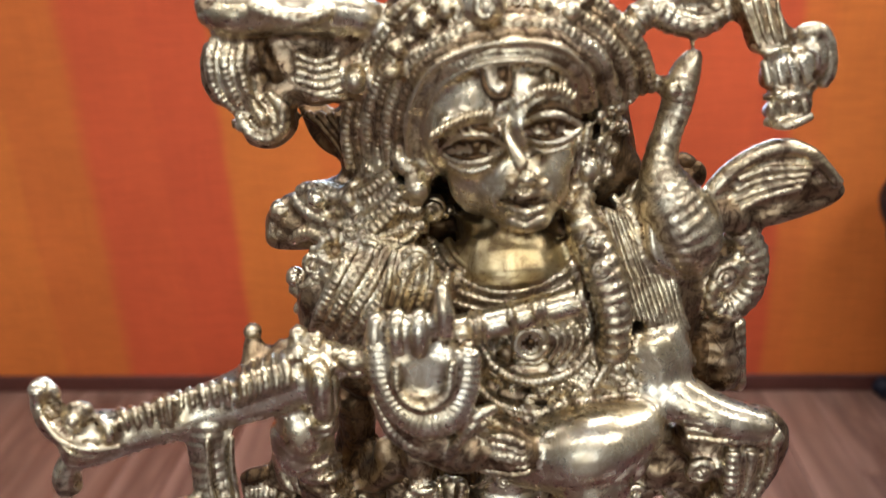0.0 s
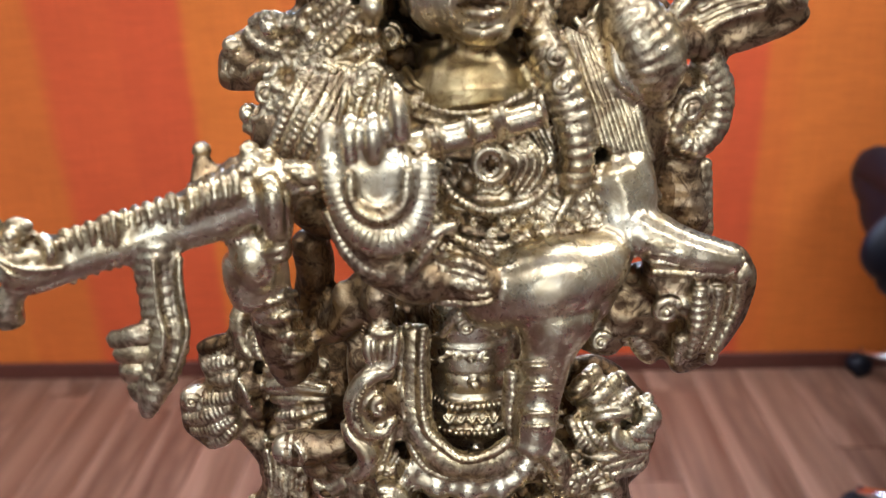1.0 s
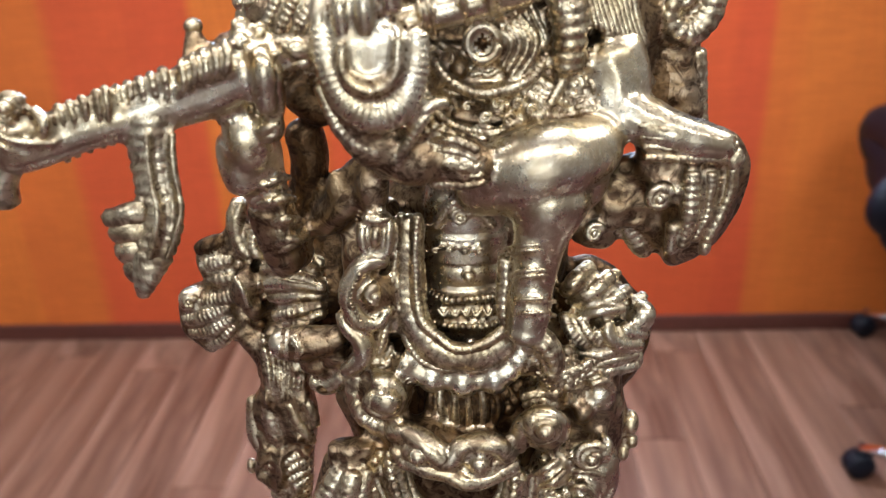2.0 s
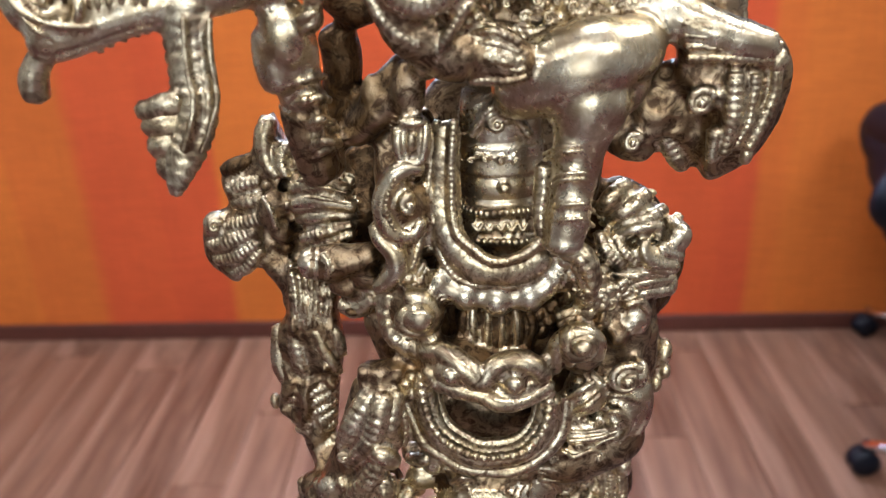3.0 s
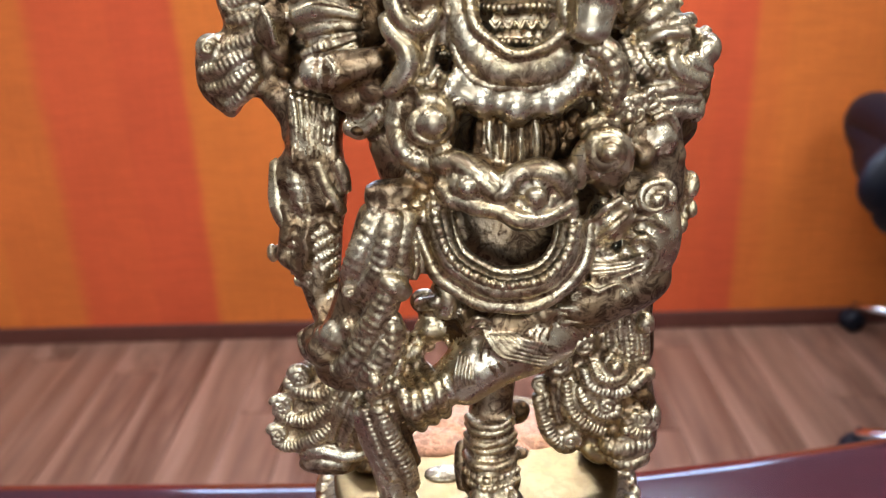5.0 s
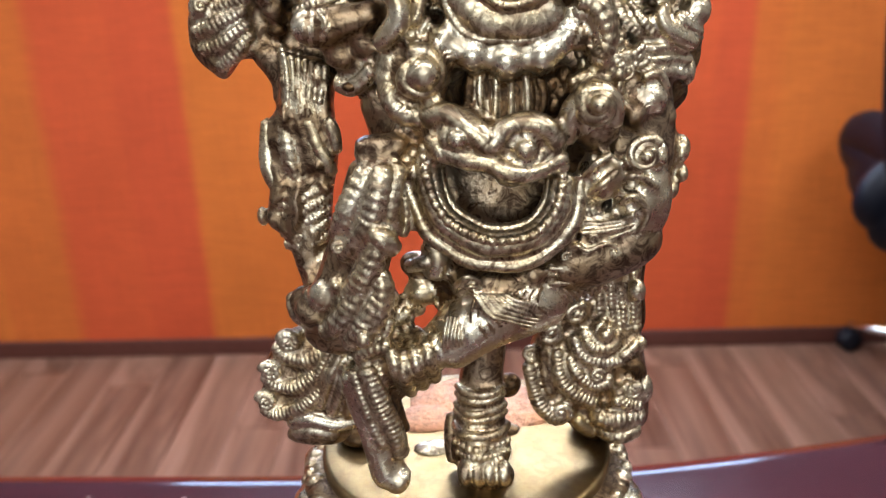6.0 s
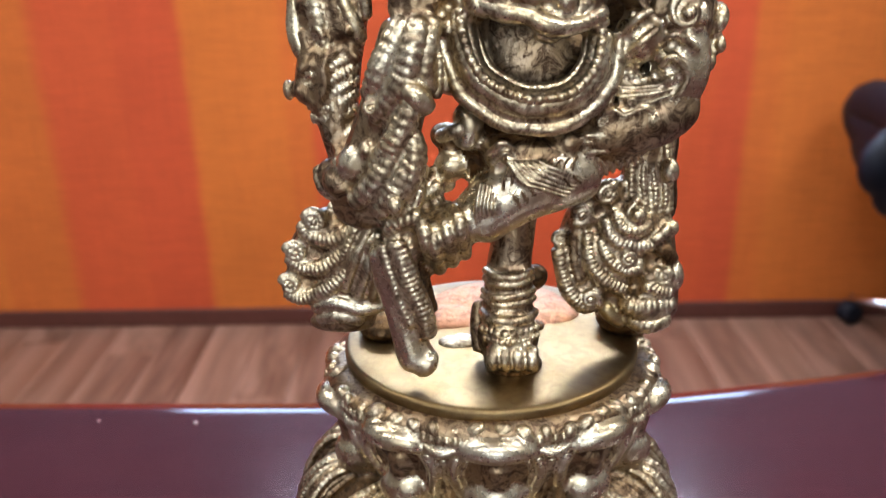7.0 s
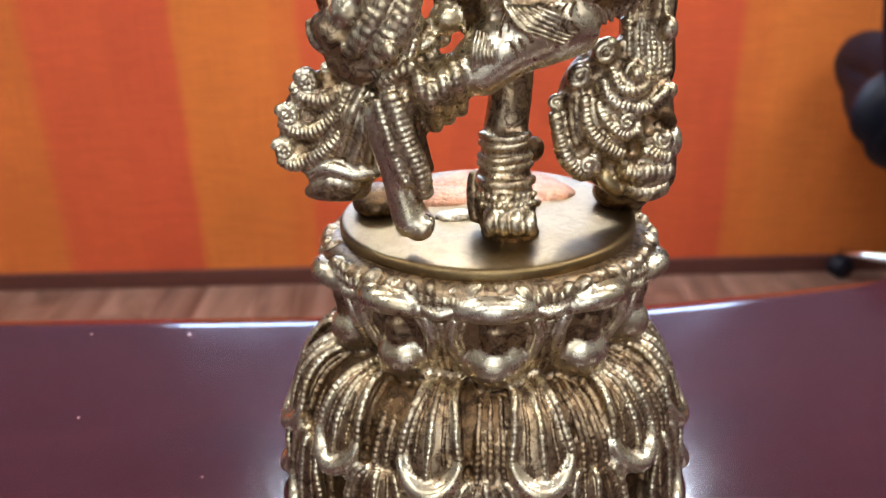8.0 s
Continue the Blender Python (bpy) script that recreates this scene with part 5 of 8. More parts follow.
S.tube([(-1.26, -4.2, 29.31, 0.36), (-0.08, -4.6, 28.8, 0.4), (0.9, -4.8, 28.64, 0.39), (1.49, -4.8, 28.3, 0.43), (2.49, -4.6, 28.33, 0.36), (3.52, -4.2, 28.73, 0.36)])
S.ball(1.56, -4.2, 27.95, 0.53, 0.36, 0.32)
S.ball(3.52, -4, 29.62, 0.52, 0.4, 0.6)
S.ball(0.71, -4.8, 29.18, 0.39, 0.31, 0.51, mat=1)
# lower garland, its hollow's shade coloured into a dark slab and beads
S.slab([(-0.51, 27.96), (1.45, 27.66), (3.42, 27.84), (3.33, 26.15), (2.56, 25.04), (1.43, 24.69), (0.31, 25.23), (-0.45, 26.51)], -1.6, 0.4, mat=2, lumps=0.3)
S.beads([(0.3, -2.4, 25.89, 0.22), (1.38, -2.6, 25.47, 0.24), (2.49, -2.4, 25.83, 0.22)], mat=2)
S.tube([(-1.39, -3.7, 28.88, 0.51), (-1.29, -4, 27.67, 0.51), (-0.75, -4.3, 26.54, 0.51), (0.26, -4.5, 25.85, 0.52), (1.39, -4.5, 25.66, 0.52), (2.42, -4.4, 25.93, 0.52), (3.2, -4.1, 26.79, 0.51), (3.44, -3.8, 28.11, 0.51)], rib=0.3, amp=0.07)
S.beads([(-1.4, -4.2, 29.11, 0.18), (-1.31, -4.5, 27.9, 0.18), (-0.77, -4.8, 26.78, 0.18), (0.24, -5, 26.09, 0.18), (1.37, -5, 25.89, 0.18), (2.4, -4.9, 26.16, 0.18), (3.18, -4.6, 27.02, 0.18), (3.41, -4.3, 28.34, 0.18)], gap=1.9)
S.tube([(-0.96, -3.6, 28.72, 0.2), (-0.85, -3.9, 27.73, 0.21), (-0.41, -4.2, 26.82, 0.21), (0.43, -4.4, 26.28, 0.21), (1.36, -4.4, 26.12, 0.21), (2.21, -4.3, 26.33, 0.21), (2.84, -4, 27.03, 0.21), (3, -3.7, 28.08, 0.2)], rib=0.25)
S.tube([(-2.07, -3.5, 28.99, 0.31), (-1.99, -3.8, 27.41, 0.31), (-1.31, -4.1, 25.92, 0.31), (-0.01, -4.3, 24.99, 0.31), (1.45, -4.3, 24.74, 0.32), (2.79, -4.2, 25.1, 0.31), (3.82, -3.9, 26.23, 0.31), (4.16, -3.6, 28, 0.31)], rib=0.5, amp=0.1)
S.tube([(-1.81, -3.4, 28.99, 0.33), (-1.91, -3.6, 27.96, 0.33), (-1.58, -3.9, 26.71, 0.33), (-1, -4.1, 25.62, 0.29)], rib=0.4)
# sash bunch on the proper left
S.slab([(5.43, 34.8), (6.41, 35.16), (7.53, 34.57), (8.43, 33.53), (9.17, 32.54), (9.19, 31.3), (8.79, 30.56), (8.73, 29.65), (8.13, 28.88), (8.45, 27.79), (8.77, 26.12), (8.41, 25.27), (7.87, 23.81), (6.65, 23.24), (5.82, 25.62), (5.47, 29.48), (5.29, 32.05)], 0.6, 0.9, mat=2, lumps=0.3)
S.tube([(5.32, -1.2, 34.28, 0.24), (5.77, -1.5, 34.97, 0.4), (6.51, -0.7, 35.25, 0.34)], rib=0.3, amp=0.16, flat=0.8)
S.tube([(5.71, -1.2, 33.89, 0.24), (6.41, -1.5, 34.51, 0.4), (7.31, -0.7, 34.83, 0.34)], rib=0.3, amp=0.16, flat=0.8)
S.tube([(6.08, -1.2, 33.51, 0.19), (7.06, -1.5, 34.07, 0.32), (7.99, -0.7, 34.17, 0.27)], rib=0.3, amp=0.16, flat=0.8)
S.ball(8.48, -0.9, 33.13, 0.58, 0.6, 0.65, mat=1)
S.tube([(5.83, -1.5, 33.47, 0.19), (6.7, -1.8, 33.86, 0.23), (7.7, -1.5, 33.8, 0.25)], mat=1)
S.tube([(5.32, -1.6, 33.76, 0.21), (5.64, -1.9, 32.96, 0.27), (6.31, -1.8, 32.27, 0.26)], rib=0.22, amp=0.28)
S.tube([(5.81, -1.6, 33.58, 0.19), (6.2, -1.9, 33.01, 0.23), (6.82, -1.8, 32.42, 0.21)], rib=0.22, amp=0.28)
S.tube([(7.15, -1.7, 33.51, 0.21), (6.98, -1.9, 33.03, 0.27), (7.51, -1.8, 32.4, 0.32), (8.45, -1.2, 31.99, 0.37)], mat=1)
S.tube([(7.63, -1.5, 33.19, 0.25), (7.85, -1.6, 32.76, 0.26), (8.65, -1, 32.32, 0.26)], mat=1)
S.tube([(5.61, -1.5, 31.85, 0.2), (6.59, -1.8, 31.91, 0.26), (7.49, -1.5, 31.96, 0.26), (8.35, -0.9, 31.86, 0.2)], rib=0.28, amp=0.16)
S.tube([(5.62, -1.5, 31.37, 0.2), (6.61, -1.8, 31.48, 0.26), (7.52, -1.5, 31.51, 0.26), (8.39, -0.9, 31.33, 0.2)], rib=0.0, amp=0.16)
S.tube([(5.64, -1.5, 30.89, 0.2), (6.63, -1.8, 31.05, 0.26), (7.54, -1.5, 31.05, 0.26), (8.42, -0.9, 30.79, 0.2)], rib=0.28, amp=0.16)
S.ball(6.74, -2, 30.25, 0.74, 0.7, 0.7, mat=1)
S.ball(6.09, -2.5, 29.75, 0.43, 0.5, 0.52)
S.ball(8.42, -0.5, 30.9, 0.31, 0.4, 0.54, mat=1)
S.ball(7.4, -1.6, 29.4, 0.49, 0.5, 0.58)
S.ball(8.25, -0.9, 27.96, 0.39, 0.5, 0.6)
S.ball(8.42, -0.8, 27.02, 0.28, 0.4, 0.37)
S.ball(8.08, -0.8, 26.43, 0.28, 0.4, 0.42)
S.tube([(6.3, -2.5, 31, 0.17), (6.82, -2.5, 31.17, 0.19), (7.31, -2.3, 30.51, 0.17)])
S.tube([(3.56, -3.3, 33.28, 0.36), (4.25, -3.4, 33.41, 0.4), (4.67, -3.4, 32.62, 0.45), (4.61, -3.3, 31.44, 0.41)], mat=1)
S.beads([(4.33, -4.2, 32.56, 0.06), (4.6, -4.1, 31.84, 0.06)], gap=3.0)
S.ball(3.87, -3.3, 32.6, 0.45, 0.5, 0.57)
S.tube([(3.58, -3.3, 31.01, 0.25), (4.29, -3.4, 31.22, 0.29), (5.04, -3.2, 31.03, 0.25)], rib=0.3)
S.tube([(3.64, -3.4, 30.71, 0.21), (4.29, -3.5, 30.86, 0.25), (5.04, -3.3, 30.61, 0.21)])
# puffed hip cloth on the proper left
S.tube([(3.48, -3.9, 29, 0.34), (3.65, -4.2, 30.27, 0.41), (4.36, -4.3, 30.91, 0.4), (5.03, -4.2, 30.47, 0.35), (5.12, -4, 29.57, 0.29)], mat=1)
S.tube([(4.04, -4.1, 29.42, 0.25), (4.24, -4.4, 30.23, 0.26), (4.71, -4.4, 30.17, 0.24)], mat=1)
S.ball(4.58, -3.4, 29.48, 0.93, 0.8, 0.8)
S.ball(4.8, -3.3, 27.68, 0.87, 0.8, 1, mat=1)
S.tube([(4.14, -4, 27.89, 0.13), (4.56, -4.3, 28.44, 0.13), (5.11, -4, 28.61, 0.13)])
S.tube([(4.35, -3.9, 27.19, 0.13), (4.8, -4.2, 27.68, 0.13), (5.31, -3.9, 28.05, 0.13)])
S.ball(6.48, -2.3, 26.55, 1.27, 1.15, 1.9, mat=1)
S.tube([(6.81, -2.8, 28.91, 0.17), (6.96, -3, 28.57, 0.35), (6.74, -3.2, 27.95, 0.52)], mat=1)
S.curl(6.3, -3.75, 28.55, 0.85, 0.17, turns=1.3, start=30)
S.ball(6.44, -3.8, 28.62, 0.25, 0.25, 0.21, mat=1)
S.tube([(5.46, -3.3, 27.33, 0.11), (5.92, -3.7, 27.78, 0.13), (6.98, -3.3, 27.19, 0.11)])
S.tube([(5.51, -3.4, 26.57, 0.11), (5.95, -3.7, 27.02, 0.13), (6.58, -3.6, 26.42, 0.13), (6.36, -3.5, 25.69, 0.11), (5.76, -3.2, 25.36, 0.11)])
S.tube([(5.51, -3.3, 25.92, 0.09), (6.1, -3.6, 26.3, 0.11)])
S.strands([(4.35, -3.2, 26.72), (4.52, -3.2, 25.93), (4.21, -3.2, 24.99)], [(5.07, -3.2, 26.31), (5.28, -3.1, 25.44), (5.27, -2.9, 24.47)], 4, 0.2, rib=0.2)
# draped loincloth over the hip, engraved
S.tube([(3.06, -2.6, 23.68, 1.04), (4.63, -2.7, 24.43, 1.28), (6.29, -2.2, 24.96, 1.25), (7.27, -1.6, 25.33, 0.83)], mat=6, sides=24)
S.tube([(4.13, -3.5, 25.99, 0.1), (5.47, -3.45, 25.95, 0.1), (7.21, -2.7, 26.31, 0.1)])
S.tube([(4.12, -3.65, 25.69, 0.12), (5.45, -3.6, 25.74, 0.12), (7.25, -2.8, 26.04, 0.13)])
S.tube([(3.01, -3.5, 24.28, 0.13), (4.26, -3.7, 24.33, 0.12), (5.58, -3.5, 24.5, 0.1)])
S.tube([(3.05, -3.5, 23.99, 0.08), (4.27, -3.7, 24.11, 0.08), (5.55, -3.5, 24.23, 0.08)])
S.tube([(3.04, -3.4, 23.51, 0.13), (3.68, -3.6, 23.68, 0.13), (4.53, -3.5, 23.74, 0.1)])
S.tube([(3.43, -3.6, 24.83, 0.08), (3.97, -3.8, 25.23, 0.1), (4.42, -3.85, 25.02, 0.1), (5.14, -3.75, 25.24, 0.1), (5.7, -3.6, 24.83, 0.08), (6.37, -3.3, 25.03, 0.08)])
S.tube([(5.24, -3.7, 25.43, 0.08), (6.11, -3.4, 25.63, 0.08), (6.93, -3, 25.51, 0.08)])
S.curl(4.6, -3.85, 25.49, 0.24, 0.08, turns=1.1)
S.curl(5.39, -3.75, 24.84, 0.19, 0.06, turns=1.0)
S.curl(6.29, -3.4, 25.39, 0.19, 0.06, turns=1.0)
S.curl(3.63, -3.7, 24.77, 0.25, 0.08, turns=1.1)
S.strands([(3.19, -3.4, 23.4), (3.51, -3.4, 23.05), (3.77, -3.2, 22.58)], [(4.75, -3.4, 23.93), (5.12, -3.2, 23.4), (5.28, -3, 22.98)], 7, 0.08)
S.ball(2.45, -3.3, 23.93, 0.55, 0.5, 0.51)
S.tube([(-0.72, -3, 23.55, 0.56), (0.77, -3.2, 23.64, 0.72), (2.27, -3.1, 23.3, 0.73)], mat=6)
S.ball(0.08, -3.3, 23.46, 0.64, 0.5, 0.55, mat=1)
S.tube([(-0.51, -3.7, 23.57, 0.1), (0.01, -3.95, 24.14, 0.1), (0.57, -3.8, 23.81, 0.1)])
S.tube([(-0.35, -3.7, 23.23, 0.11), (0.15, -3.95, 23.76, 0.1), (0.65, -3.8, 23.37, 0.1)])
# tiered curls hanging on the proper left
S.slab([(2.58, 19.1), (3.13, 20.43), (4.25, 21.42), (5.39, 21.49), (6.69, 21.13), (7.43, 19.72), (7.89, 17.46), (7.95, 15.36), (6.81, 14.71), (5.31, 14.88), (4.04, 15.59), (3.15, 16.4), (2.73, 18.09)], 0.0, 0.9, mat=6, lumps=0.2)
S.tube([(2.56, -0.8, 18.86, 0.28), (2.74, -0.9, 17.91, 0.33), (3.12, -1, 16.87, 0.36), (3.74, -1, 16.19, 0.36), (4.34, -1, 16.28, 0.29)], rib=0.2, amp=0.26)
S.curl(3.97, -1.1, 16.54, 0.64, 0.24, turns=1.2, start=-60, mat=1)
S.tube([(3.73, -0.9, 19.55, 0.25), (3.86, -1.1, 18.44, 0.33), (4.47, -1.2, 17.53, 0.35), (5.51, -1.1, 16.96, 0.31)], rib=0.2, amp=0.26)
S.tube([(3.19, -0.8, 19.58, 0.23), (3.27, -0.9, 18.39, 0.28), (3.58, -1, 17.29, 0.26)], mat=6)
S.tube([(4.23, -1, 19.33, 0.25), (4.66, -1.2, 18.41, 0.32), (5.27, -1.2, 17.9, 0.3), (5.85, -1.2, 17.99, 0.26), (5.93, -1.1, 18.45, 0.21)], rib=0.2, amp=0.26)
S.curl(5.4, -1.4, 18.46, 0.46, 0.16, turns=1.2)
S.tube([(4.37, -1, 20.2, 0.23), (4.72, -1.2, 19.43, 0.3), (5.55, -1.2, 18.97, 0.32), (6.56, -1, 18.93, 0.25)], rib=0.2, amp=0.26)
S.tube([(4.76, -1, 20.5, 0.23), (5.08, -1.3, 19.88, 0.3), (5.82, -1.3, 19.72, 0.3), (6.31, -1.1, 20.07, 0.23)], rib=0.2, amp=0.26)
S.curl(5.68, -1.2, 20.44, 0.61, 0.2, turns=1.3, start=90)
S.ball(5.66, -1.5, 20.43, 0.31, 0.3, 0.31, mat=1)
S.curl(3.51, -0.9, 20.31, 0.66, 0.25, turns=1.1, start=200)
S.ball(3.53, -0.8, 20.29, 0.6, 0.4, 0.6)
S.curl(4.5, -1, 21.2, 0.68, 0.25, turns=1.2, start=30)
S.ball(4.54, -0.8, 21.15, 0.61, 0.4, 0.61)
S.curl(2.63, -0.6, 19.12, 0.42, 0.16, turns=1.2)
S.tube([(6.28, -1, 19.04, 0.25), (6.76, -1, 19.36, 0.28), (7.23, -0.8, 19.77, 0.25)])
S.ball(7.27, -0.7, 19.55, 0.3, 0.3, 0.37)
S.tube([(6.54, -1, 18.59, 0.28), (7.02, -0.9, 18.67, 0.3), (7.47, -0.8, 18.01, 0.31)], mat=2)
S.curl(7.09, -1, 17.59, 0.66, 0.24, turns=1.2, start=120)
S.ball(7.55, -0.7, 17.42, 0.4, 0.5, 0.71)
S.tube([(6.3, -1.1, 17.77, 0.26), (6.61, -1.2, 17.05, 0.31), (7.44, -1, 16.72, 0.29)], rib=0.2, amp=0.26)
S.tube([(6.33, -1.3, 17.47, 0.23), (6.33, -1.3, 16.84, 0.28)], mat=1)
S.tube([(5.33, -1, 16.41, 0.43), (6.2, -1.2, 16.22, 0.52), (7.6, -0.9, 16.22, 0.43)], rib=0.24, amp=0.18)
S.tube([(5.66, -0.8, 15.54, 0.39), (6.5, -1, 15.29, 0.48), (7.54, -0.8, 15.55, 0.34)], rib=0.26, amp=0.16)
S.tube([(4.58, -0.7, 16.21, 0.34), (5.02, -0.7, 15.59, 0.39), (5.68, -0.6, 15.14, 0.34)], mat=5)
S.tube([(6.89, -0.6, 24.33, 0.2), (6.81, -0.6, 23.25, 0.24), (6.89, -0.7, 22.48, 0.25)], rib=0.24, amp=0.25)
S.ball(6.95, -0.8, 22.05, 0.38, 0.4, 0.54)
S.tube([(6.12, 0, 24.15, 0.9), (6.14, 0.1, 22.56, 0.96), (6.41, 0.1, 20.56, 0.84)], mat=6)
S.tube([(5.39, -0.5, 22.93, 0.18), (5.48, -0.6, 21.82, 0.2), (5.6, -0.7, 20.49, 0.18)], rib=0.2, amp=0.28)
S.tube([(5.88, -0.5, 22.92, 0.18), (5.98, -0.6, 21.8, 0.2), (6.1, -0.7, 20.48, 0.18)], rib=0.2, amp=0.28)
S.tube([(6.28, -0.5, 22.91, 0.18), (6.39, -0.6, 21.79, 0.2), (6.51, -0.7, 20.47, 0.18)], rib=0.2, amp=0.28)
S.tube([(6.68, -0.5, 22.9, 0.18), (6.79, -0.6, 21.78, 0.2), (6.92, -0.7, 20.46, 0.18)], rib=0.2, amp=0.28)
# flute held across the chest, with fish-headed end
S.tube([(4.1, -4, 46.08, 0.46), (2.61, -4.2, 45.77, 0.48), (1.23, -4.4, 45.5, 0.47), (-0.33, -4.5, 45.21, 0.45), (-1.73, -4.6, 44.92, 0.45), (-2.79, -4.7, 44.74, 0.49)], mat=1)
S.tube([(3.9, -4.3, 46.76, 0.07), (3.85, -4.95, 46.74, 0.08), (3.96, -4.95, 46.34, 0.08), (4.1, -4.4, 45.71, 0.07)], mat=1)
S.tube([(2.76, -4.3, 46.45, 0.07), (2.74, -4.95, 46.44, 0.08), (2.84, -4.95, 46.03, 0.08), (2.95, -4.4, 45.38, 0.07)], mat=1)
S.tube([(2.52, -4.3, 46.38, 0.07), (2.51, -4.95, 46.37, 0.08), (2.61, -4.95, 45.95, 0.08), (2.71, -4.4, 45.31, 0.07)], mat=1)
S.tube([(1.79, -4.3, 46.17, 0.07), (1.8, -4.95, 46.17, 0.08), (1.89, -4.95, 45.75, 0.08), (1.97, -4.4, 45.1, 0.07)], mat=1)
S.tube([(0.84, -4.3, 45.91, 0.07), (0.87, -4.95, 45.91, 0.08), (0.97, -4.95, 45.49, 0.08), (1.01, -4.4, 44.82, 0.07)], mat=1)
S.tube([(0.58, -4.3, 45.84, 0.07), (0.62, -4.95, 45.84, 0.08), (0.71, -4.95, 45.41, 0.08), (0.75, -4.4, 44.75, 0.07)], mat=1)
S.tube([(-3.13, -4.8, 44.7, 0.59), (-4.03, -4.9, 44.3, 0.77), (-4.93, -5, 43.96, 0.91), (-5.93, -5.1, 43.61, 0.97), (-6.9, -5.3, 43.33, 0.88), (-7.96, -5.5, 43.04, 0.79), (-9.02, -5.7, 42.82, 0.74), (-10.12, -5.8, 42.53, 0.74), (-11.02, -5.9, 42.39, 0.89), (-11.81, -6, 42.29, 0.92), (-12.29, -6.0, 42.4, 0.64)], sides=24, mat=1)
S.tube([(-8.86, -5.7, 43.72, 0.1), (-8.47, -6.25, 43.92, 0.12), (-8.47, -6.25, 43.15, 0.12), (-8.8, -5.8, 42.15, 0.11)])
S.tube([(-9.14, -5.7, 43.61, 0.1), (-8.75, -6.25, 43.82, 0.12), (-8.75, -6.25, 43.05, 0.12), (-9.1, -5.8, 42.05, 0.11)])
S.tube([(-9.58, -5.7, 43.47, 0.1), (-9.18, -6.25, 43.67, 0.12), (-9.18, -6.25, 42.9, 0.12), (-9.54, -5.8, 41.89, 0.11)])
S.tube([(-10, -5.7, 43.34, 0.11), (-9.58, -6.25, 43.55, 0.12), (-9.59, -6.25, 42.78, 0.12), (-9.97, -5.8, 41.76, 0.11)])
S.tube([(-10.34, -5.7, 43.26, 0.11), (-9.92, -6.25, 43.46, 0.12), (-9.93, -6.25, 42.67, 0.12), (-10.33, -5.8, 41.63, 0.11)])
S.tube([(-8.45, -5.7, 43.82, 0.13), (-8.18, -6.0, 43.81, 0.13), (-8.2, -6.0, 43.19, 0.13), (-8.46, -5.9, 42.25, 0.13)], rib=0.26, amp=0.4, sides=8)
S.tube([(-8.07, -5.7, 43.95, 0.13), (-7.81, -6.0, 43.94, 0.13), (-7.83, -6.0, 43.32, 0.13), (-8.08, -5.9, 42.38, 0.13)], rib=0.26, amp=0.4, sides=8)
S.tube([(-7.7, -5.7, 44.08, 0.13), (-7.45, -6.0, 44.07, 0.13), (-7.46, -6.0, 43.46, 0.13), (-7.7, -5.9, 42.52, 0.13)], rib=0.26, amp=0.4, sides=8)
S.tube([(-7.33, -5.7, 44.21, 0.13), (-7.08, -6.0, 44.2, 0.13), (-7.09, -6.0, 43.59, 0.13), (-7.32, -5.9, 42.66, 0.13)], rib=0.26, amp=0.4, sides=8)
S.tube([(-6.96, -5.7, 44.34, 0.13), (-6.72, -6.0, 44.33, 0.13), (-6.73, -6.0, 43.72, 0.13), (-6.94, -5.9, 42.8, 0.13)], rib=0.26, amp=0.4, sides=8)
S.tube([(-6.47, -5.2, 44.47, 0.1), (-6.17, -6.0, 44.51, 0.13), (-6.14, -6.2, 44.06, 0.13), (-6.47, -6, 43.57, 0.1)], rib=0.3, amp=0.3)
S.tube([(-6.11, -5.2, 44.61, 0.1), (-5.83, -6.0, 44.65, 0.13), (-5.79, -6.2, 44.2, 0.13), (-6.12, -6, 43.71, 0.1)], rib=0.3, amp=0.3)
S.tube([(-5.76, -5.2, 44.75, 0.1), (-5.49, -6.0, 44.78, 0.13), (-5.45, -6.2, 44.34, 0.13), (-5.77, -6, 43.85, 0.1)], rib=0.3, amp=0.3)
S.tube([(-5.41, -5.2, 44.89, 0.1), (-5.15, -6.0, 44.92, 0.13), (-5.11, -6.2, 44.48, 0.13), (-5.43, -6, 43.99, 0.1)], rib=0.3, amp=0.3)
S.tube([(-5.06, -5.2, 45.02, 0.1), (-4.82, -6.0, 45.05, 0.13), (-4.77, -6.2, 44.61, 0.13), (-5.08, -6, 44.13, 0.1)], rib=0.3, amp=0.3)
S.tube([(-12, -6.0, 42.47, 0.53), (-12.38, -6.2, 43.1, 0.42), (-12.6, -6.2, 43.72, 0.29), (-12.52, -6.2, 44.19, 0.29)], mat=1)
S.ball(-12.38, -6.2, 44.35, 0.36, 0.42, 0.32, mat=1)
S.tube([(-12.21, -6.2, 44.45, 0.2), (-11.94, -6.2, 44.25, 0.15), (-12, -6.2, 43.85, 0.12)])
S.tube([(-11.55, -6.0, 42.04, 0.46), (-12.12, -6, 41.46, 0.4), (-12.45, -6, 40.86, 0.45), (-12.46, -5.9, 40.17, 0.37)])
S.tube([(-12.34, -6.6, 43.65, 0.1), (-11.76, -6.9, 42.99, 0.1), (-10.87, -6.9, 42.64, 0.1), (-10.05, -6.6, 42.52, 0.09)], mat=1)
S.tube([(-12.14, -6.6, 43.14, 0.09), (-11.51, -6.9, 42.54, 0.1), (-11.04, -6.6, 42.06, 0.09)], mat=1)
S.curl(-11.34, -6.6, 43.39, 0.44, 0.1, turns=1.1)
S.ball(-11.19, -6.8, 43.65, 0.22, 0.28, 0.22, mat=1)
S.tube([(-11.86, -6.3, 43.44, 0.14), (-11.22, -6.5, 43.93, 0.17), (-10.79, -6.4, 43.66, 0.14)])
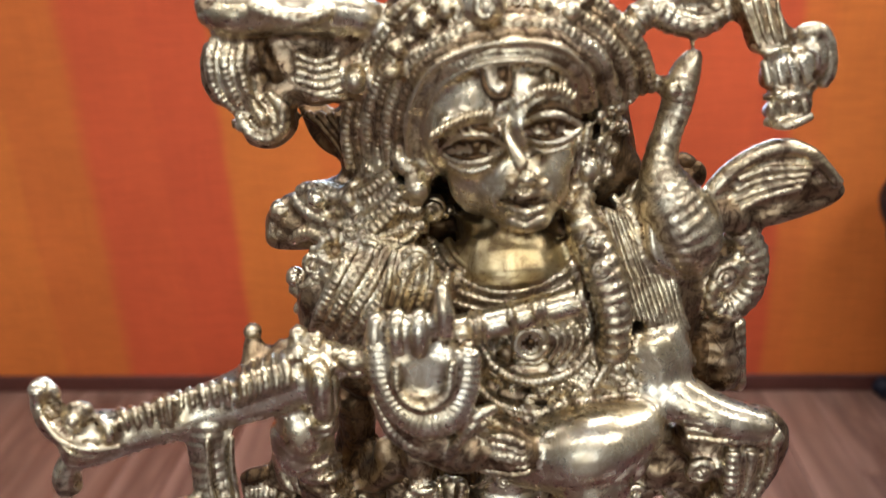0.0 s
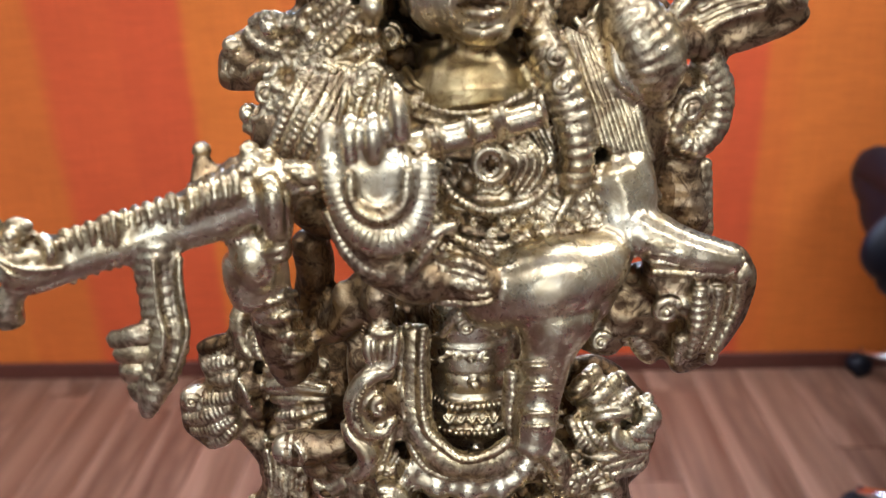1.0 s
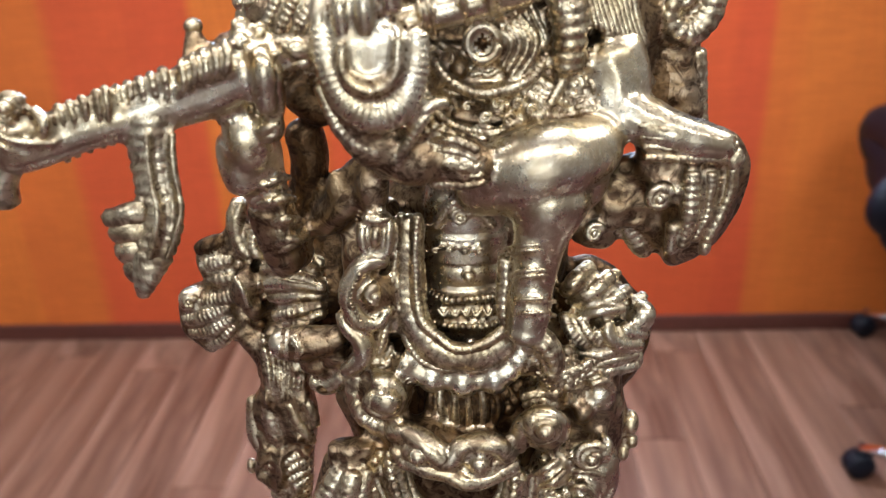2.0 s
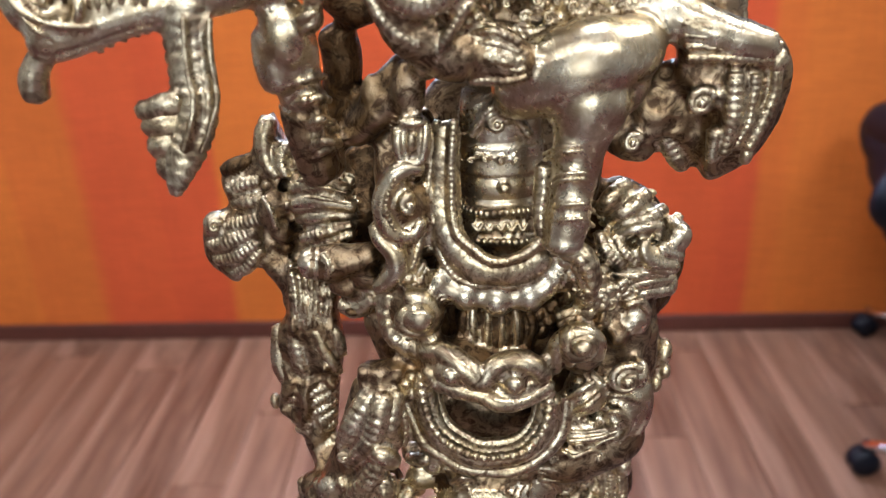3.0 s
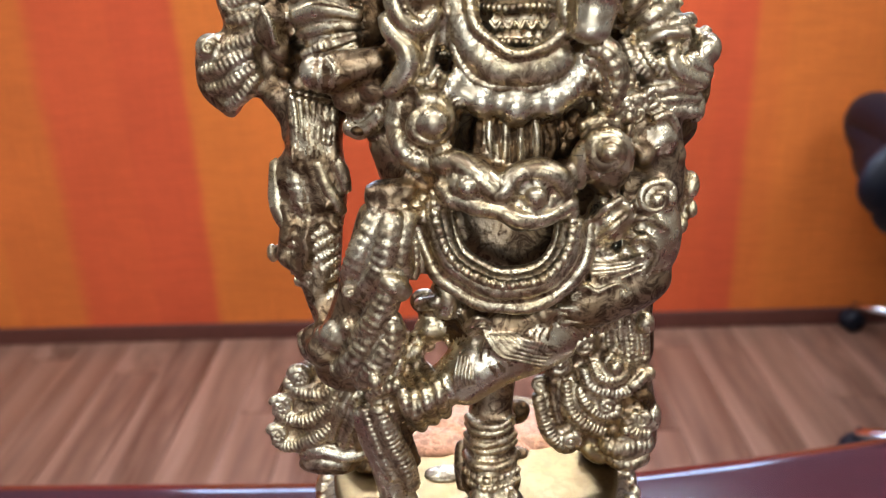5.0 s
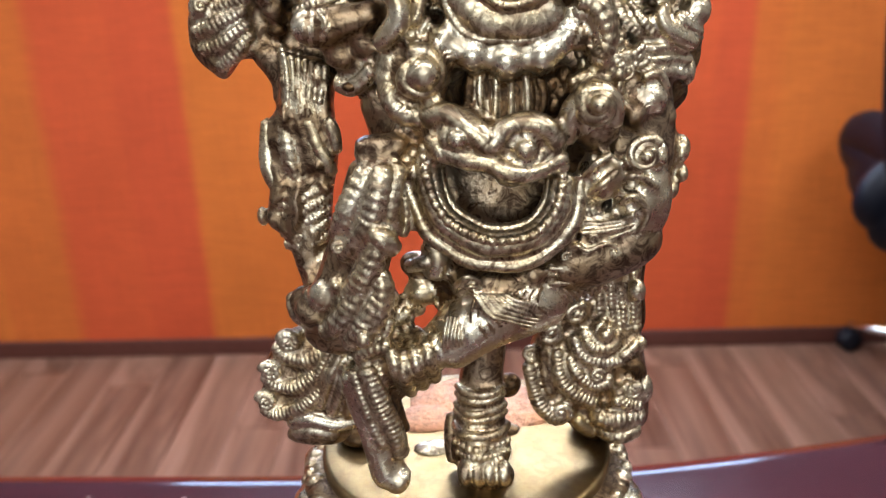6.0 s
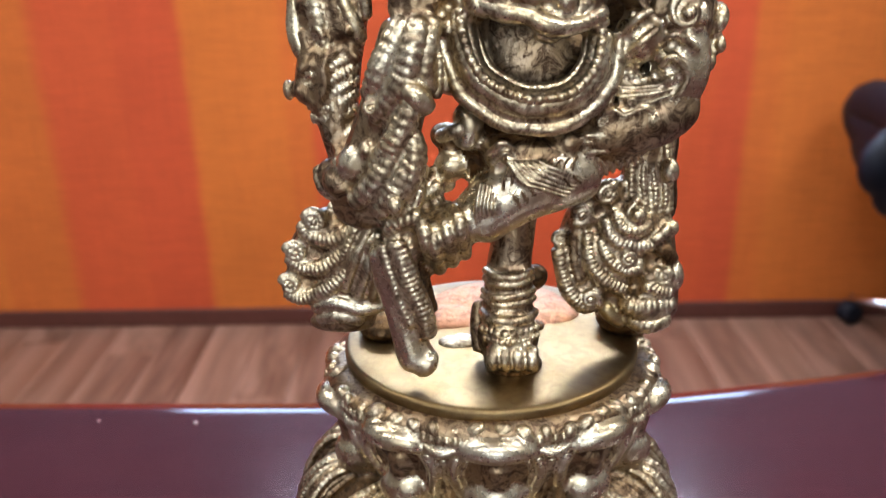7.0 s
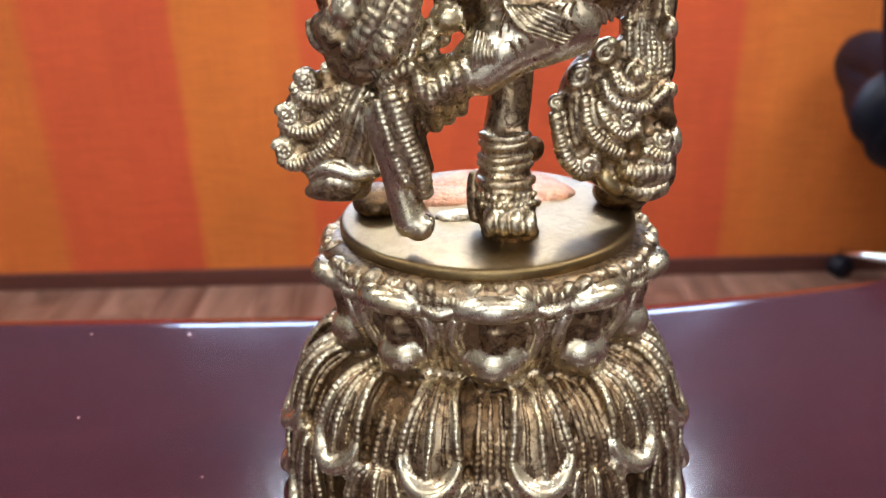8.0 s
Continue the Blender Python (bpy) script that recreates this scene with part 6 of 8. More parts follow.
S.tube([(-10.65, -6.4, 43.51, 0.15), (-10.25, -6.7, 43.11, 0.17), (-10.69, -6.5, 42.24, 0.16)], mat=1)
# fin that hangs from the flute
S.tube([(-7.49, -5.8, 43.43, 0.76), (-7.59, -5.9, 42.33, 0.74), (-7.63, -6, 41.56, 0.68), (-7.55, -6.1, 40.68, 0.69), (-7.58, -6.3, 39.77, 0.69), (-7.94, -6.5, 38.77, 0.63), (-8.27, -6.7, 37.96, 0.42), (-8.45, -6.8, 37.37, 0.14)], rib=0.36, amp=0.16, flat=0.55)
S.tube([(-7.72, -6.3, 40.15, 0.34), (-8.23, -6.5, 40.17, 0.39), (-8.82, -6.5, 40.04, 0.36), (-9.36, -6.45, 40.07, 0.24)], flat=0.55, blunt=0.6)
S.tube([(-7.79, -6.3, 39.58, 0.35), (-8.31, -6.5, 39.61, 0.4), (-8.82, -6.5, 39.51, 0.36), (-9.24, -6.45, 39.46, 0.24)], flat=0.55, blunt=0.6)
S.tube([(-7.97, -6.3, 39.01, 0.35), (-8.36, -6.5, 39, 0.4), (-8.81, -6.5, 38.85, 0.37), (-9.17, -6.45, 38.76, 0.25)], flat=0.55, blunt=0.6)
S.tube([(-8.18, -6.3, 38.42, 0.35), (-8.44, -6.5, 38.37, 0.41), (-8.77, -6.5, 38.18, 0.37), (-9.02, -6.45, 38.08, 0.25)], flat=0.55, blunt=0.6)
S.tube([(-7.44, -6.5, 42.7, 0.08), (-7.43, -6.75, 41.21, 0.08), (-7.37, -6.95, 40.2, 0.1), (-7.87, -7.1, 38.88, 0.07)])
S.tube([(-6.76, -6.2, 42.58, 0.1), (-6.83, -6.4, 41.05, 0.1), (-6.83, -6.6, 40.03, 0.1), (-7.42, -6.8, 38.72, 0.09)])
# knobs and fingers on the flute
S.tube([(-6.04, -4.9, 44.17, 0.71), (-6.15, -4.7, 44.81, 0.41), (-6.16, -4.6, 45.29, 0.29)])
S.ball(-6.15, -4.6, 45.34, 0.29, 0.34, 0.25)
S.tube([(-5.42, -4.9, 44.32, 0.61), (-5.27, -4.8, 44.92, 0.29), (-5.23, -4.7, 45.23, 0.2)])
S.ball(-4.6, -5.2, 44.95, 0.31, 0.4, 0.33, mat=1)
S.tube([(-4.71, -4.9, 44.72, 0.4), (-4.68, -4.8, 45.37, 0.28), (-4.7, -4.7, 45.68, 0.25)])
S.tube([(-4.07, -4.9, 44.87, 0.3), (-4.09, -4.8, 45.51, 0.23)])
S.tube([(-4.09, -5.4, 44.81, 0.3), (-3.86, -5.8, 44.4, 0.34), (-3.92, -5.7, 43.63, 0.36), (-4, -5.5, 42.88, 0.37)], rib=0.7, amp=0.1, mat=1)
S.tube([(-3.63, -5, 44.79, 0.4), (-2.91, -5.3, 44.75, 0.36), (-2.52, -5.2, 44.63, 0.3)], rib=0.3)
S.tube([(-3.45, -5, 44.23, 0.18), (-2.87, -5.3, 44.35, 0.22), (-2.49, -5.2, 44.43, 0.18)], mat=1)
S.ball(-4.96, -4.7, 41.85, 0.88, 0.8, 1.2, mat=1)
S.tube([(-5.47, -4.6, 42.2, 0.6), (-5.4, -4.5, 41.04, 0.76), (-5.16, -4.2, 39.94, 0.81)], mat=1)
S.tube([(-4.36, -5.3, 42.3, 0.24), (-3.95, -5.6, 42.53, 0.15), (-3.68, -5.4, 42.61, 0.12)], mat=1)
S.tube([(-4.38, -5.2, 41.96, 0.21), (-3.98, -5.5, 42.21, 0.12), (-3.67, -5.3, 42.3, 0.1)], mat=1)
S.tube([(-5, -3.9, 39.61, 0.71), (-4.83, -3.6, 38.44, 0.77), (-4.61, -3.2, 36.94, 0.76), (-4.41, -3, 36.38, 0.61)], rib=0.7, amp=0.12)
S.tube([(-5.15, -4.2, 40.03, 0.11), (-4.42, -4.7, 40.47, 0.14), (-3.93, -4.1, 40.3, 0.11)], rib=0.25, amp=0.3)
S.tube([(-4.98, -4.2, 39.37, 0.11), (-4.28, -4.7, 39.8, 0.15), (-3.84, -4.1, 39.58, 0.11)], rib=0.25, amp=0.3)
S.tube([(-4.8, -4.2, 38.69, 0.11), (-4.15, -4.7, 39.12, 0.15), (-3.76, -4.1, 38.84, 0.11)], rib=0.25, amp=0.3)
S.tube([(-4.62, -4.2, 37.99, 0.11), (-4, -4.7, 38.42, 0.15), (-3.67, -4.1, 38.09, 0.11)], rib=0.25, amp=0.3)
# raised hand in front of the chest
S.ball(-0.88, -5.25, 44.48, 1.2, 0.51, 1.54, mat=1)
S.slab([(-1.6, 45.41), (0.07, 45.4), (0.14, 44.43), (-0.16, 43.53), (-0.87, 43.19), (-1.51, 43.54), (-1.77, 44.44)], -5.5, 0.45, mat=1)
S.tube([(-2.18, -5.2, 44.45, 0.34), (-2.23, -5.3, 45.49, 0.32), (-2.13, -5.1, 46.3, 0.25)], mat=1)
S.tube([(-1.5, -5.5, 44.83, 0.32), (-1.52, -5.7, 45.9, 0.3), (-1.44, -5.4, 46.58, 0.23)], mat=1)
S.tube([(-0.87, -5.6, 45.08, 0.32), (-0.85, -5.8, 45.96, 0.29), (-0.79, -5.5, 46.63, 0.23)], mat=1)
S.tube([(-0.08, -5.6, 45.65, 0.3), (-0.1, -5.8, 46.69, 0.29), (-0.18, -5.6, 47.45, 0.16)], mat=1)
S.tube([(-2.15, -5.4, 45.55, 0.4), (-2.05, -5.7, 44.37, 0.41), (-1.61, -5.8, 43.33, 0.44), (-0.77, -5.9, 42.85, 0.55), (0.01, -5.8, 43.13, 0.48), (0.44, -5.6, 44.1, 0.44), (0.56, -5.4, 45.25, 0.37)], rib=0.2, amp=0.16, mat=1, flat=0.55)
S.tube([(-1.58, -5.9, 45.07, 0.15), (-1.54, -6, 44.16, 0.17), (-0.88, -6.2, 43.66, 0.17), (-0.11, -6.1, 44.03, 0.17), (0.08, -5.9, 45.07, 0.15)], rib=0.2)
S.tube([(-1.95, -5, 43.52, 0.7), (-1.16, -4.9, 41.97, 0.86), (-0.12, -4.6, 41.09, 0.85), (0.97, -4.4, 40.73, 0.82)], rib=0.6, amp=0.08)
S.tube([(-2.41, -5.4, 43.78, 0.24), (-1.8, -5.5, 42.19, 0.25), (-0.78, -5.4, 41.47, 0.25)], rib=0.22)
S.tube([(0.23, -5.4, 42.33, 0.21), (0.77, -5.5, 42.92, 0.21), (1.37, -5.2, 43.03, 0.17)], rib=0.2)
S.tube([(-0.45, -5.2, 40.99, 0.2), (0.5, -5.6, 42.47, 0.19), (0.84, -5.2, 42.71, 0.16)], rib=0.2)
# chest with necklaces
S.ball(2.8, -0.6, 42.57, 3.66, 2.03, 4.07, mat=0)
S.tube([(0.73, -2.6, 43.95, 0.17), (1.43, -3.2, 43.08, 0.19), (2.58, -3.35, 42.77, 0.19), (3.82, -3.2, 43.08, 0.19), (4.55, -2.6, 43.92, 0.17)], rib=0.2, amp=0.3, mat=0)
S.tube([(-0.13, -2.3, 43.78, 0.17), (0.91, -2.9, 41.98, 0.19), (2.6, -3.05, 41.35, 0.19), (4.38, -2.9, 41.98, 0.19), (5.43, -2.3, 43.75, 0.17)], rib=0.2, amp=0.3, mat=0)
S.ball(2.43, -3.2, 44.31, 0.64, 0.35, 0.67)
S.tube([(2.9, -3.75, 44.41, 0.16), (2.84, -3.75, 44.67, 0.16), (2.67, -3.75, 44.86, 0.15), (2.44, -3.75, 44.94, 0.15), (2.21, -3.75, 44.88, 0.15), (2.03, -3.75, 44.69, 0.16), (1.97, -3.75, 44.44, 0.16), (2.02, -3.75, 44.17, 0.16), (2.19, -3.75, 43.98, 0.16), (2.43, -3.75, 43.9, 0.16), (2.66, -3.75, 43.97, 0.16), (2.84, -3.75, 44.16, 0.16), (2.9, -3.75, 44.42, 0.16)], sides=10, mat=1)
S.ball(2.43, -3.7, 44.41, 0.17, 0.17, 0.17, mat=2)
S.strands([(2.92, -3.3, 44.75), (3.31, -3.4, 44.32), (3.04, -3.4, 43.53)], [(3.51, -3, 45.11), (4.12, -3.1, 44.23), (3.49, -3.2, 43.01)], 4, 0.11, rib=0.2)
S.strands([(2.71, -2.5, 44.33), (3.06, -2.6, 43.61), (2.86, -2.7, 42.71)], [(3.99, -2.2, 45.3), (4.44, -2.3, 44.05), (3.98, -2.5, 42.62)], 7, 0.14, rib=0.2)
S.curl(1.93, -3.1, 42.28, 0.29, 0.09, turns=1)
S.curl(2.47, -3.1, 41.85, 0.29, 0.09, turns=1)
S.curl(2.88, -3.1, 42.33, 0.29, 0.09, turns=1)
S.curl(3.49, -3.1, 42.33, 0.29, 0.09, turns=1)
S.curl(2.31, -3.1, 42.74, 0.29, 0.09, turns=1)
S.curl(3.21, -3.1, 41.83, 0.29, 0.09, turns=1)
S.curl(3.94, -3.1, 42.13, 0.29, 0.09, turns=1)
S.strands([(3.41, -2.8, 42.34), (4.32, -2.9, 41.58), (5.29, -2.5, 41.42)], [(4.16, -2.5, 42.99), (5.27, -2.5, 42.39), (6.46, -2, 42.02)], 5, 0.17, rib=0.2)
# neck and collar
S.tube([(1.73, -0.3, 47.89, 1.65), (1.82, -0.5, 46.73, 1.7), (1.88, -1, 46.1, 2.15), (1.92, -1.1, 45.51, 2.47)], mat=5, sides=24, blunt=0.2)
S.tube([(-0.27, -1.2, 46.95, 0.17), (0.42, -2.3, 46.5, 0.17), (1.78, -2.9, 46.25, 0.16), (3.15, -2.4, 46.47, 0.16), (3.7, -1.4, 46.97, 0.17)], mat=5)
S.tube([(-0.91, -1, 46.95, 0.17), (0.01, -2.3, 46.16, 0.17), (1.77, -3, 45.86, 0.16), (3.44, -2.5, 46.22, 0.16), (4.06, -1.3, 46.8, 0.17)], rib=0.2, amp=0.25)
S.tube([(-1.15, -1, 46.75, 0.17), (-0.12, -2.3, 45.75, 0.17), (1.77, -3, 45.5, 0.16), (3.56, -2.5, 45.81, 0.16), (4.25, -1.3, 46.6, 0.17)], rib=0.2, amp=0.25)
S.tube([(-1.39, -1, 46.55, 0.17), (-0.24, -2.3, 45.34, 0.17), (1.77, -3, 45.13, 0.16), (3.67, -2.5, 45.4, 0.17), (4.45, -1.3, 46.39, 0.17)], rib=0.2, amp=0.25)
# head with oval face
S.ball(1.49, -1.35, 51.19, 2.47, 2.04, 2.64, turn=10, mat=1)
S.ball(1.43, -1.15, 52.12, 2.41, 1.89, 1.75, mat=1)
S.ball(2.17, -2, 49.35, 1.56, 1.56, 1.63, turn=13, mat=1)
S.ball(1.49, -3.2, 51.91, 0.42, 0.23, 0.33, mat=1)
S.ball(0.74, -3.05, 51.49, 1.02, 0.33, 0.36, turn=-8, mat=1)
S.ball(2.88, -2.95, 52.04, 0.85, 0.33, 0.36, turn=-8, mat=1)
S.tube([(-0.53, -3.25, 50.87, 0.06), (-0.42, -3.5, 51.16, 0.07), (-0.31, -3.22, 51.3, 0.06)], mat=1)
S.tube([(-0.37, -3.37, 51, 0.06), (-0.26, -3.62, 51.28, 0.07), (-0.16, -3.34, 51.42, 0.06)], mat=1)
S.tube([(-0.22, -3.48, 51.11, 0.06), (-0.11, -3.73, 51.4, 0.07), (0, -3.45, 51.54, 0.06)], mat=1)
S.tube([(-0.06, -3.58, 51.22, 0.06), (0.04, -3.83, 51.51, 0.07), (0.15, -3.55, 51.64, 0.06)], mat=1)
S.tube([(0.09, -3.67, 51.32, 0.06), (0.19, -3.92, 51.6, 0.07), (0.29, -3.64, 51.74, 0.05)], mat=1)
S.tube([(0.23, -3.74, 51.41, 0.05), (0.33, -3.99, 51.69, 0.07), (0.44, -3.71, 51.83, 0.05)], mat=1)
S.tube([(0.38, -3.78, 51.48, 0.05), (0.47, -4.03, 51.76, 0.07), (0.58, -3.75, 51.9, 0.05)], mat=1)
S.tube([(0.52, -3.8, 51.54, 0.05), (0.61, -4.05, 51.81, 0.07), (0.72, -3.77, 51.95, 0.05)], mat=1)
S.tube([(0.66, -3.79, 51.58, 0.05), (0.75, -4.04, 51.85, 0.07), (0.86, -3.76, 51.99, 0.05)], mat=1)
S.tube([(0.8, -3.76, 51.59, 0.05), (0.89, -4.01, 51.87, 0.07), (1, -3.73, 52.01, 0.05)], mat=1)
S.tube([(0.93, -3.71, 51.59, 0.05), (1.02, -3.96, 51.87, 0.07), (1.13, -3.68, 52.01, 0.05)], mat=1)
S.tube([(1.07, -3.63, 51.58, 0.05), (1.16, -3.88, 51.85, 0.07), (1.27, -3.6, 51.99, 0.05)], mat=1)
S.tube([(1.21, -3.53, 51.54, 0.06), (1.3, -3.78, 51.82, 0.07), (1.41, -3.5, 51.96, 0.05)], mat=1)
S.tube([(2.01, -3.9, 51.95, 0.05), (2.07, -4.02, 52.19, 0.07), (2.16, -3.8, 52.31, 0.05)], mat=1)
S.tube([(2.15, -3.89, 52.05, 0.05), (2.21, -4.01, 52.28, 0.07), (2.3, -3.79, 52.4, 0.05)], mat=1)
S.tube([(2.29, -3.87, 52.13, 0.05), (2.35, -3.99, 52.36, 0.07), (2.44, -3.77, 52.49, 0.05)], mat=1)
S.tube([(2.43, -3.83, 52.2, 0.05), (2.49, -3.95, 52.43, 0.07), (2.58, -3.73, 52.56, 0.05)], mat=1)
S.tube([(2.57, -3.77, 52.25, 0.05), (2.63, -3.89, 52.48, 0.07), (2.72, -3.67, 52.6, 0.05)], mat=1)
S.tube([(2.72, -3.7, 52.27, 0.05), (2.77, -3.82, 52.51, 0.07), (2.86, -3.6, 52.63, 0.05)], mat=1)
S.tube([(2.86, -3.62, 52.27, 0.05), (2.92, -3.74, 52.51, 0.07), (3.01, -3.52, 52.63, 0.05)], mat=1)
S.tube([(3.01, -3.52, 52.24, 0.05), (3.06, -3.64, 52.48, 0.07), (3.15, -3.42, 52.6, 0.05)], mat=1)
S.tube([(3.16, -3.4, 52.19, 0.05), (3.21, -3.52, 52.42, 0.07), (3.3, -3.3, 52.55, 0.05)], mat=1)
S.tube([(3.31, -3.26, 52.1, 0.05), (3.36, -3.38, 52.34, 0.07), (3.46, -3.16, 52.46, 0.05)], mat=1)
S.tube([(3.47, -3.11, 51.99, 0.06), (3.52, -3.23, 52.23, 0.07), (3.61, -3.01, 52.35, 0.06)], mat=1)
S.tube([(3.63, -2.95, 51.85, 0.06), (3.68, -3.07, 52.09, 0.07), (3.77, -2.85, 52.22, 0.06)], mat=1)
S.ball(0.78, -3.3, 50.7, 0.83, 0.25, 0.41, turn=5, mat=1)
S.ball(0.89, -3.6, 50.84, 0.26, 0.13, 0.26, mat=1)
S.ball(0.9, -3.84, 50.91, 0.15, 0.08, 0.15, mat=2)
S.tube([(-0.21, -3, 50.5, 0.1), (0.38, -3.66, 51.14, 0.11), (1.03, -3.76, 51.24, 0.11), (1.67, -3.3, 50.75, 0.1)], mat=1)
S.tube([(-0.14, -3.1, 50.49, 0.1), (0.55, -3.6, 50.37, 0.12), (1.24, -3.7, 50.51, 0.11), (1.71, -3.3, 50.72, 0.08)], mat=1)
S.tube([(-0.13, -3.2, 50.63, 0.07), (0.44, -3.72, 51.04, 0.09), (1.03, -3.78, 51.11, 0.09), (1.57, -3.4, 50.77, 0.07)], mat=2)
S.tube([(0.01, -3.25, 50.53, 0.06), (0.59, -3.68, 50.53, 0.07), (1.25, -3.72, 50.63, 0.07)], mat=2)
S.tube([(-0.24, -3, 50.67, 0.08), (0.41, -3.6, 51.32, 0.11), (1.03, -3.7, 51.42, 0.11), (1.71, -3.3, 50.97, 0.08)], mat=2)
S.tube([(-0.01, -3.05, 50.23, 0.1), (0.6, -3.45, 50.06, 0.12), (1.37, -3.5, 50.27, 0.1)], mat=1)
S.ball(3.02, -3.15, 51.21, 0.82, 0.25, 0.41, turn=7, mat=1)
S.ball(3.1, -3.45, 51.34, 0.26, 0.13, 0.26, mat=1)
S.ball(3.08, -3.69, 51.4, 0.14, 0.08, 0.14, mat=2)
S.tube([(2.08, -2.85, 51.01, 0.1), (2.58, -3.51, 51.63, 0.11), (3.21, -3.61, 51.72, 0.11), (3.9, -3.15, 51.25, 0.1)], mat=1)
S.tube([(2.14, -2.95, 51, 0.1), (2.78, -3.45, 50.88, 0.11), (3.45, -3.55, 51.01, 0.11), (3.93, -3.15, 51.22, 0.08)], mat=1)
S.tube([(2.14, -3.05, 51.13, 0.07), (2.64, -3.57, 51.53, 0.09), (3.21, -3.63, 51.6, 0.09), (3.79, -3.25, 51.27, 0.07)], mat=2)
S.tube([(2.27, -3.1, 51.04, 0.06), (2.81, -3.53, 51.03, 0.07), (3.45, -3.57, 51.13, 0.07)], mat=2)
S.tube([(2.05, -2.85, 51.18, 0.08), (2.61, -3.45, 51.81, 0.11), (3.21, -3.55, 51.9, 0.11), (3.93, -3.15, 51.47, 0.08)], mat=2)
S.tube([(2.28, -2.9, 50.74, 0.1), (2.86, -3.3, 50.57, 0.12), (3.6, -3.35, 50.78, 0.1)], mat=1)
S.ball(1.08, -2, 49.56, 1.2, 0.88, 1.48, mat=1, turn=14)
S.ball(2.97, -2, 49.89, 0.87, 0.8, 1.4, mat=1, turn=14)
S.tube([(1.09, -3.12, 53.2, 0.08), (1.15, -3.45, 52.62, 0.1), (1.34, -3.65, 52.31, 0.1), (1.68, -3.7, 52.31, 0.1), (1.85, -3.5, 52.62, 0.1), (1.86, -3.15, 53.21, 0.08)], mat=2)
S.tube([(1.28, -3.25, 53.09, 0.13), (1.34, -3.55, 52.61, 0.14), (1.56, -3.68, 52.47, 0.14), (1.66, -3.55, 52.66, 0.13)], mat=1)
S.tube([(1.65, -3.4, 51.52, 0.13), (1.8, -3.95, 51.17, 0.14), (2.01, -4.4, 50.8, 0.19), (2.22, -4.7, 50.45, 0.24)], mat=1, sides=16)
S.ball(1.89, -4.05, 49.97, 0.24, 0.27, 0.18, mat=1)
S.ball(2.76, -4, 49.87, 0.24, 0.27, 0.18, mat=1)
S.ball(2.29, -4.55, 50.2, 0.29, 0.3, 0.22, mat=1)
S.tube([(1.59, -3.4, 49.19, 0.07), (1.95, -3.95, 49.58, 0.13), (2.24, -4.1, 49.5, 0.11), (2.54, -3.95, 49.55, 0.13), (3.07, -3.3, 49.13, 0.07)], mat=1)
S.tube([(1.72, -3.45, 48.99, 0.1), (2.2, -3.95, 48.96, 0.17), (2.68, -3.85, 48.97, 0.15), (3.02, -3.3, 48.97, 0.08)], mat=1)
S.tube([(1.52, -3.5, 49.16, 0.05), (2.19, -4.1, 49.3, 0.07), (3.06, -3.5, 49.11, 0.05)], mat=2)
S.tube([(1.67, -3, 48.39, 0.14), (2.3, -3.4, 48.33, 0.24), (2.96, -3, 48.44, 0.14)], mat=1)
S.ball(2.32, -2.6, 48.24, 0.91, 0.75, 0.46, mat=1)
S.tube([(1.46, -3.2, 49.48, 0.08), (1.32, -3.2, 49.13, 0.09), (1.42, -3.1, 48.69, 0.09)], mat=1)
# bands of the head-dress
S.tube([(-1.03, -1.4, 49.67, 0.33), (-1.02, -1.9, 51.07, 0.31), (-0.46, -2.5, 52.44, 0.3), (0.57, -2.95, 53.19, 0.29), (1.83, -3.1, 53.47, 0.29), (3.03, -2.9, 53.29, 0.29), (3.85, -2.3, 52.58, 0.3), (4.25, -1.6, 51.34, 0.31)], rib=0.16, amp=0.1, flat=0.7)
S.tube([(-1.29, -1.65, 49.73, 0.09), (-1.27, -2.15, 51.18, 0.09), (-0.64, -2.75, 52.66, 0.08), (0.49, -3.2, 53.47, 0.08), (1.81, -3.35, 53.76, 0.08), (3.09, -3.15, 53.57, 0.08), (4.03, -2.55, 52.77, 0.08), (4.48, -1.85, 51.47, 0.09)], mat=1)
S.tube([(-0.7, -1.6, 49.76, 0.11), (-0.71, -2.1, 51.07, 0.1), (-0.23, -2.7, 52.31, 0.1), (0.68, -3.15, 52.98, 0.1), (1.84, -3.3, 53.24, 0.1), (2.93, -3.1, 53.07, 0.1), (3.6, -2.5, 52.48, 0.1), (3.95, -1.8, 51.32, 0.1)], mat=1)
S.tube([(-1.65, -1.05, 49.52, 0.17), (-1.61, -1.55, 51.07, 0.16), (-0.91, -2.15, 52.7, 0.15), (0.37, -2.6, 53.6, 0.15), (1.8, -2.75, 53.91, 0.14), (3.21, -2.55, 53.7, 0.15), (4.31, -1.95, 52.79, 0.15), (4.82, -1.25, 51.4, 0.16)], rib=0.2, amp=0.3, mat=6)
S.tube([(-2.01, -0.83, 49.43, 0.22), (-1.96, -1.33, 51.06, 0.21), (-1.16, -1.93, 52.85, 0.2), (0.25, -2.38, 53.84, 0.2), (1.78, -2.53, 54.16, 0.19), (3.32, -2.33, 53.93, 0.19), (4.58, -1.73, 52.91, 0.2), (5.14, -1.03, 51.42, 0.21)], rib=0.22, amp=0.3, mat=0)
S.tube([(-2.38, -0.61, 49.33, 0.15), (-2.3, -1.11, 51.06, 0.14), (-1.42, -1.71, 53, 0.14), (0.13, -2.16, 54.07, 0.13), (1.77, -2.31, 54.41, 0.13), (3.42, -2.11, 54.17, 0.13), (4.85, -1.51, 53.03, 0.13), (5.47, -0.81, 51.45, 0.14)], rib=0.2, amp=0.3, mat=6)
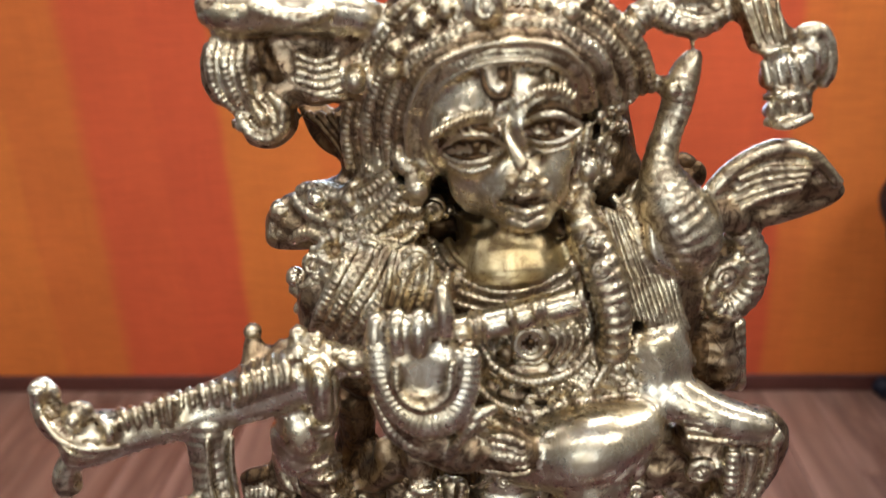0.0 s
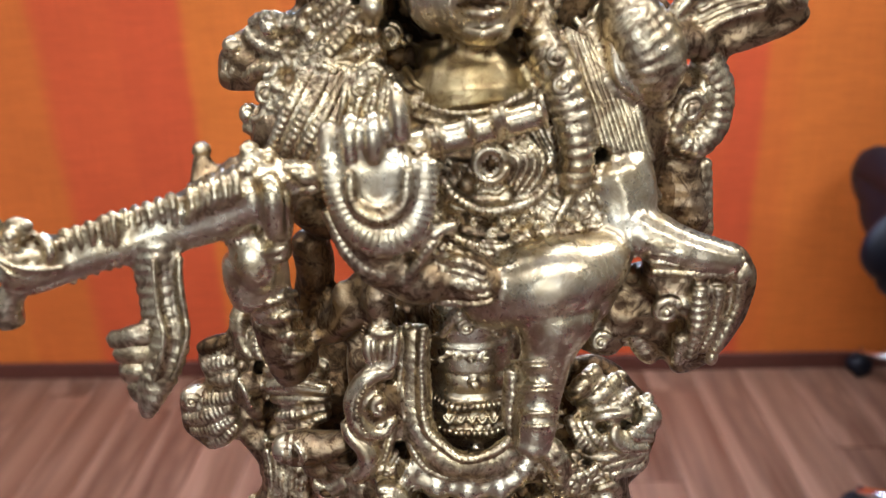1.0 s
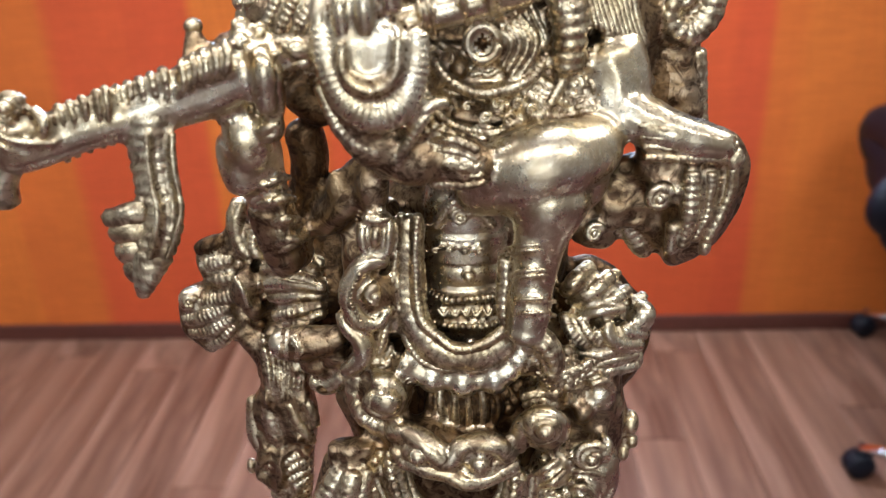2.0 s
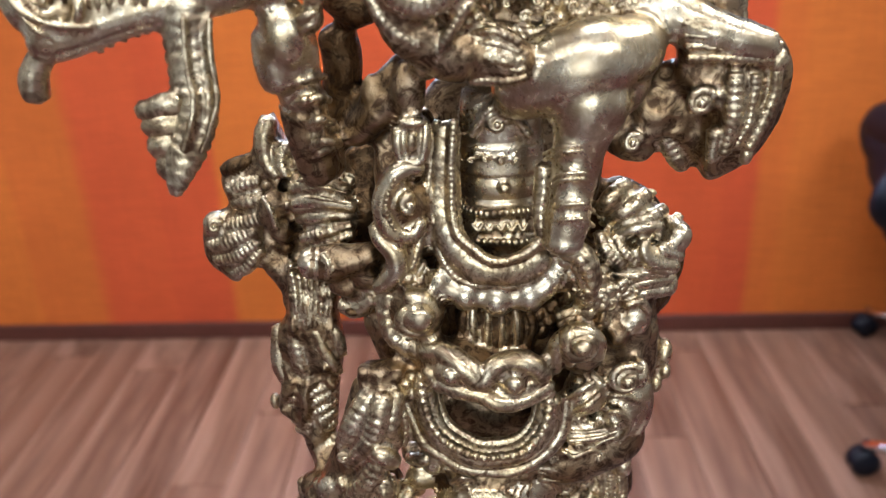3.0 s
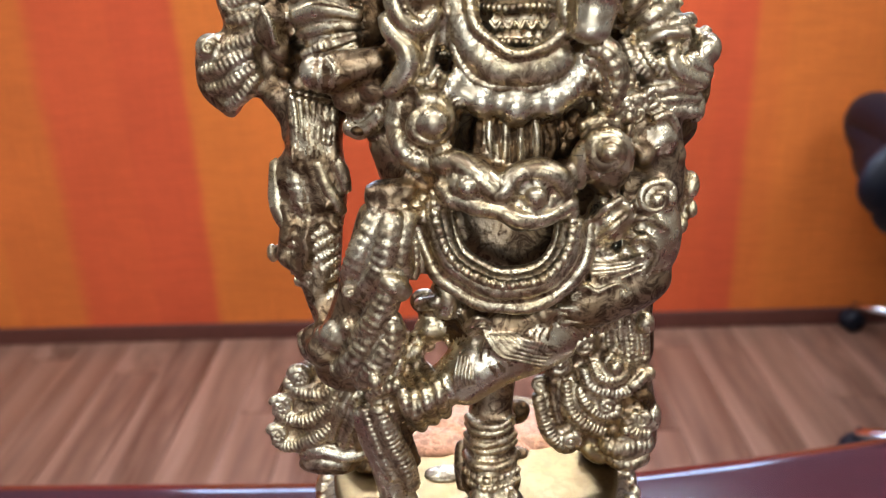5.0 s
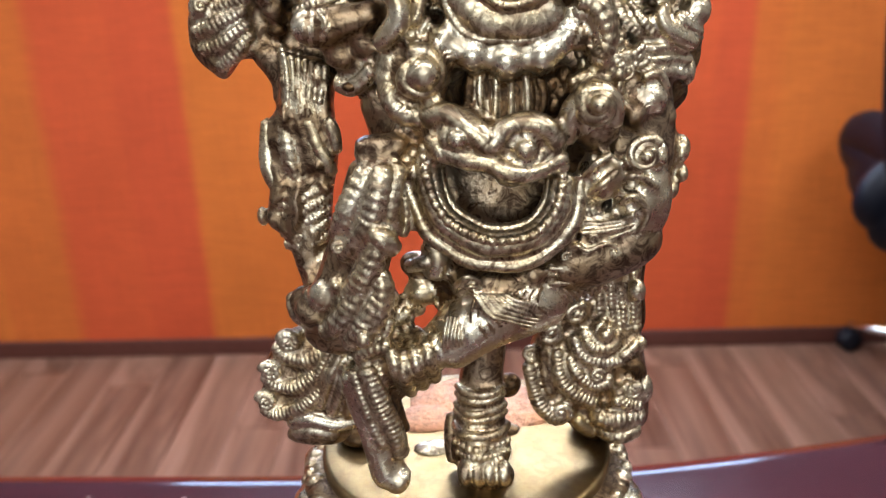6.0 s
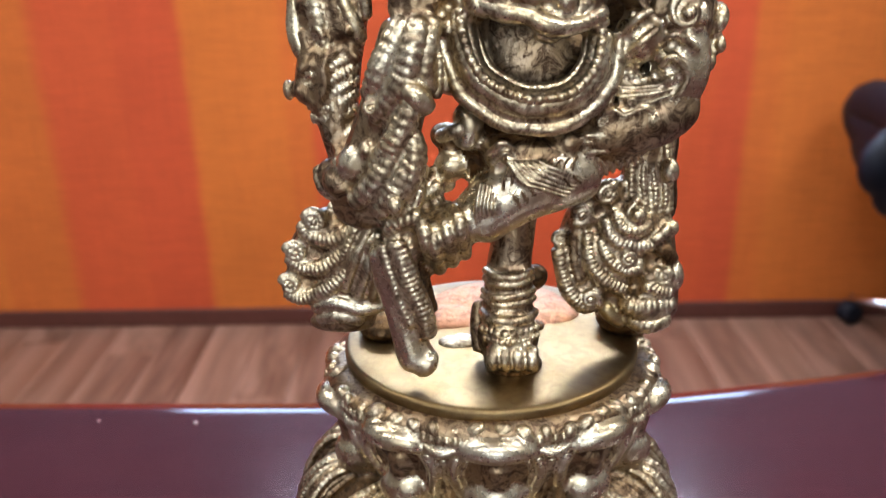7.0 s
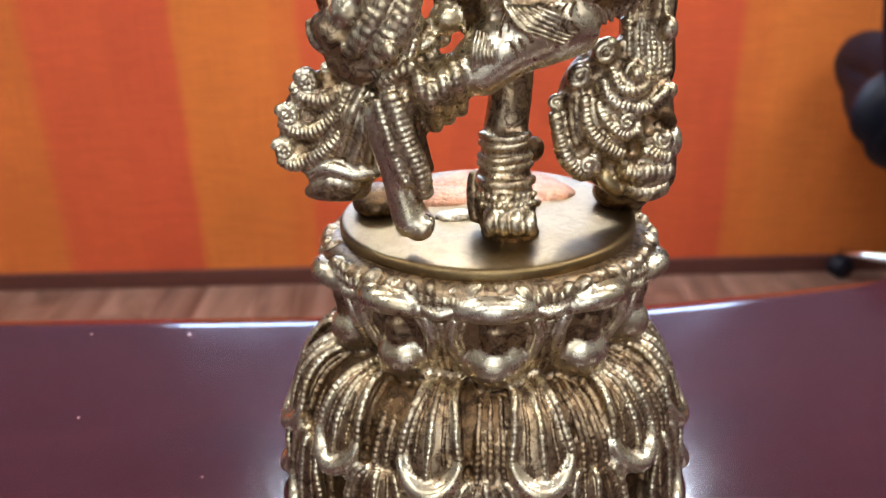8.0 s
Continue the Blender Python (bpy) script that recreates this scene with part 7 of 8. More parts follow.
S.tube([(-2.74, -0.39, 49.24, 0.23), (-2.64, -0.89, 51.06, 0.22), (-1.67, -1.49, 53.13, 0.21), (0.01, -1.94, 54.29, 0.2), (1.75, -2.09, 54.65, 0.19), (3.53, -1.89, 54.39, 0.2), (5.11, -1.29, 53.14, 0.2), (5.79, -0.59, 51.48, 0.21)], rib=0.22, amp=0.3, mat=0)
S.tube([(-3.12, -0.17, 49.15, 0.17), (-3, -0.67, 51.06, 0.16), (-1.93, -1.27, 53.29, 0.16), (-0.11, -1.72, 54.53, 0.15), (1.74, -1.87, 54.91, 0.15), (3.63, -1.67, 54.63, 0.15), (5.39, -1.07, 53.26, 0.15), (6.13, -0.37, 51.51, 0.16)], rib=0.2, amp=0.3, mat=6)
S.tube([(-3.49, 0.05, 49.05, 0.23), (-3.35, -0.45, 51.05, 0.22), (-2.19, -1.05, 53.43, 0.21), (-0.23, -1.5, 54.76, 0.2), (1.72, -1.65, 55.15, 0.2), (3.74, -1.45, 54.86, 0.2), (5.66, -0.85, 53.37, 0.21), (6.45, -0.15, 51.53, 0.22)], rib=0.24, amp=0.3, mat=0)
S.ball(1.52, -0.2, 53.51, 3.63, 2.3, 3.01, mat=2)
S.ball(1.14, -3.1, 54.71, 0.69, 0.41, 0.53, mat=1)
S.curl(1.22, -3.4, 54.7, 0.52, 0.15, turns=1.2)
S.ball(-0.68, -2.3, 54.15, 0.29, 0.2, 0.26)
S.ball(0.07, -2.3, 54.52, 0.29, 0.19, 0.26)
S.ball(2.81, -2.3, 54.59, 0.29, 0.19, 0.26)
S.ball(3.61, -2.3, 54.33, 0.29, 0.19, 0.26)
S.ball(-1.46, -2.3, 53.44, 0.3, 0.2, 0.26)
S.ball(-1.67, -2.3, 52.79, 0.3, 0.2, 0.27)
S.turned(1.55, 1.4, [(2.6, 54.51), (2.9, 56.11), (3.0, 56.81), (2.9, 57.21), (3.0, 57.71), (2.5, 58.51), (2.0, 59.21), (2.1, 59.71), (1.3, 60.71), (0.7, 61.31), (0.8, 61.81), (0.3, 62.31)], lobes=14, amp=0.06, n=84)
# ear, earring and hair beside the face
S.ball(-1.05, -1.9, 49.01, 0.47, 0.4, 0.5, mat=1)
S.ball(-1.2, -1.7, 48.22, 0.37, 0.26, 0.26)
S.ball(4.33, -1.4, 49.39, 0.39, 0.36, 0.47, mat=1)
S.tube([(-2.09, -0.9, 48.75, 0.19), (-2.38, -0.8, 49.61, 0.22), (-2.41, -0.7, 50.44, 0.22)], rib=0.24, amp=0.3)
S.tube([(-1.55, -1.2, 49.43, 0.16), (-1.79, -1.1, 50.26, 0.18), (-1.72, -1, 50.97, 0.16)], rib=0.2, amp=0.3)
S.ball(-2.91, -0.6, 52.11, 0.47, 0.36, 0.61, mat=1)
S.ball(-3.19, -0.8, 53.74, 0.7, 0.52, 0.87)
S.tube([(-1.77, -1.4, 50.08, 0.29), (-1.31, -1.7, 49.6, 0.32), (-1.08, -1.6, 49.76, 0.25)], rib=0.25)
S.strands([(-1.83, -1.2, 49.45), (-3.04, -1, 48.53), (-4.81, 0.2, 48.44)], [(-0.78, -1.6, 47.62), (-2.33, -1.2, 47.49), (-3.99, -0.4, 47.51)], 5, 0.26, rib=0.2, amp=0.25)
S.strands([(-3.57, -0.6, 47.48), (-4.69, 0, 47.15), (-5.55, 0.6, 47.9)], [(-4.04, -0.5, 46.81), (-5.38, 0.2, 46.76), (-6.03, 0.6, 47.26)], 3, 0.27, rib=0.22)
S.ball(-6.24, 0.6, 46.85, 0.69, 0.6, 0.85)
S.curl(-6.2, 0.1, 46.84, 0.52, 0.16, turns=1.3)
S.ball(-6.1, 0.2, 47.61, 0.44, 0.5, 0.36, mat=1)
S.tube([(-1.6, -1.6, 48.89, 0.22), (-2.44, -1.5, 47.99, 0.28), (-3.7, -1, 47.45, 0.31), (-4.96, -0.4, 47.65, 0.27), (-5.58, 0, 48.2, 0.23)], rib=0.24, amp=0.25)
S.tube([(-1.73, -1.8, 48.39, 0.22), (-2.64, -1.7, 47.51, 0.28), (-3.9, -1.2, 46.92, 0.29), (-5.11, -0.5, 46.98, 0.25), (-5.87, 0, 46.5, 0.22)], rib=0.24, amp=0.25)
S.tube([(-3.07, -0.6, 48.87, 0.23), (-3.84, -0.8, 48.45, 0.28), (-4.68, -0.4, 48.53, 0.31), (-5.38, 0, 48.26, 0.23)], rib=0.3, amp=0.2)
S.ball(-4.6, -0.7, 48.33, 0.38, 0.45, 0.38, mat=1)
S.ball(-3.44, -0.9, 48.38, 0.34, 0.45, 0.42)
S.slab([(-6.09, 48.07), (-4.84, 48.52), (-3.22, 48.84), (-2.07, 48.3), (-1.76, 46.82), (-3.04, 45.85), (-5.09, 45.99), (-6.73, 46.13), (-6.77, 47.12)], 0.4, 0.7, lumps=0.25)
S.ball(4.52, -0.9, 51.79, 0.21, 0.25, 0.23)
S.ball(4.93, -0.9, 51.51, 0.21, 0.25, 0.23)
S.ball(4.68, -0.9, 50.98, 0.25, 0.25, 0.27)
S.ball(5.09, -0.9, 50.6, 0.21, 0.25, 0.24)
S.ball(4.75, -0.9, 50.15, 0.25, 0.25, 0.28)
S.ball(5.17, -0.9, 49.86, 0.22, 0.25, 0.24)
S.ball(4.65, -0.9, 49.4, 0.27, 0.25, 0.3)
S.ball(5.02, -0.9, 49.1, 0.24, 0.25, 0.26)
S.ball(4.54, -0.9, 48.73, 0.26, 0.25, 0.28)
S.tube([(4.28, -1.4, 50.93, 0.16), (4.22, -1.5, 50.15, 0.18), (4.15, -1.5, 49.22, 0.18)], rib=0.24, amp=0.3)
# shoulder and sleeve with ribbed cords
S.slab([(-5.14, 45.91), (-4.2, 46.44), (-2.97, 47.05), (-0.87, 46.7), (-0.17, 44.77), (-0.46, 42.04), (-2.54, 41.69), (-4.98, 42.41), (-5.57, 43.7), (-5.53, 45.05)], -0.9, 1.4, lumps=0.25)
S.tube([(-3.01, -1.8, 47.32, 0.15), (-3.67, -2.3, 46.33, 0.24), (-4.4, -2.4, 45.03, 0.25), (-4.87, -2.2, 43.96, 0.17)], rib=0.22, amp=0.25)
S.tube([(-2.52, -1.92, 47.18, 0.15), (-3.16, -2.42, 46.13, 0.24), (-3.93, -2.52, 44.9, 0.24), (-4.51, -2.3, 43.86, 0.17)], rib=0.22, amp=0.25)
S.tube([(-2.03, -2.04, 47.04, 0.15), (-2.66, -2.54, 45.94, 0.24), (-3.47, -2.64, 44.77, 0.24), (-4.15, -2.4, 43.76, 0.17)], rib=0.22, amp=0.25)
S.tube([(-1.54, -2.16, 46.91, 0.15), (-2.15, -2.66, 45.75, 0.24), (-3, -2.76, 44.64, 0.24), (-3.79, -2.5, 43.66, 0.17)], rib=0.22, amp=0.25)
S.tube([(-1.06, -2.28, 46.77, 0.15), (-1.65, -2.78, 45.56, 0.24), (-2.55, -2.88, 44.51, 0.24), (-3.44, -2.6, 43.56, 0.17)], rib=0.22, amp=0.25)
S.tube([(-0.58, -2.4, 46.64, 0.15), (-1.15, -2.9, 45.37, 0.24), (-2.09, -3, 44.38, 0.24), (-3.08, -2.7, 43.46, 0.17)], rib=0.22, amp=0.25)
S.tube([(-0.1, -2.52, 46.51, 0.15), (-0.66, -3.02, 45.18, 0.24), (-1.64, -3.12, 44.26, 0.24), (-2.73, -2.8, 43.37, 0.17)], rib=0.22, amp=0.25)
S.tube([(-1.77, -2.9, 47.37, 0.11), (-1.97, -3.2, 46.53, 0.14), (-2.28, -3.3, 45.48, 0.13)], rib=0.2, amp=0.25)
S.tube([(-1.38, -2.9, 47.25, 0.11), (-1.54, -3.2, 46.37, 0.14), (-1.85, -3.3, 45.35, 0.13)], rib=0.2, amp=0.25)
S.tube([(-0.99, -2.9, 47.13, 0.11), (-1.12, -3.2, 46.2, 0.14), (-1.42, -3.3, 45.23, 0.13)], rib=0.2, amp=0.25)
S.tube([(-0.6, -2.9, 47, 0.11), (-0.7, -3.2, 46.04, 0.14), (-0.99, -3.3, 45.1, 0.13)], rib=0.2, amp=0.25)
S.curl(-1.15, -3, 47.02, 0.61, 0.14, turns=1.4, rib=0.2)
S.curl(-1.51, -3.2, 46.72, 0.36, 0.12, turns=1.2)
S.ball(-5.59, -1, 45.53, 0.35, 0.4, 0.37, mat=1)
S.tube([(-5.82, -0.9, 45.16, 0.24), (-5.12, -1.4, 45.07, 0.25), (-4.36, -1.6, 45.42, 0.21)], rib=0.25)
S.tube([(-5.63, -1, 44.32, 0.26), (-4.83, -1.6, 44.62, 0.27), (-3.96, -1.8, 45.15, 0.21)], rib=0.25)
S.tube([(-5.47, -1, 43.52, 0.28), (-4.57, -1.7, 44.01, 0.27), (-3.78, -2, 44.6, 0.21)], rib=0.25)
S.curl(-4.49, -1.9, 44.45, 0.35, 0.12, turns=1.2)
S.ball(-4.95, -1.6, 43.4, 0.32, 0.4, 0.28)
# hair, garland and shoulder on the proper left
S.ball(6.41, 0, 44.28, 2.21, 1.81, 3.82)
S.ball(5.34, 0.6, 48.12, 1.17, 0.78, 1.75, mat=2)
S.tube([(4.3, -1.2, 48.7, 0.4), (4.05, -1.7, 48.1, 0.47), (4.31, -2.2, 47.4, 0.58), (4.73, -2.6, 46.58, 0.61), (5.02, -2.8, 45.48, 0.58), (5.2, -2.9, 44.3, 0.55), (5.11, -2.8, 43.18, 0.45)], rib=0.36, amp=0.3)
S.curl(4.46, -3.2, 47.53, 0.42, 0.12, turns=1.2, start=90)
S.curl(4.66, -3.2, 46.67, 0.42, 0.12, turns=1.2, start=90)
S.curl(5.06, -3.2, 45.38, 0.43, 0.13, turns=1.2, start=90)
S.curl(5.2, -3.2, 44.26, 0.44, 0.13, turns=1.2, start=90)
S.strands([(4.88, -1.6, 48.12), (5.43, -2.1, 46.35), (6.1, -2.5, 44.49)], [(6.16, -1.1, 47.51), (7.1, -1.6, 45.69), (7.74, -1.9, 43.72)], 10, 0.13)
S.strands([(5.15, -1.8, 47.61), (5.79, -2.3, 45.83)], [(6.44, -1.3, 46.79), (7.19, -1.8, 45.16)], 6, 0.07)
S.strands([(5.17, -2.4, 42.94), (6.17, -2.4, 41.82), (7.36, -2.4, 41.13)], [(6.24, -2.2, 44.54), (7.26, -2, 43.57), (8.06, -1.8, 42.34)], 4, 0.27)
S.tube([(6.19, -1.5, 44.17, 1.34), (6.81, -1.7, 42.73, 1.28), (6.65, -2, 41.33, 1.18)], mat=1)
# upper arm and winged sleeve
S.tube([(6.3, -1.8, 42.07, 1.18), (7.35, -2.4, 41.62, 0.94), (8.6, -2.8, 41.13, 0.78), (9.71, -2.9, 40.83, 0.67), (10.68, -2.8, 40.57, 0.52)], rib=0.8, amp=0.08, mat=1)
S.slab([(7.37, 41.59), (9.07, 41.32), (10.68, 41.04), (11.43, 40.08), (11.28, 38.74), (10.49, 36.81), (9.26, 35.94), (8.63, 36.41), (8.62, 38.17), (7.68, 39.26)], -2.3, 0.55, lumps=0.2)
S.strands([(7.4, -3.2, 41.58), (8.85, -3.3, 41.28), (10.59, -3, 40.94)], [(7.67, -3.1, 40.37), (8.91, -3.3, 40.41), (11.06, -2.9, 40.2)], 4, 0.16, rib=0.2)
S.tube([(9.33, -3.1, 39.93, 0.28), (9.3, -3.2, 38.54, 0.31), (9.21, -3.1, 37.01, 0.27)], rib=0.26, amp=0.25)
S.tube([(9.95, -3, 39.87, 0.23), (9.98, -3, 38.44, 0.23), (9.6, -3, 37.17, 0.2)], rib=0.22)
S.tube([(10.7, -2.9, 40.01, 0.23), (10.63, -2.9, 38.79, 0.23), (10.02, -2.9, 37.11, 0.24)], rib=0.3)
S.curl(8.33, -3, 38.9, 0.69, 0.23, turns=1.4)
S.ball(10.68, -2.9, 40.21, 0.34, 0.34, 0.45)
S.ball(10.06, -2.8, 36.95, 0.24, 0.24, 0.36, mat=1)
S.tube([(8.84, -3.1, 38.09, 0.31), (8.86, -3, 36.75, 0.24)])
S.slab([(6.97, 39.97), (9.27, 40.42), (11.37, 40.12), (11.67, 39.11), (11.31, 37.61), (10.48, 36.33), (9.16, 35.67), (8.59, 36.37), (7.58, 37.37), (6.67, 37.17), (6.05, 37.74), (6.31, 38.94)], -1.7, 0.7, mat=6, lumps=0.2)
# long-necked bird on the shoulder
S.tube([(7.71, -0.6, 52.85, 0.16), (7.46, -0.6, 52.51, 0.38), (7.24, -0.6, 51.85, 0.53), (7.12, -0.6, 51.13, 0.5), (6.85, -0.8, 50.28, 0.48), (6.67, -1, 49.31, 0.62), (6.91, -1.2, 48.32, 1.02), (7.54, -1.2, 47.13, 1.22), (7.7, -1, 46.03, 0.87), (7.37, -0.8, 45.41, 0.38)], rib=0.34, amp=0.08)
S.ball(6.88, -1.2, 51.81, 0.22, 0.14, 0.22, mat=1)
S.tube([(6.33, -1.6, 47.9, 0.18), (6.53, -1.9, 46.64, 0.22), (7.37, -1.6, 45.85, 0.26)], mat=1)
S.slab([(8.22, 47.88), (9.03, 49.02), (10.19, 49.95), (11.29, 49.74), (12.29, 48.88), (12.87, 48.09), (12.13, 47.41), (10.36, 46.89), (9.23, 46.99), (8.68, 47.26)], -0.3, 0.4, lumps=0.12)
S.tube([(8.29, -0.7, 48.12, 0.3), (9.08, -0.8, 49.14, 0.29), (10.24, -0.8, 49.76, 0.29), (11.32, -0.8, 49.59, 0.25), (12.57, -0.7, 48.39, 0.18)])
S.strands([(9.03, -0.85, 47.57), (10.03, -0.95, 48.18), (11.24, -0.9, 48.52)], [(9.1, -0.85, 48.74), (10.1, -0.95, 49.13), (11.52, -0.9, 49.09)], 4, 0.13, rib=0.3)
S.tube([(7.98, -0.8, 47.17, 0.67), (8.89, -0.7, 47.51, 0.63), (9.73, -0.5, 47.02, 0.49)])
S.tube([(9.39, -0.4, 46.98, 0.53), (10.09, -0.3, 45.89, 0.54), (10.07, -0.3, 44.61, 0.55), (9.4, -0.4, 43.89, 0.55), (8.72, -0.6, 44.44, 0.43), (8.89, -0.8, 45.29, 0.35)], rib=0.35, amp=0.15)
S.curl(9.14, -0.7, 45.24, 0.77, 0.25, turns=1.3)
S.ball(8.78, 0, 45.35, 0.79, 0.59, 1.18, mat=2)
S.tube([(8.83, 0, 43.69, 0.72), (9.34, 0, 42.42, 0.74), (9.57, -0.2, 40.39, 0.79)], rib=0.6, mat=0)
S.tube([(9.85, 0, 43.34, 0.36), (10.12, -0.1, 40.32, 0.42)], rib=0.4)
S.tube([(8.3, 0.3, 45, 0.8), (8.61, 0.3, 42.26, 0.95), (8.53, 0.2, 40.38, 1.06)], mat=2)
S.ball(7.89, 2, 48.43, 0.68, 0.32, 0.4, mat=2)
S.ball(8.42, 2, 48, 0.53, 0.32, 0.61, mat=2)
S.tube([(5.85, 1.6, 48.39, 0.6), (7.07, 1.6, 47.74, 0.68), (8.43, 1.4, 47.57, 0.6)], mat=2)
# branch with hanging tassel above the shoulder
S.tube([(-7.6, -1, 54.84, 0.62), (-6.53, -1.2, 54.51, 0.72), (-5.28, -1.3, 54.55, 0.72), (-4.08, -1.3, 54.48, 0.68), (-2.94, -1, 54.31, 0.65), (-1.97, -0.6, 54.02, 0.59)], rib=0.8, amp=0.1, mat=1)
S.ball(-7.02, -1.2, 54.76, 0.69, 0.51, 0.58)
S.tube([(-5.66, -2.3, 54.86, 0.23), (-4.33, -2.5, 54.44, 0.26), (-3.22, -2.2, 54.61, 0.23)], rib=0.25)
S.slab([(-7.74, 53.6), (-6.09, 53.97), (-4.68, 53.72), (-2.75, 53.14), (-2.58, 51.88), (-3.61, 51.58), (-4.92, 51.46), (-5.05, 50.63), (-5.8, 50.03), (-6.74, 50.17), (-7.1, 51.25), (-7.91, 51.8), (-8, 52.9)], -0.5, 0.7, lumps=0.3)
S.tube([(-7.13, -1.1, 53.79, 0.16), (-7.35, -1.4, 53.08, 0.19), (-7.27, -1.4, 52.2, 0.19), (-6.77, -1.2, 51.49, 0.16)], rib=0.2, amp=0.28)
S.tube([(-6.7, -1.1, 53.77, 0.16), (-6.89, -1.4, 53.07, 0.19), (-6.79, -1.4, 52.26, 0.19), (-6.42, -1.2, 51.37, 0.16)], rib=0.2, amp=0.28)
S.tube([(-6.28, -1.1, 53.76, 0.16), (-6.43, -1.4, 53.06, 0.19), (-6.31, -1.4, 52.32, 0.19), (-6.07, -1.2, 51.26, 0.16)], rib=0.2, amp=0.28)
S.tube([(-6.68, -1.2, 51.51, 0.2), (-6.43, -1.4, 50.95, 0.25), (-5.91, -1.4, 50.64, 0.27), (-5.36, -1.4, 50.96, 0.27), (-5.29, -1.4, 51.61, 0.23), (-5.69, -1.2, 52.12, 0.18)], rib=0.3, amp=0.16)
S.tube([(-6.16, -1.4, 51.82, 0.16), (-5.91, -1.6, 51.41, 0.2), (-5.74, -1.5, 51.07, 0.16)], rib=0.25, amp=0.2)
S.ball(-6.62, -1.3, 51.04, 0.27, 0.3, 0.23, mat=1)
S.tube([(-5.91, -1, 53.66, 0.25), (-5.58, -1.2, 53, 0.28), (-5.25, -1.1, 52.26, 0.25)], mat=2)
S.strands([(-4.75, -1.2, 53.23), (-4.05, -1.3, 52.97), (-3.35, -1.2, 53.11)], [(-4.87, -1.2, 52.19), (-4.06, -1.3, 52.01), (-3.26, -1.2, 52.14)], 5, 0.14, rib=0.2, amp=0.25)
S.ball(-2.88, -1.2, 52.4, 0.39, 0.45, 0.46, mat=1)
S.ball(-4.28, -0.6, 52.13, 1.09, 0.8, 0.72)
S.tube([(-4.5, -1, 51.82, 0.13), (-3.8, -1.3, 51.91, 0.14), (-3.23, -1, 51.79, 0.13)], mat=1)
S.slab([(-5.42, 51.3), (-4.08, 51.07), (-3.02, 49.65), (-2.98, 48.83), (-3.67, 48.95), (-4.79, 49.79)], 0.8, 0.35, mat=2)
S.strands([(-4.95, 0.3, 51.02), (-4.23, 0.2, 50.35), (-3.57, 0.3, 49.21)], [(-3.78, 0.2, 51.01), (-3.45, 0.1, 50.26), (-2.97, 0.2, 49.23)], 4, 0.15, mat=2, rib=0.3)
# loops and hanging bells on the other side
S.tube([(4.99, -0.2, 52.18, 0.43), (5.38, -0.2, 53.22, 0.46), (6.2, -0.2, 54.05, 0.45), (7.08, -0.2, 53.69, 0.42), (7.75, -0.3, 53.55, 0.35), (8.34, -0.2, 53.9, 0.31), (7.97, -0.2, 54.25, 0.24)], rib=0.3, amp=0.2)
S.tube([(6.55, -0.1, 54.2, 0.35), (7.21, -0.1, 54.51, 0.31), (8.06, -0.1, 54.48, 0.31), (8.92, 0, 54.61, 0.41)], rib=0.3)
S.tube([(5.02, -0.2, 51.45, 0.36), (5.54, 0, 52.3, 0.36), (6.13, 0.4, 52.48, 0.29)], rib=0.25)
S.ball(7.85, 0.2, 53.78, 0.7, 0.35, 0.46, mat=2)
S.tube([(9, -0.6, 54.65, 0.57), (9.42, -0.6, 53.82, 0.63), (9.79, -0.6, 53.06, 0.67), (9.96, -0.6, 52.71, 0.59)], sides=20)
S.tube([(9.17, -0.9, 53.01, 0.1), (9.5, -1.5, 52.93, 0.12), (10.34, -0.9, 52.97, 0.1)], mat=1)
S.strands([(8.65, -1.2, 54.41), (9.27, -1.4, 53.04)], [(9.7, -1.1, 54.36), (10.02, -1.3, 53.17)], 4, 0.07)
S.tube([(9.99, -0.6, 52.71, 0.69), (10.29, -0.6, 52.1, 0.8), (10.47, -0.6, 51.57, 0.77)], sides=20)
S.strands([(9.46, -1.3, 52.68), (9.69, -1.4, 51.85)], [(10.52, -1.2, 52.72), (10.91, -1.2, 51.86)], 4, 0.15, mat=1)
S.tube([(10.36, -0.6, 51.48, 0.74), (10.54, -0.6, 51.03, 0.81), (10.66, -0.6, 50.57, 0.75)], sides=20)
S.tube([(9.65, -1, 51.47, 0.1), (10.12, -1.6, 51.59, 0.12), (11.01, -1, 51.61, 0.1)], mat=1)
S.tube([(9.76, -1, 50.7, 0.14), (10.31, -1.6, 50.72, 0.15), (11.18, -1, 50.85, 0.14)], mat=1)
S.strands([(9.74, -1.4, 51.42), (9.86, -1.4, 50.89)], [(10.73, -1.3, 51.46), (10.88, -1.3, 50.98)], 4, 0.12)
S.ball(11.1, -0.4, 52.47, 0.63, 0.5, 0.8)
S.tube([(10.45, -0.7, 53.27, 0.2), (10.94, -0.9, 53.45, 0.24), (11.46, -0.8, 53.04, 0.22), (11.6, -0.8, 52.27, 0.21), (11.42, -0.7, 51.65, 0.19)], rib=0.5, amp=0.1)
S.tube([(10.64, -1, 52.93, 0.15), (11.03, -1.1, 52.85, 0.17), (11.15, -1, 52.24, 0.15)], mat=1)
# back plate that ties the parts together, dark to stand for shade behind them
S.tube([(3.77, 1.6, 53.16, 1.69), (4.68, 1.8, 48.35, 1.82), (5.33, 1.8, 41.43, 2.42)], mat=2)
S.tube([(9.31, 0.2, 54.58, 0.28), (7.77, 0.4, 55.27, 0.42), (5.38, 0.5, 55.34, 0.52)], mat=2)
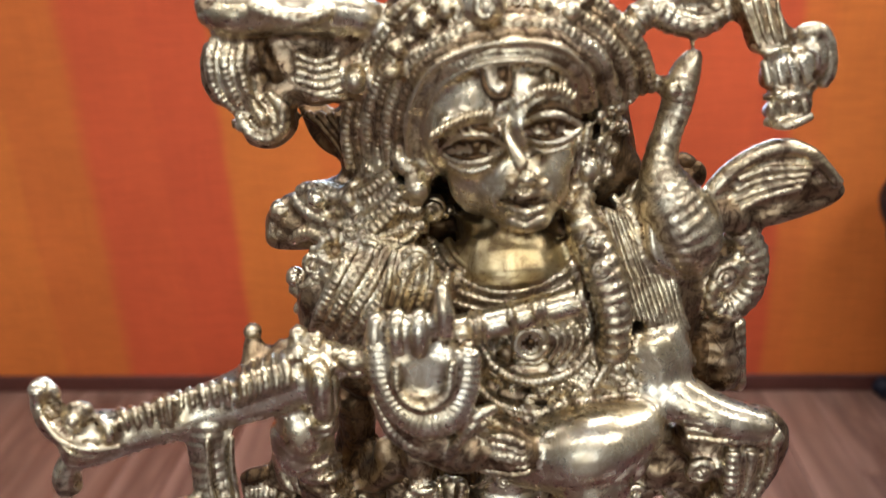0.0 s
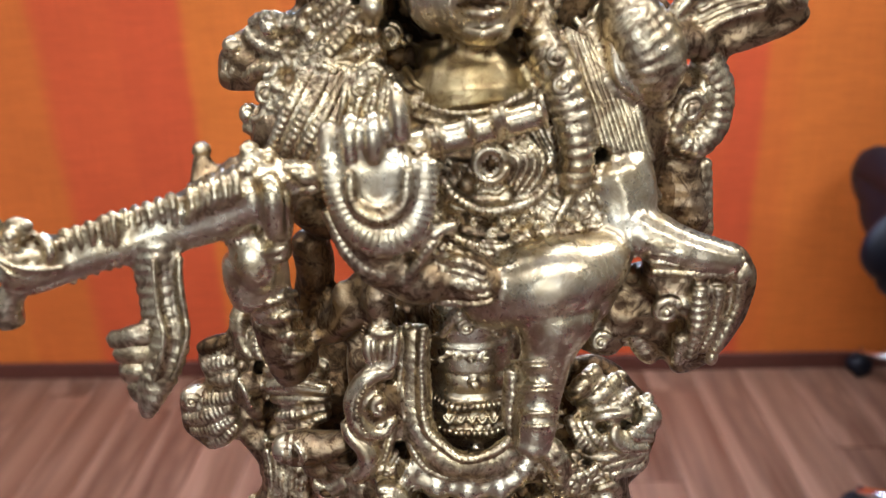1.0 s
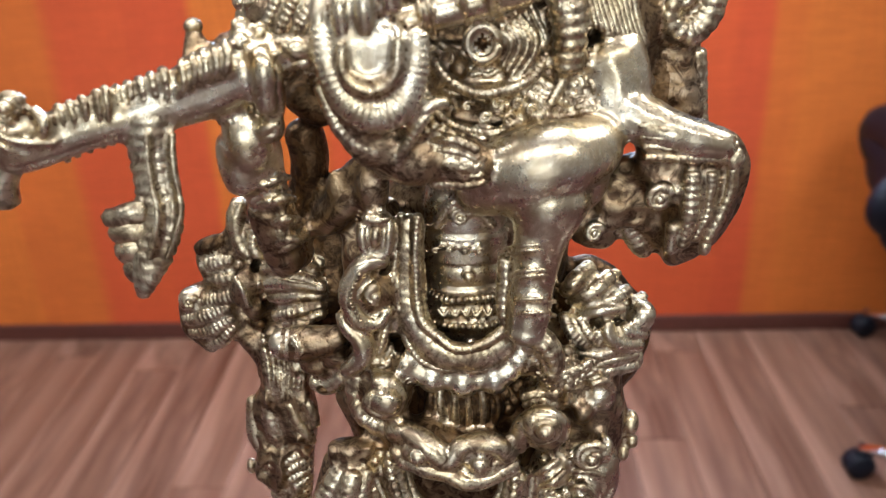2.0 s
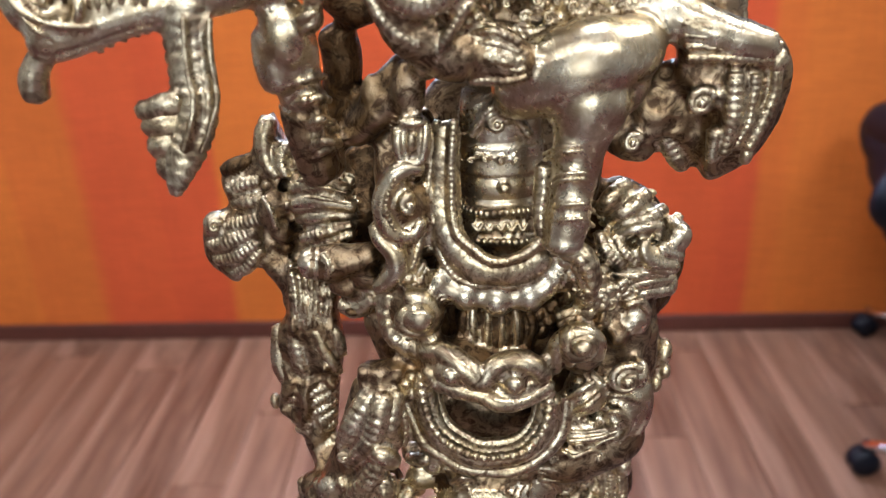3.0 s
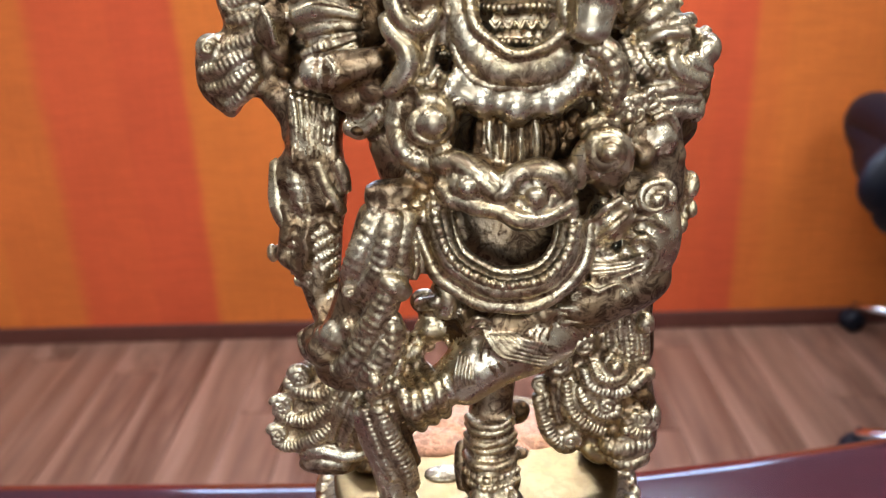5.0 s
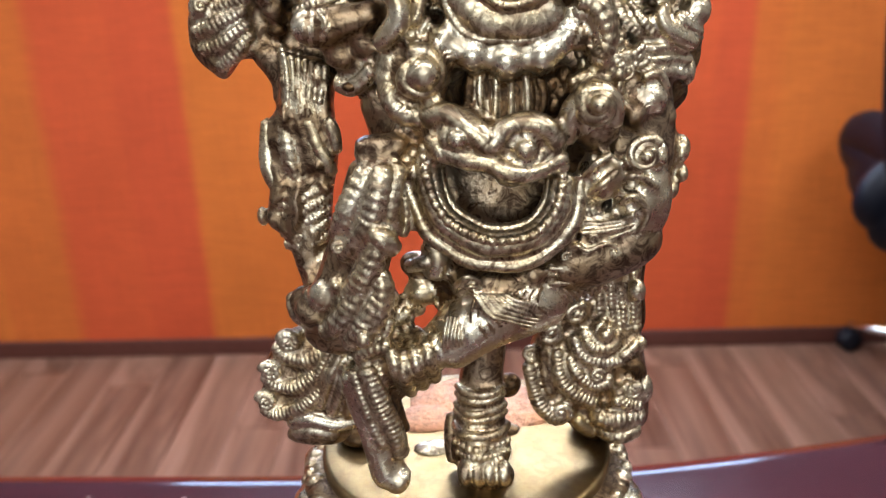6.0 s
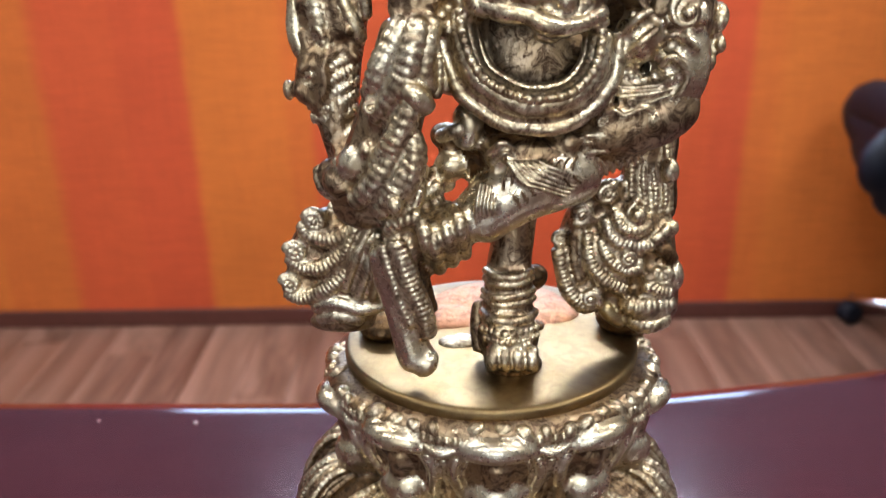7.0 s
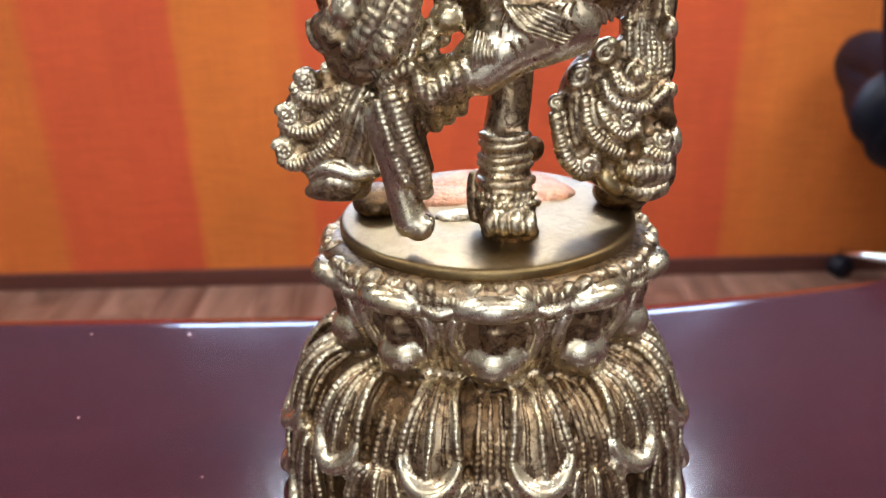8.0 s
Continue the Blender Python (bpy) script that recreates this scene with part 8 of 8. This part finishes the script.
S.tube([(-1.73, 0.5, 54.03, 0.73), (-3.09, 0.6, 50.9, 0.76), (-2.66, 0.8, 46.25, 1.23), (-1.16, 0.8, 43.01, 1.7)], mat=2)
# small cast ornament between the larger forms
S.scatter(-2.14, -1, 50.72, 0.91, 1.99, 30, 0.25)
S.scatter(-2.67, -2.3, 45.93, 2.42, 1.68, 80, 0.24)
S.scatter(2.5, -3.1, 43.37, 2.04, 1.3, 60, 0.2)
S.scatter(6.09, -1.5, 45.86, 1.31, 2.81, 70, 0.22)
S.scatter(1.2, -2.3, 54.48, 2.91, 0.81, 50, 0.23)
S.scatter(5.15, -0.5, 51.52, 0.63, 1.79, 25, 0.23)
S.scatter(-3.61, -0.7, 53.22, 1.59, 1.06, 40, 0.25)
S.scatter(1.77, -3, 45.81, 2.16, 0.45, 30, 0.18)
S.scatter(0.81, -4.8, 41.25, 1.27, 0.73, 25, 0.2)
S.scatter(6.08, -2.9, 42.14, 1.13, 0.94, 25, 0.21)
S.scatter(6.92, -0.9, 32.64, 1.74, 2.18, 60, 0.28)
S.scatter(1.62, -3.3, 32.24, 2.26, 0.62, 40, 0.25)
S.scatter(-1.69, -3.6, 31.79, 1.03, 1.44, 25, 0.25)
S.scatter(5.15, -3.1, 31.35, 1.04, 1.25, 30, 0.25)
S.scatter(6.09, -3, 25.55, 1.29, 1.08, 25, 0.24)
S.scatter(1.35, -3, 23.69, 2.65, 0.55, 30, 0.24)
S.scatter(-6.13, -2, 19.12, 1.62, 2.09, 40, 0.25)
S.scatter(1.41, -2.3, 26.78, 1.52, 0.87, 30, 0.22, mat=2)
# fill behind the face, hair and sashes; the dark pieces colour in shade
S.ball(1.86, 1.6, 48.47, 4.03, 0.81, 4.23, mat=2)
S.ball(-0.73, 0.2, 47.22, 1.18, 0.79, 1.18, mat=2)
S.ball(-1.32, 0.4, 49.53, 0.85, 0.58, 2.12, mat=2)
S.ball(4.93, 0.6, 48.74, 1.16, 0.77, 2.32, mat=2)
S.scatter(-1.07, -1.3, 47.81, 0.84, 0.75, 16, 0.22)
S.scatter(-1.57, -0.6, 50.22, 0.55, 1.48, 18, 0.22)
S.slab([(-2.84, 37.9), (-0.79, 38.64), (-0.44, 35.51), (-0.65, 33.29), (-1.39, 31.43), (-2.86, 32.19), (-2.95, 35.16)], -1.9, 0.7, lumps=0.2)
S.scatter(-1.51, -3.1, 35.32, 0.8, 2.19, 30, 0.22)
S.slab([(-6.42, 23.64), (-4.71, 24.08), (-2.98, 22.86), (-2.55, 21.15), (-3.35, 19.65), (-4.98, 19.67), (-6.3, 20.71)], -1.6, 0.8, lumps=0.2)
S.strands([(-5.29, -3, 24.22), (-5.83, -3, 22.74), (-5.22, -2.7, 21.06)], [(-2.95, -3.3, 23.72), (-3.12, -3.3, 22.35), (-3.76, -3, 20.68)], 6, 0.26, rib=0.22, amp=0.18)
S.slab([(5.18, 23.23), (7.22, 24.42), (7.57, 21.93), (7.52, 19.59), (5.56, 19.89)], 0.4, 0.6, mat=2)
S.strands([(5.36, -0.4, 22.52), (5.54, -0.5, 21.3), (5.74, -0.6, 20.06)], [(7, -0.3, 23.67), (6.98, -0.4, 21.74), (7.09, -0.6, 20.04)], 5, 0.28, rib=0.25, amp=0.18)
# dark web between the shawl and the belly sash: the gap's shade as colour
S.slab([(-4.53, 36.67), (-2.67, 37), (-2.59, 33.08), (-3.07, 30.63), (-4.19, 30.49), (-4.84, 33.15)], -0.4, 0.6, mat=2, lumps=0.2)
S.tube([(0.42, -4.45, 22.35, 0.05), (0.72, -4.2, 21.73, 0.05)], mat=6)
S.tube([(0.73, -4.4, 22.43, 0.05), (1.04, -4.15, 21.84, 0.05)], mat=6)
S.tube([(1.04, -4.35, 22.52, 0.05), (1.35, -4.1, 21.95, 0.05)], mat=6)
S.tube([(1.36, -4.3, 22.61, 0.05), (1.67, -4.05, 22.06, 0.05)], mat=6)
S.tube([(1.67, -4.25, 22.69, 0.05), (1.99, -4, 22.18, 0.05)], mat=6)
S.tube([(1.99, -4.2, 22.78, 0.05), (2.31, -3.95, 22.29, 0.05)], mat=6)
S.tube([(2.3, -4.15, 22.86, 0.05), (2.63, -3.9, 22.4, 0.05)], mat=6)
S.tube([(2.62, -4.1, 22.95, 0.05), (2.95, -3.85, 22.51, 0.05)], mat=6)
statue = S.finish("statue", [BRASS, POLISHED, PATINA_SHADE, COPPER, PLATE, SATIN, BROWNED_SHADE])
statue.matrix_basis = pose(0.048, 0.400, 0.7502)
tagged(statue, "cast brass flute player on a lotus foot, hollows browned and coloured darker for shade", "statue")


# ---- an office chair beside the striped wall ----
STAR = 32.75  # the base is turned under the seat by this much


def office_chair(x, y, turn):
    chair = empty("office_chair", (x, y, 0), turn)
    tagged(chair, "black padded office chair on a chrome star base with casters", "chair")
    part("hub", lathe_bm([(0.035, 0.07), (0.042, 0.08), (0.042, 0.115), (0.03, 0.13), (0.028, 0.30), (0.018, 0.305), (0.018, 0.44)]), CHROME, chair, "chrome gas column")
    for i in range(5):
        a = 2 * math.pi * i / 5 + radians(STAR)
        bm = bmesh.new()
        rings = []
        for s, w, z, h in ((0.03, 0.024, 0.095, 0.022), (0.12, 0.020, 0.092, 0.017), (0.24, 0.016, 0.080, 0.012), (0.305, 0.013, 0.072, 0.009)):
            rings.append([bm.verts.new((s, w * math.cos(b), z + h * math.sin(b))) for b in [2 * math.pi * j / 10 for j in range(10)]])
        for p, q in zip(rings, rings[1:]):
            for j in range(10):
                bm.faces.new((p[j], p[(j + 1) % 10], q[(j + 1) % 10], q[j]))
        bm.faces.new(list(reversed(rings[0])))
        bm.faces.new(rings[-1])
        arm = part("arm", smoothed(moved(bm, pose(0, 0, 0, 0, 0, math.degrees(a)))), CHROME, chair, "chrome base arm")
        caster = part("caster", moved(lathe_bm([(0.008, 0.052), (0.013, 0.055), (0.013, 0.066), (0.006, 0.07), (0.006, 0.082)], 16), pose(0.30 * math.cos(a), 0.30 * math.sin(a), 0)), BLACK_PLASTIC, chair, "black twin-wheel caster")
        yaw = math.degrees(a) + 35 + 50 * i
        for side in (-1, 1):
            wheel = lathe_bm([(0.010, -0.010), (0.024, -0.010), (0.029, -0.006), (0.030, 0.0), (0.029, 0.006), (0.024, 0.010), (0.010, 0.010)], 28)
            part("wheel", moved(wheel, pose(0.30 * math.cos(a), 0.30 * math.sin(a), 0.0302, 0, 0, yaw) @ pose(0, side * 0.013, 0, 90, 0, 0)), BLACK_PLASTIC, caster)
        hood = bmesh.new()
        bmesh.ops.create_uvsphere(hood, u_segments=18, v_segments=12, radius=0.033)
        bmesh.ops.delete(hood, geom=[v for v in hood.verts if v.co.z < -0.004], context="VERTS")
        bmesh.ops.scale(hood, vec=(1.0, 0.8, 0.86), verts=hood.verts)
        part("hood", smoothed(moved(hood, pose(0.30 * math.cos(a), 0.30 * math.sin(a), 0.032, 0, 0, yaw))), BLACK_PLASTIC, caster)

    def cushion(wx, wy, wz, power=3.2):
        bm = bmesh.new()
        bmesh.ops.create_uvsphere(bm, u_segments=40, v_segments=24, radius=1)
        for v in bm.verts:
            c = v.co
            n = (abs(c.x) ** power + abs(c.y) ** power) ** (1 / power) or 1e-6
            k = math.hypot(c.x, c.y) / n
            v.co = Vector((c.x * k * wx, c.y * k * wy, math.copysign(abs(c.z) ** 0.55, c.z) * wz))
        return smoothed(bm)

    part("seat", moved(cushion(0.25, 0.25, 0.055), pose(0, 0, 0.50)), BLACK_LEATHER, chair, "padded black seat")
    part("seat_plate", boxed(-0.12, 0.12, -0.10, 0.10, 0.425, 0.455, bevel=0.008), BLACK_PLASTIC, chair)
    part("backrest", moved(cushion(0.235, 0.30, 0.045), pose(0, 0.27, 0.86, 80, 0, 0)), BLACK_LEATHER, chair, "padded black backrest")
    part("back_bar", boxed(-0.03, 0.03, 0.20, 0.30, 0.42, 0.44, bevel=0.006), BLACK_PLASTIC, chair)
    part("back_post", boxed(-0.03, 0.03, 0.29, 0.315, 0.42, 0.80, bevel=0.006), BLACK_PLASTIC, chair)
    for sx in (-1, 1):
        bm = bmesh.new()
        n, k = 40, 14
        rings = []
        for i in range(n):
            a = 2 * math.pi * i / n
            mid = Vector((sx * 0.32, 0.13 * math.cos(a), 0.60 + 0.035 * math.sin(a)))
            out = Vector((0, math.cos(a) * 0.7, math.sin(a))).normalized()
            rings.append([bm.verts.new(mid + out * 0.062 * math.cos(b) + Vector((0.038 * math.sin(b), 0, 0))) for b in [2 * math.pi * j / k for j in range(k)]])
        for i in range(n):
            p, q = rings[i], rings[(i + 1) % n]
            for j in range(k):
                bm.faces.new((p[j], p[(j + 1) % k], q[(j + 1) % k], q[j]))
        pad = bmesh.ops.create_uvsphere(bm, u_segments=28, v_segments=16, radius=1)
        bmesh.ops.transform(bm, matrix=pose(sx * 0.305, 0, 0.565, 0, -14 * sx, 0) @ Matrix.Diagonal((0.052, 0.16, 0.105, 1)), verts=pad["verts"])
        bmesh.ops.recalc_face_normals(bm, faces=bm.faces)
        loop = part("armrest", smoothed(bm), BLACK_PLASTIC, chair, "black moulded loop armrest")
        part("armrest_bar", boxed(min(0.1 * sx, sx * 0.32), max(0.1 * sx, sx * 0.32), -0.028, 0.028, 0.455, 0.475, bevel=0.005), BLACK_PLASTIC, loop)
    return chair


far_chair = office_chair(1.345, 1.95, 180)
near_chair = copy_thing(far_chair, pose(1.12, 1.402, 0, 0, 0, 114.6))

# ---- specks of dust on the table ----
for x, y, r in ((-0.147, 0.549, 0.0016), (-0.215, 0.553, 0.0008), (-0.185, 0.455, 0.0008), (-0.10, 0.40, 0.0005)):
    bm = bmesh.new()
    bmesh.ops.create_icosphere(bm, subdivisions=2, radius=r)
    for v in bm.verts:
        v.co *= 1 + 0.35 * noise.noise(v.co * 900)
        v.co.z *= 0.5
    tagged(part("dust_speck", moved(bm, pose(x, y, 0.75 + r * 0.4)), DUST), "pale speck of dust on the lacquered table top", "dust", "dust specks")

# ---- floor planks ----
plank_meshes = []
for length in (1.2, 0.9, 1.45):
    bm = boxed(-0.0645, 0.0645, 0, length - 0.0015, -0.012, 0.0, bevel=0.0014, segments=1)
    me = bpy.data.meshes.new("plank")
    bm.to_mesh(me)
    bm.free()
    me.materials.append(PLANK)
    plank_meshes.append((length, me))
rng = random.Random(11)
x = ROOM_X0 + 0.066
while x < ROOM_X1:
    y = ROOM_Y0 - rng.random() * 1.1
    while y < ROOM_Y1 - 0.001:
        length, me = plank_meshes[rng.randrange(3)]
        if y + length > ROOM_Y0:
            ob = new("plank", me)
            ob.parent = floor
            start = max(y, ROOM_Y0 - 0.02)
            room = min(y + length, ROOM_Y1 + 0.05) - start
            ob.matrix_basis = pose(x, start, rng.uniform(-0.0006, 0.0)) @ Matrix.Diagonal((1, room / length, 1, 1))
        y += length
    x += 0.1305
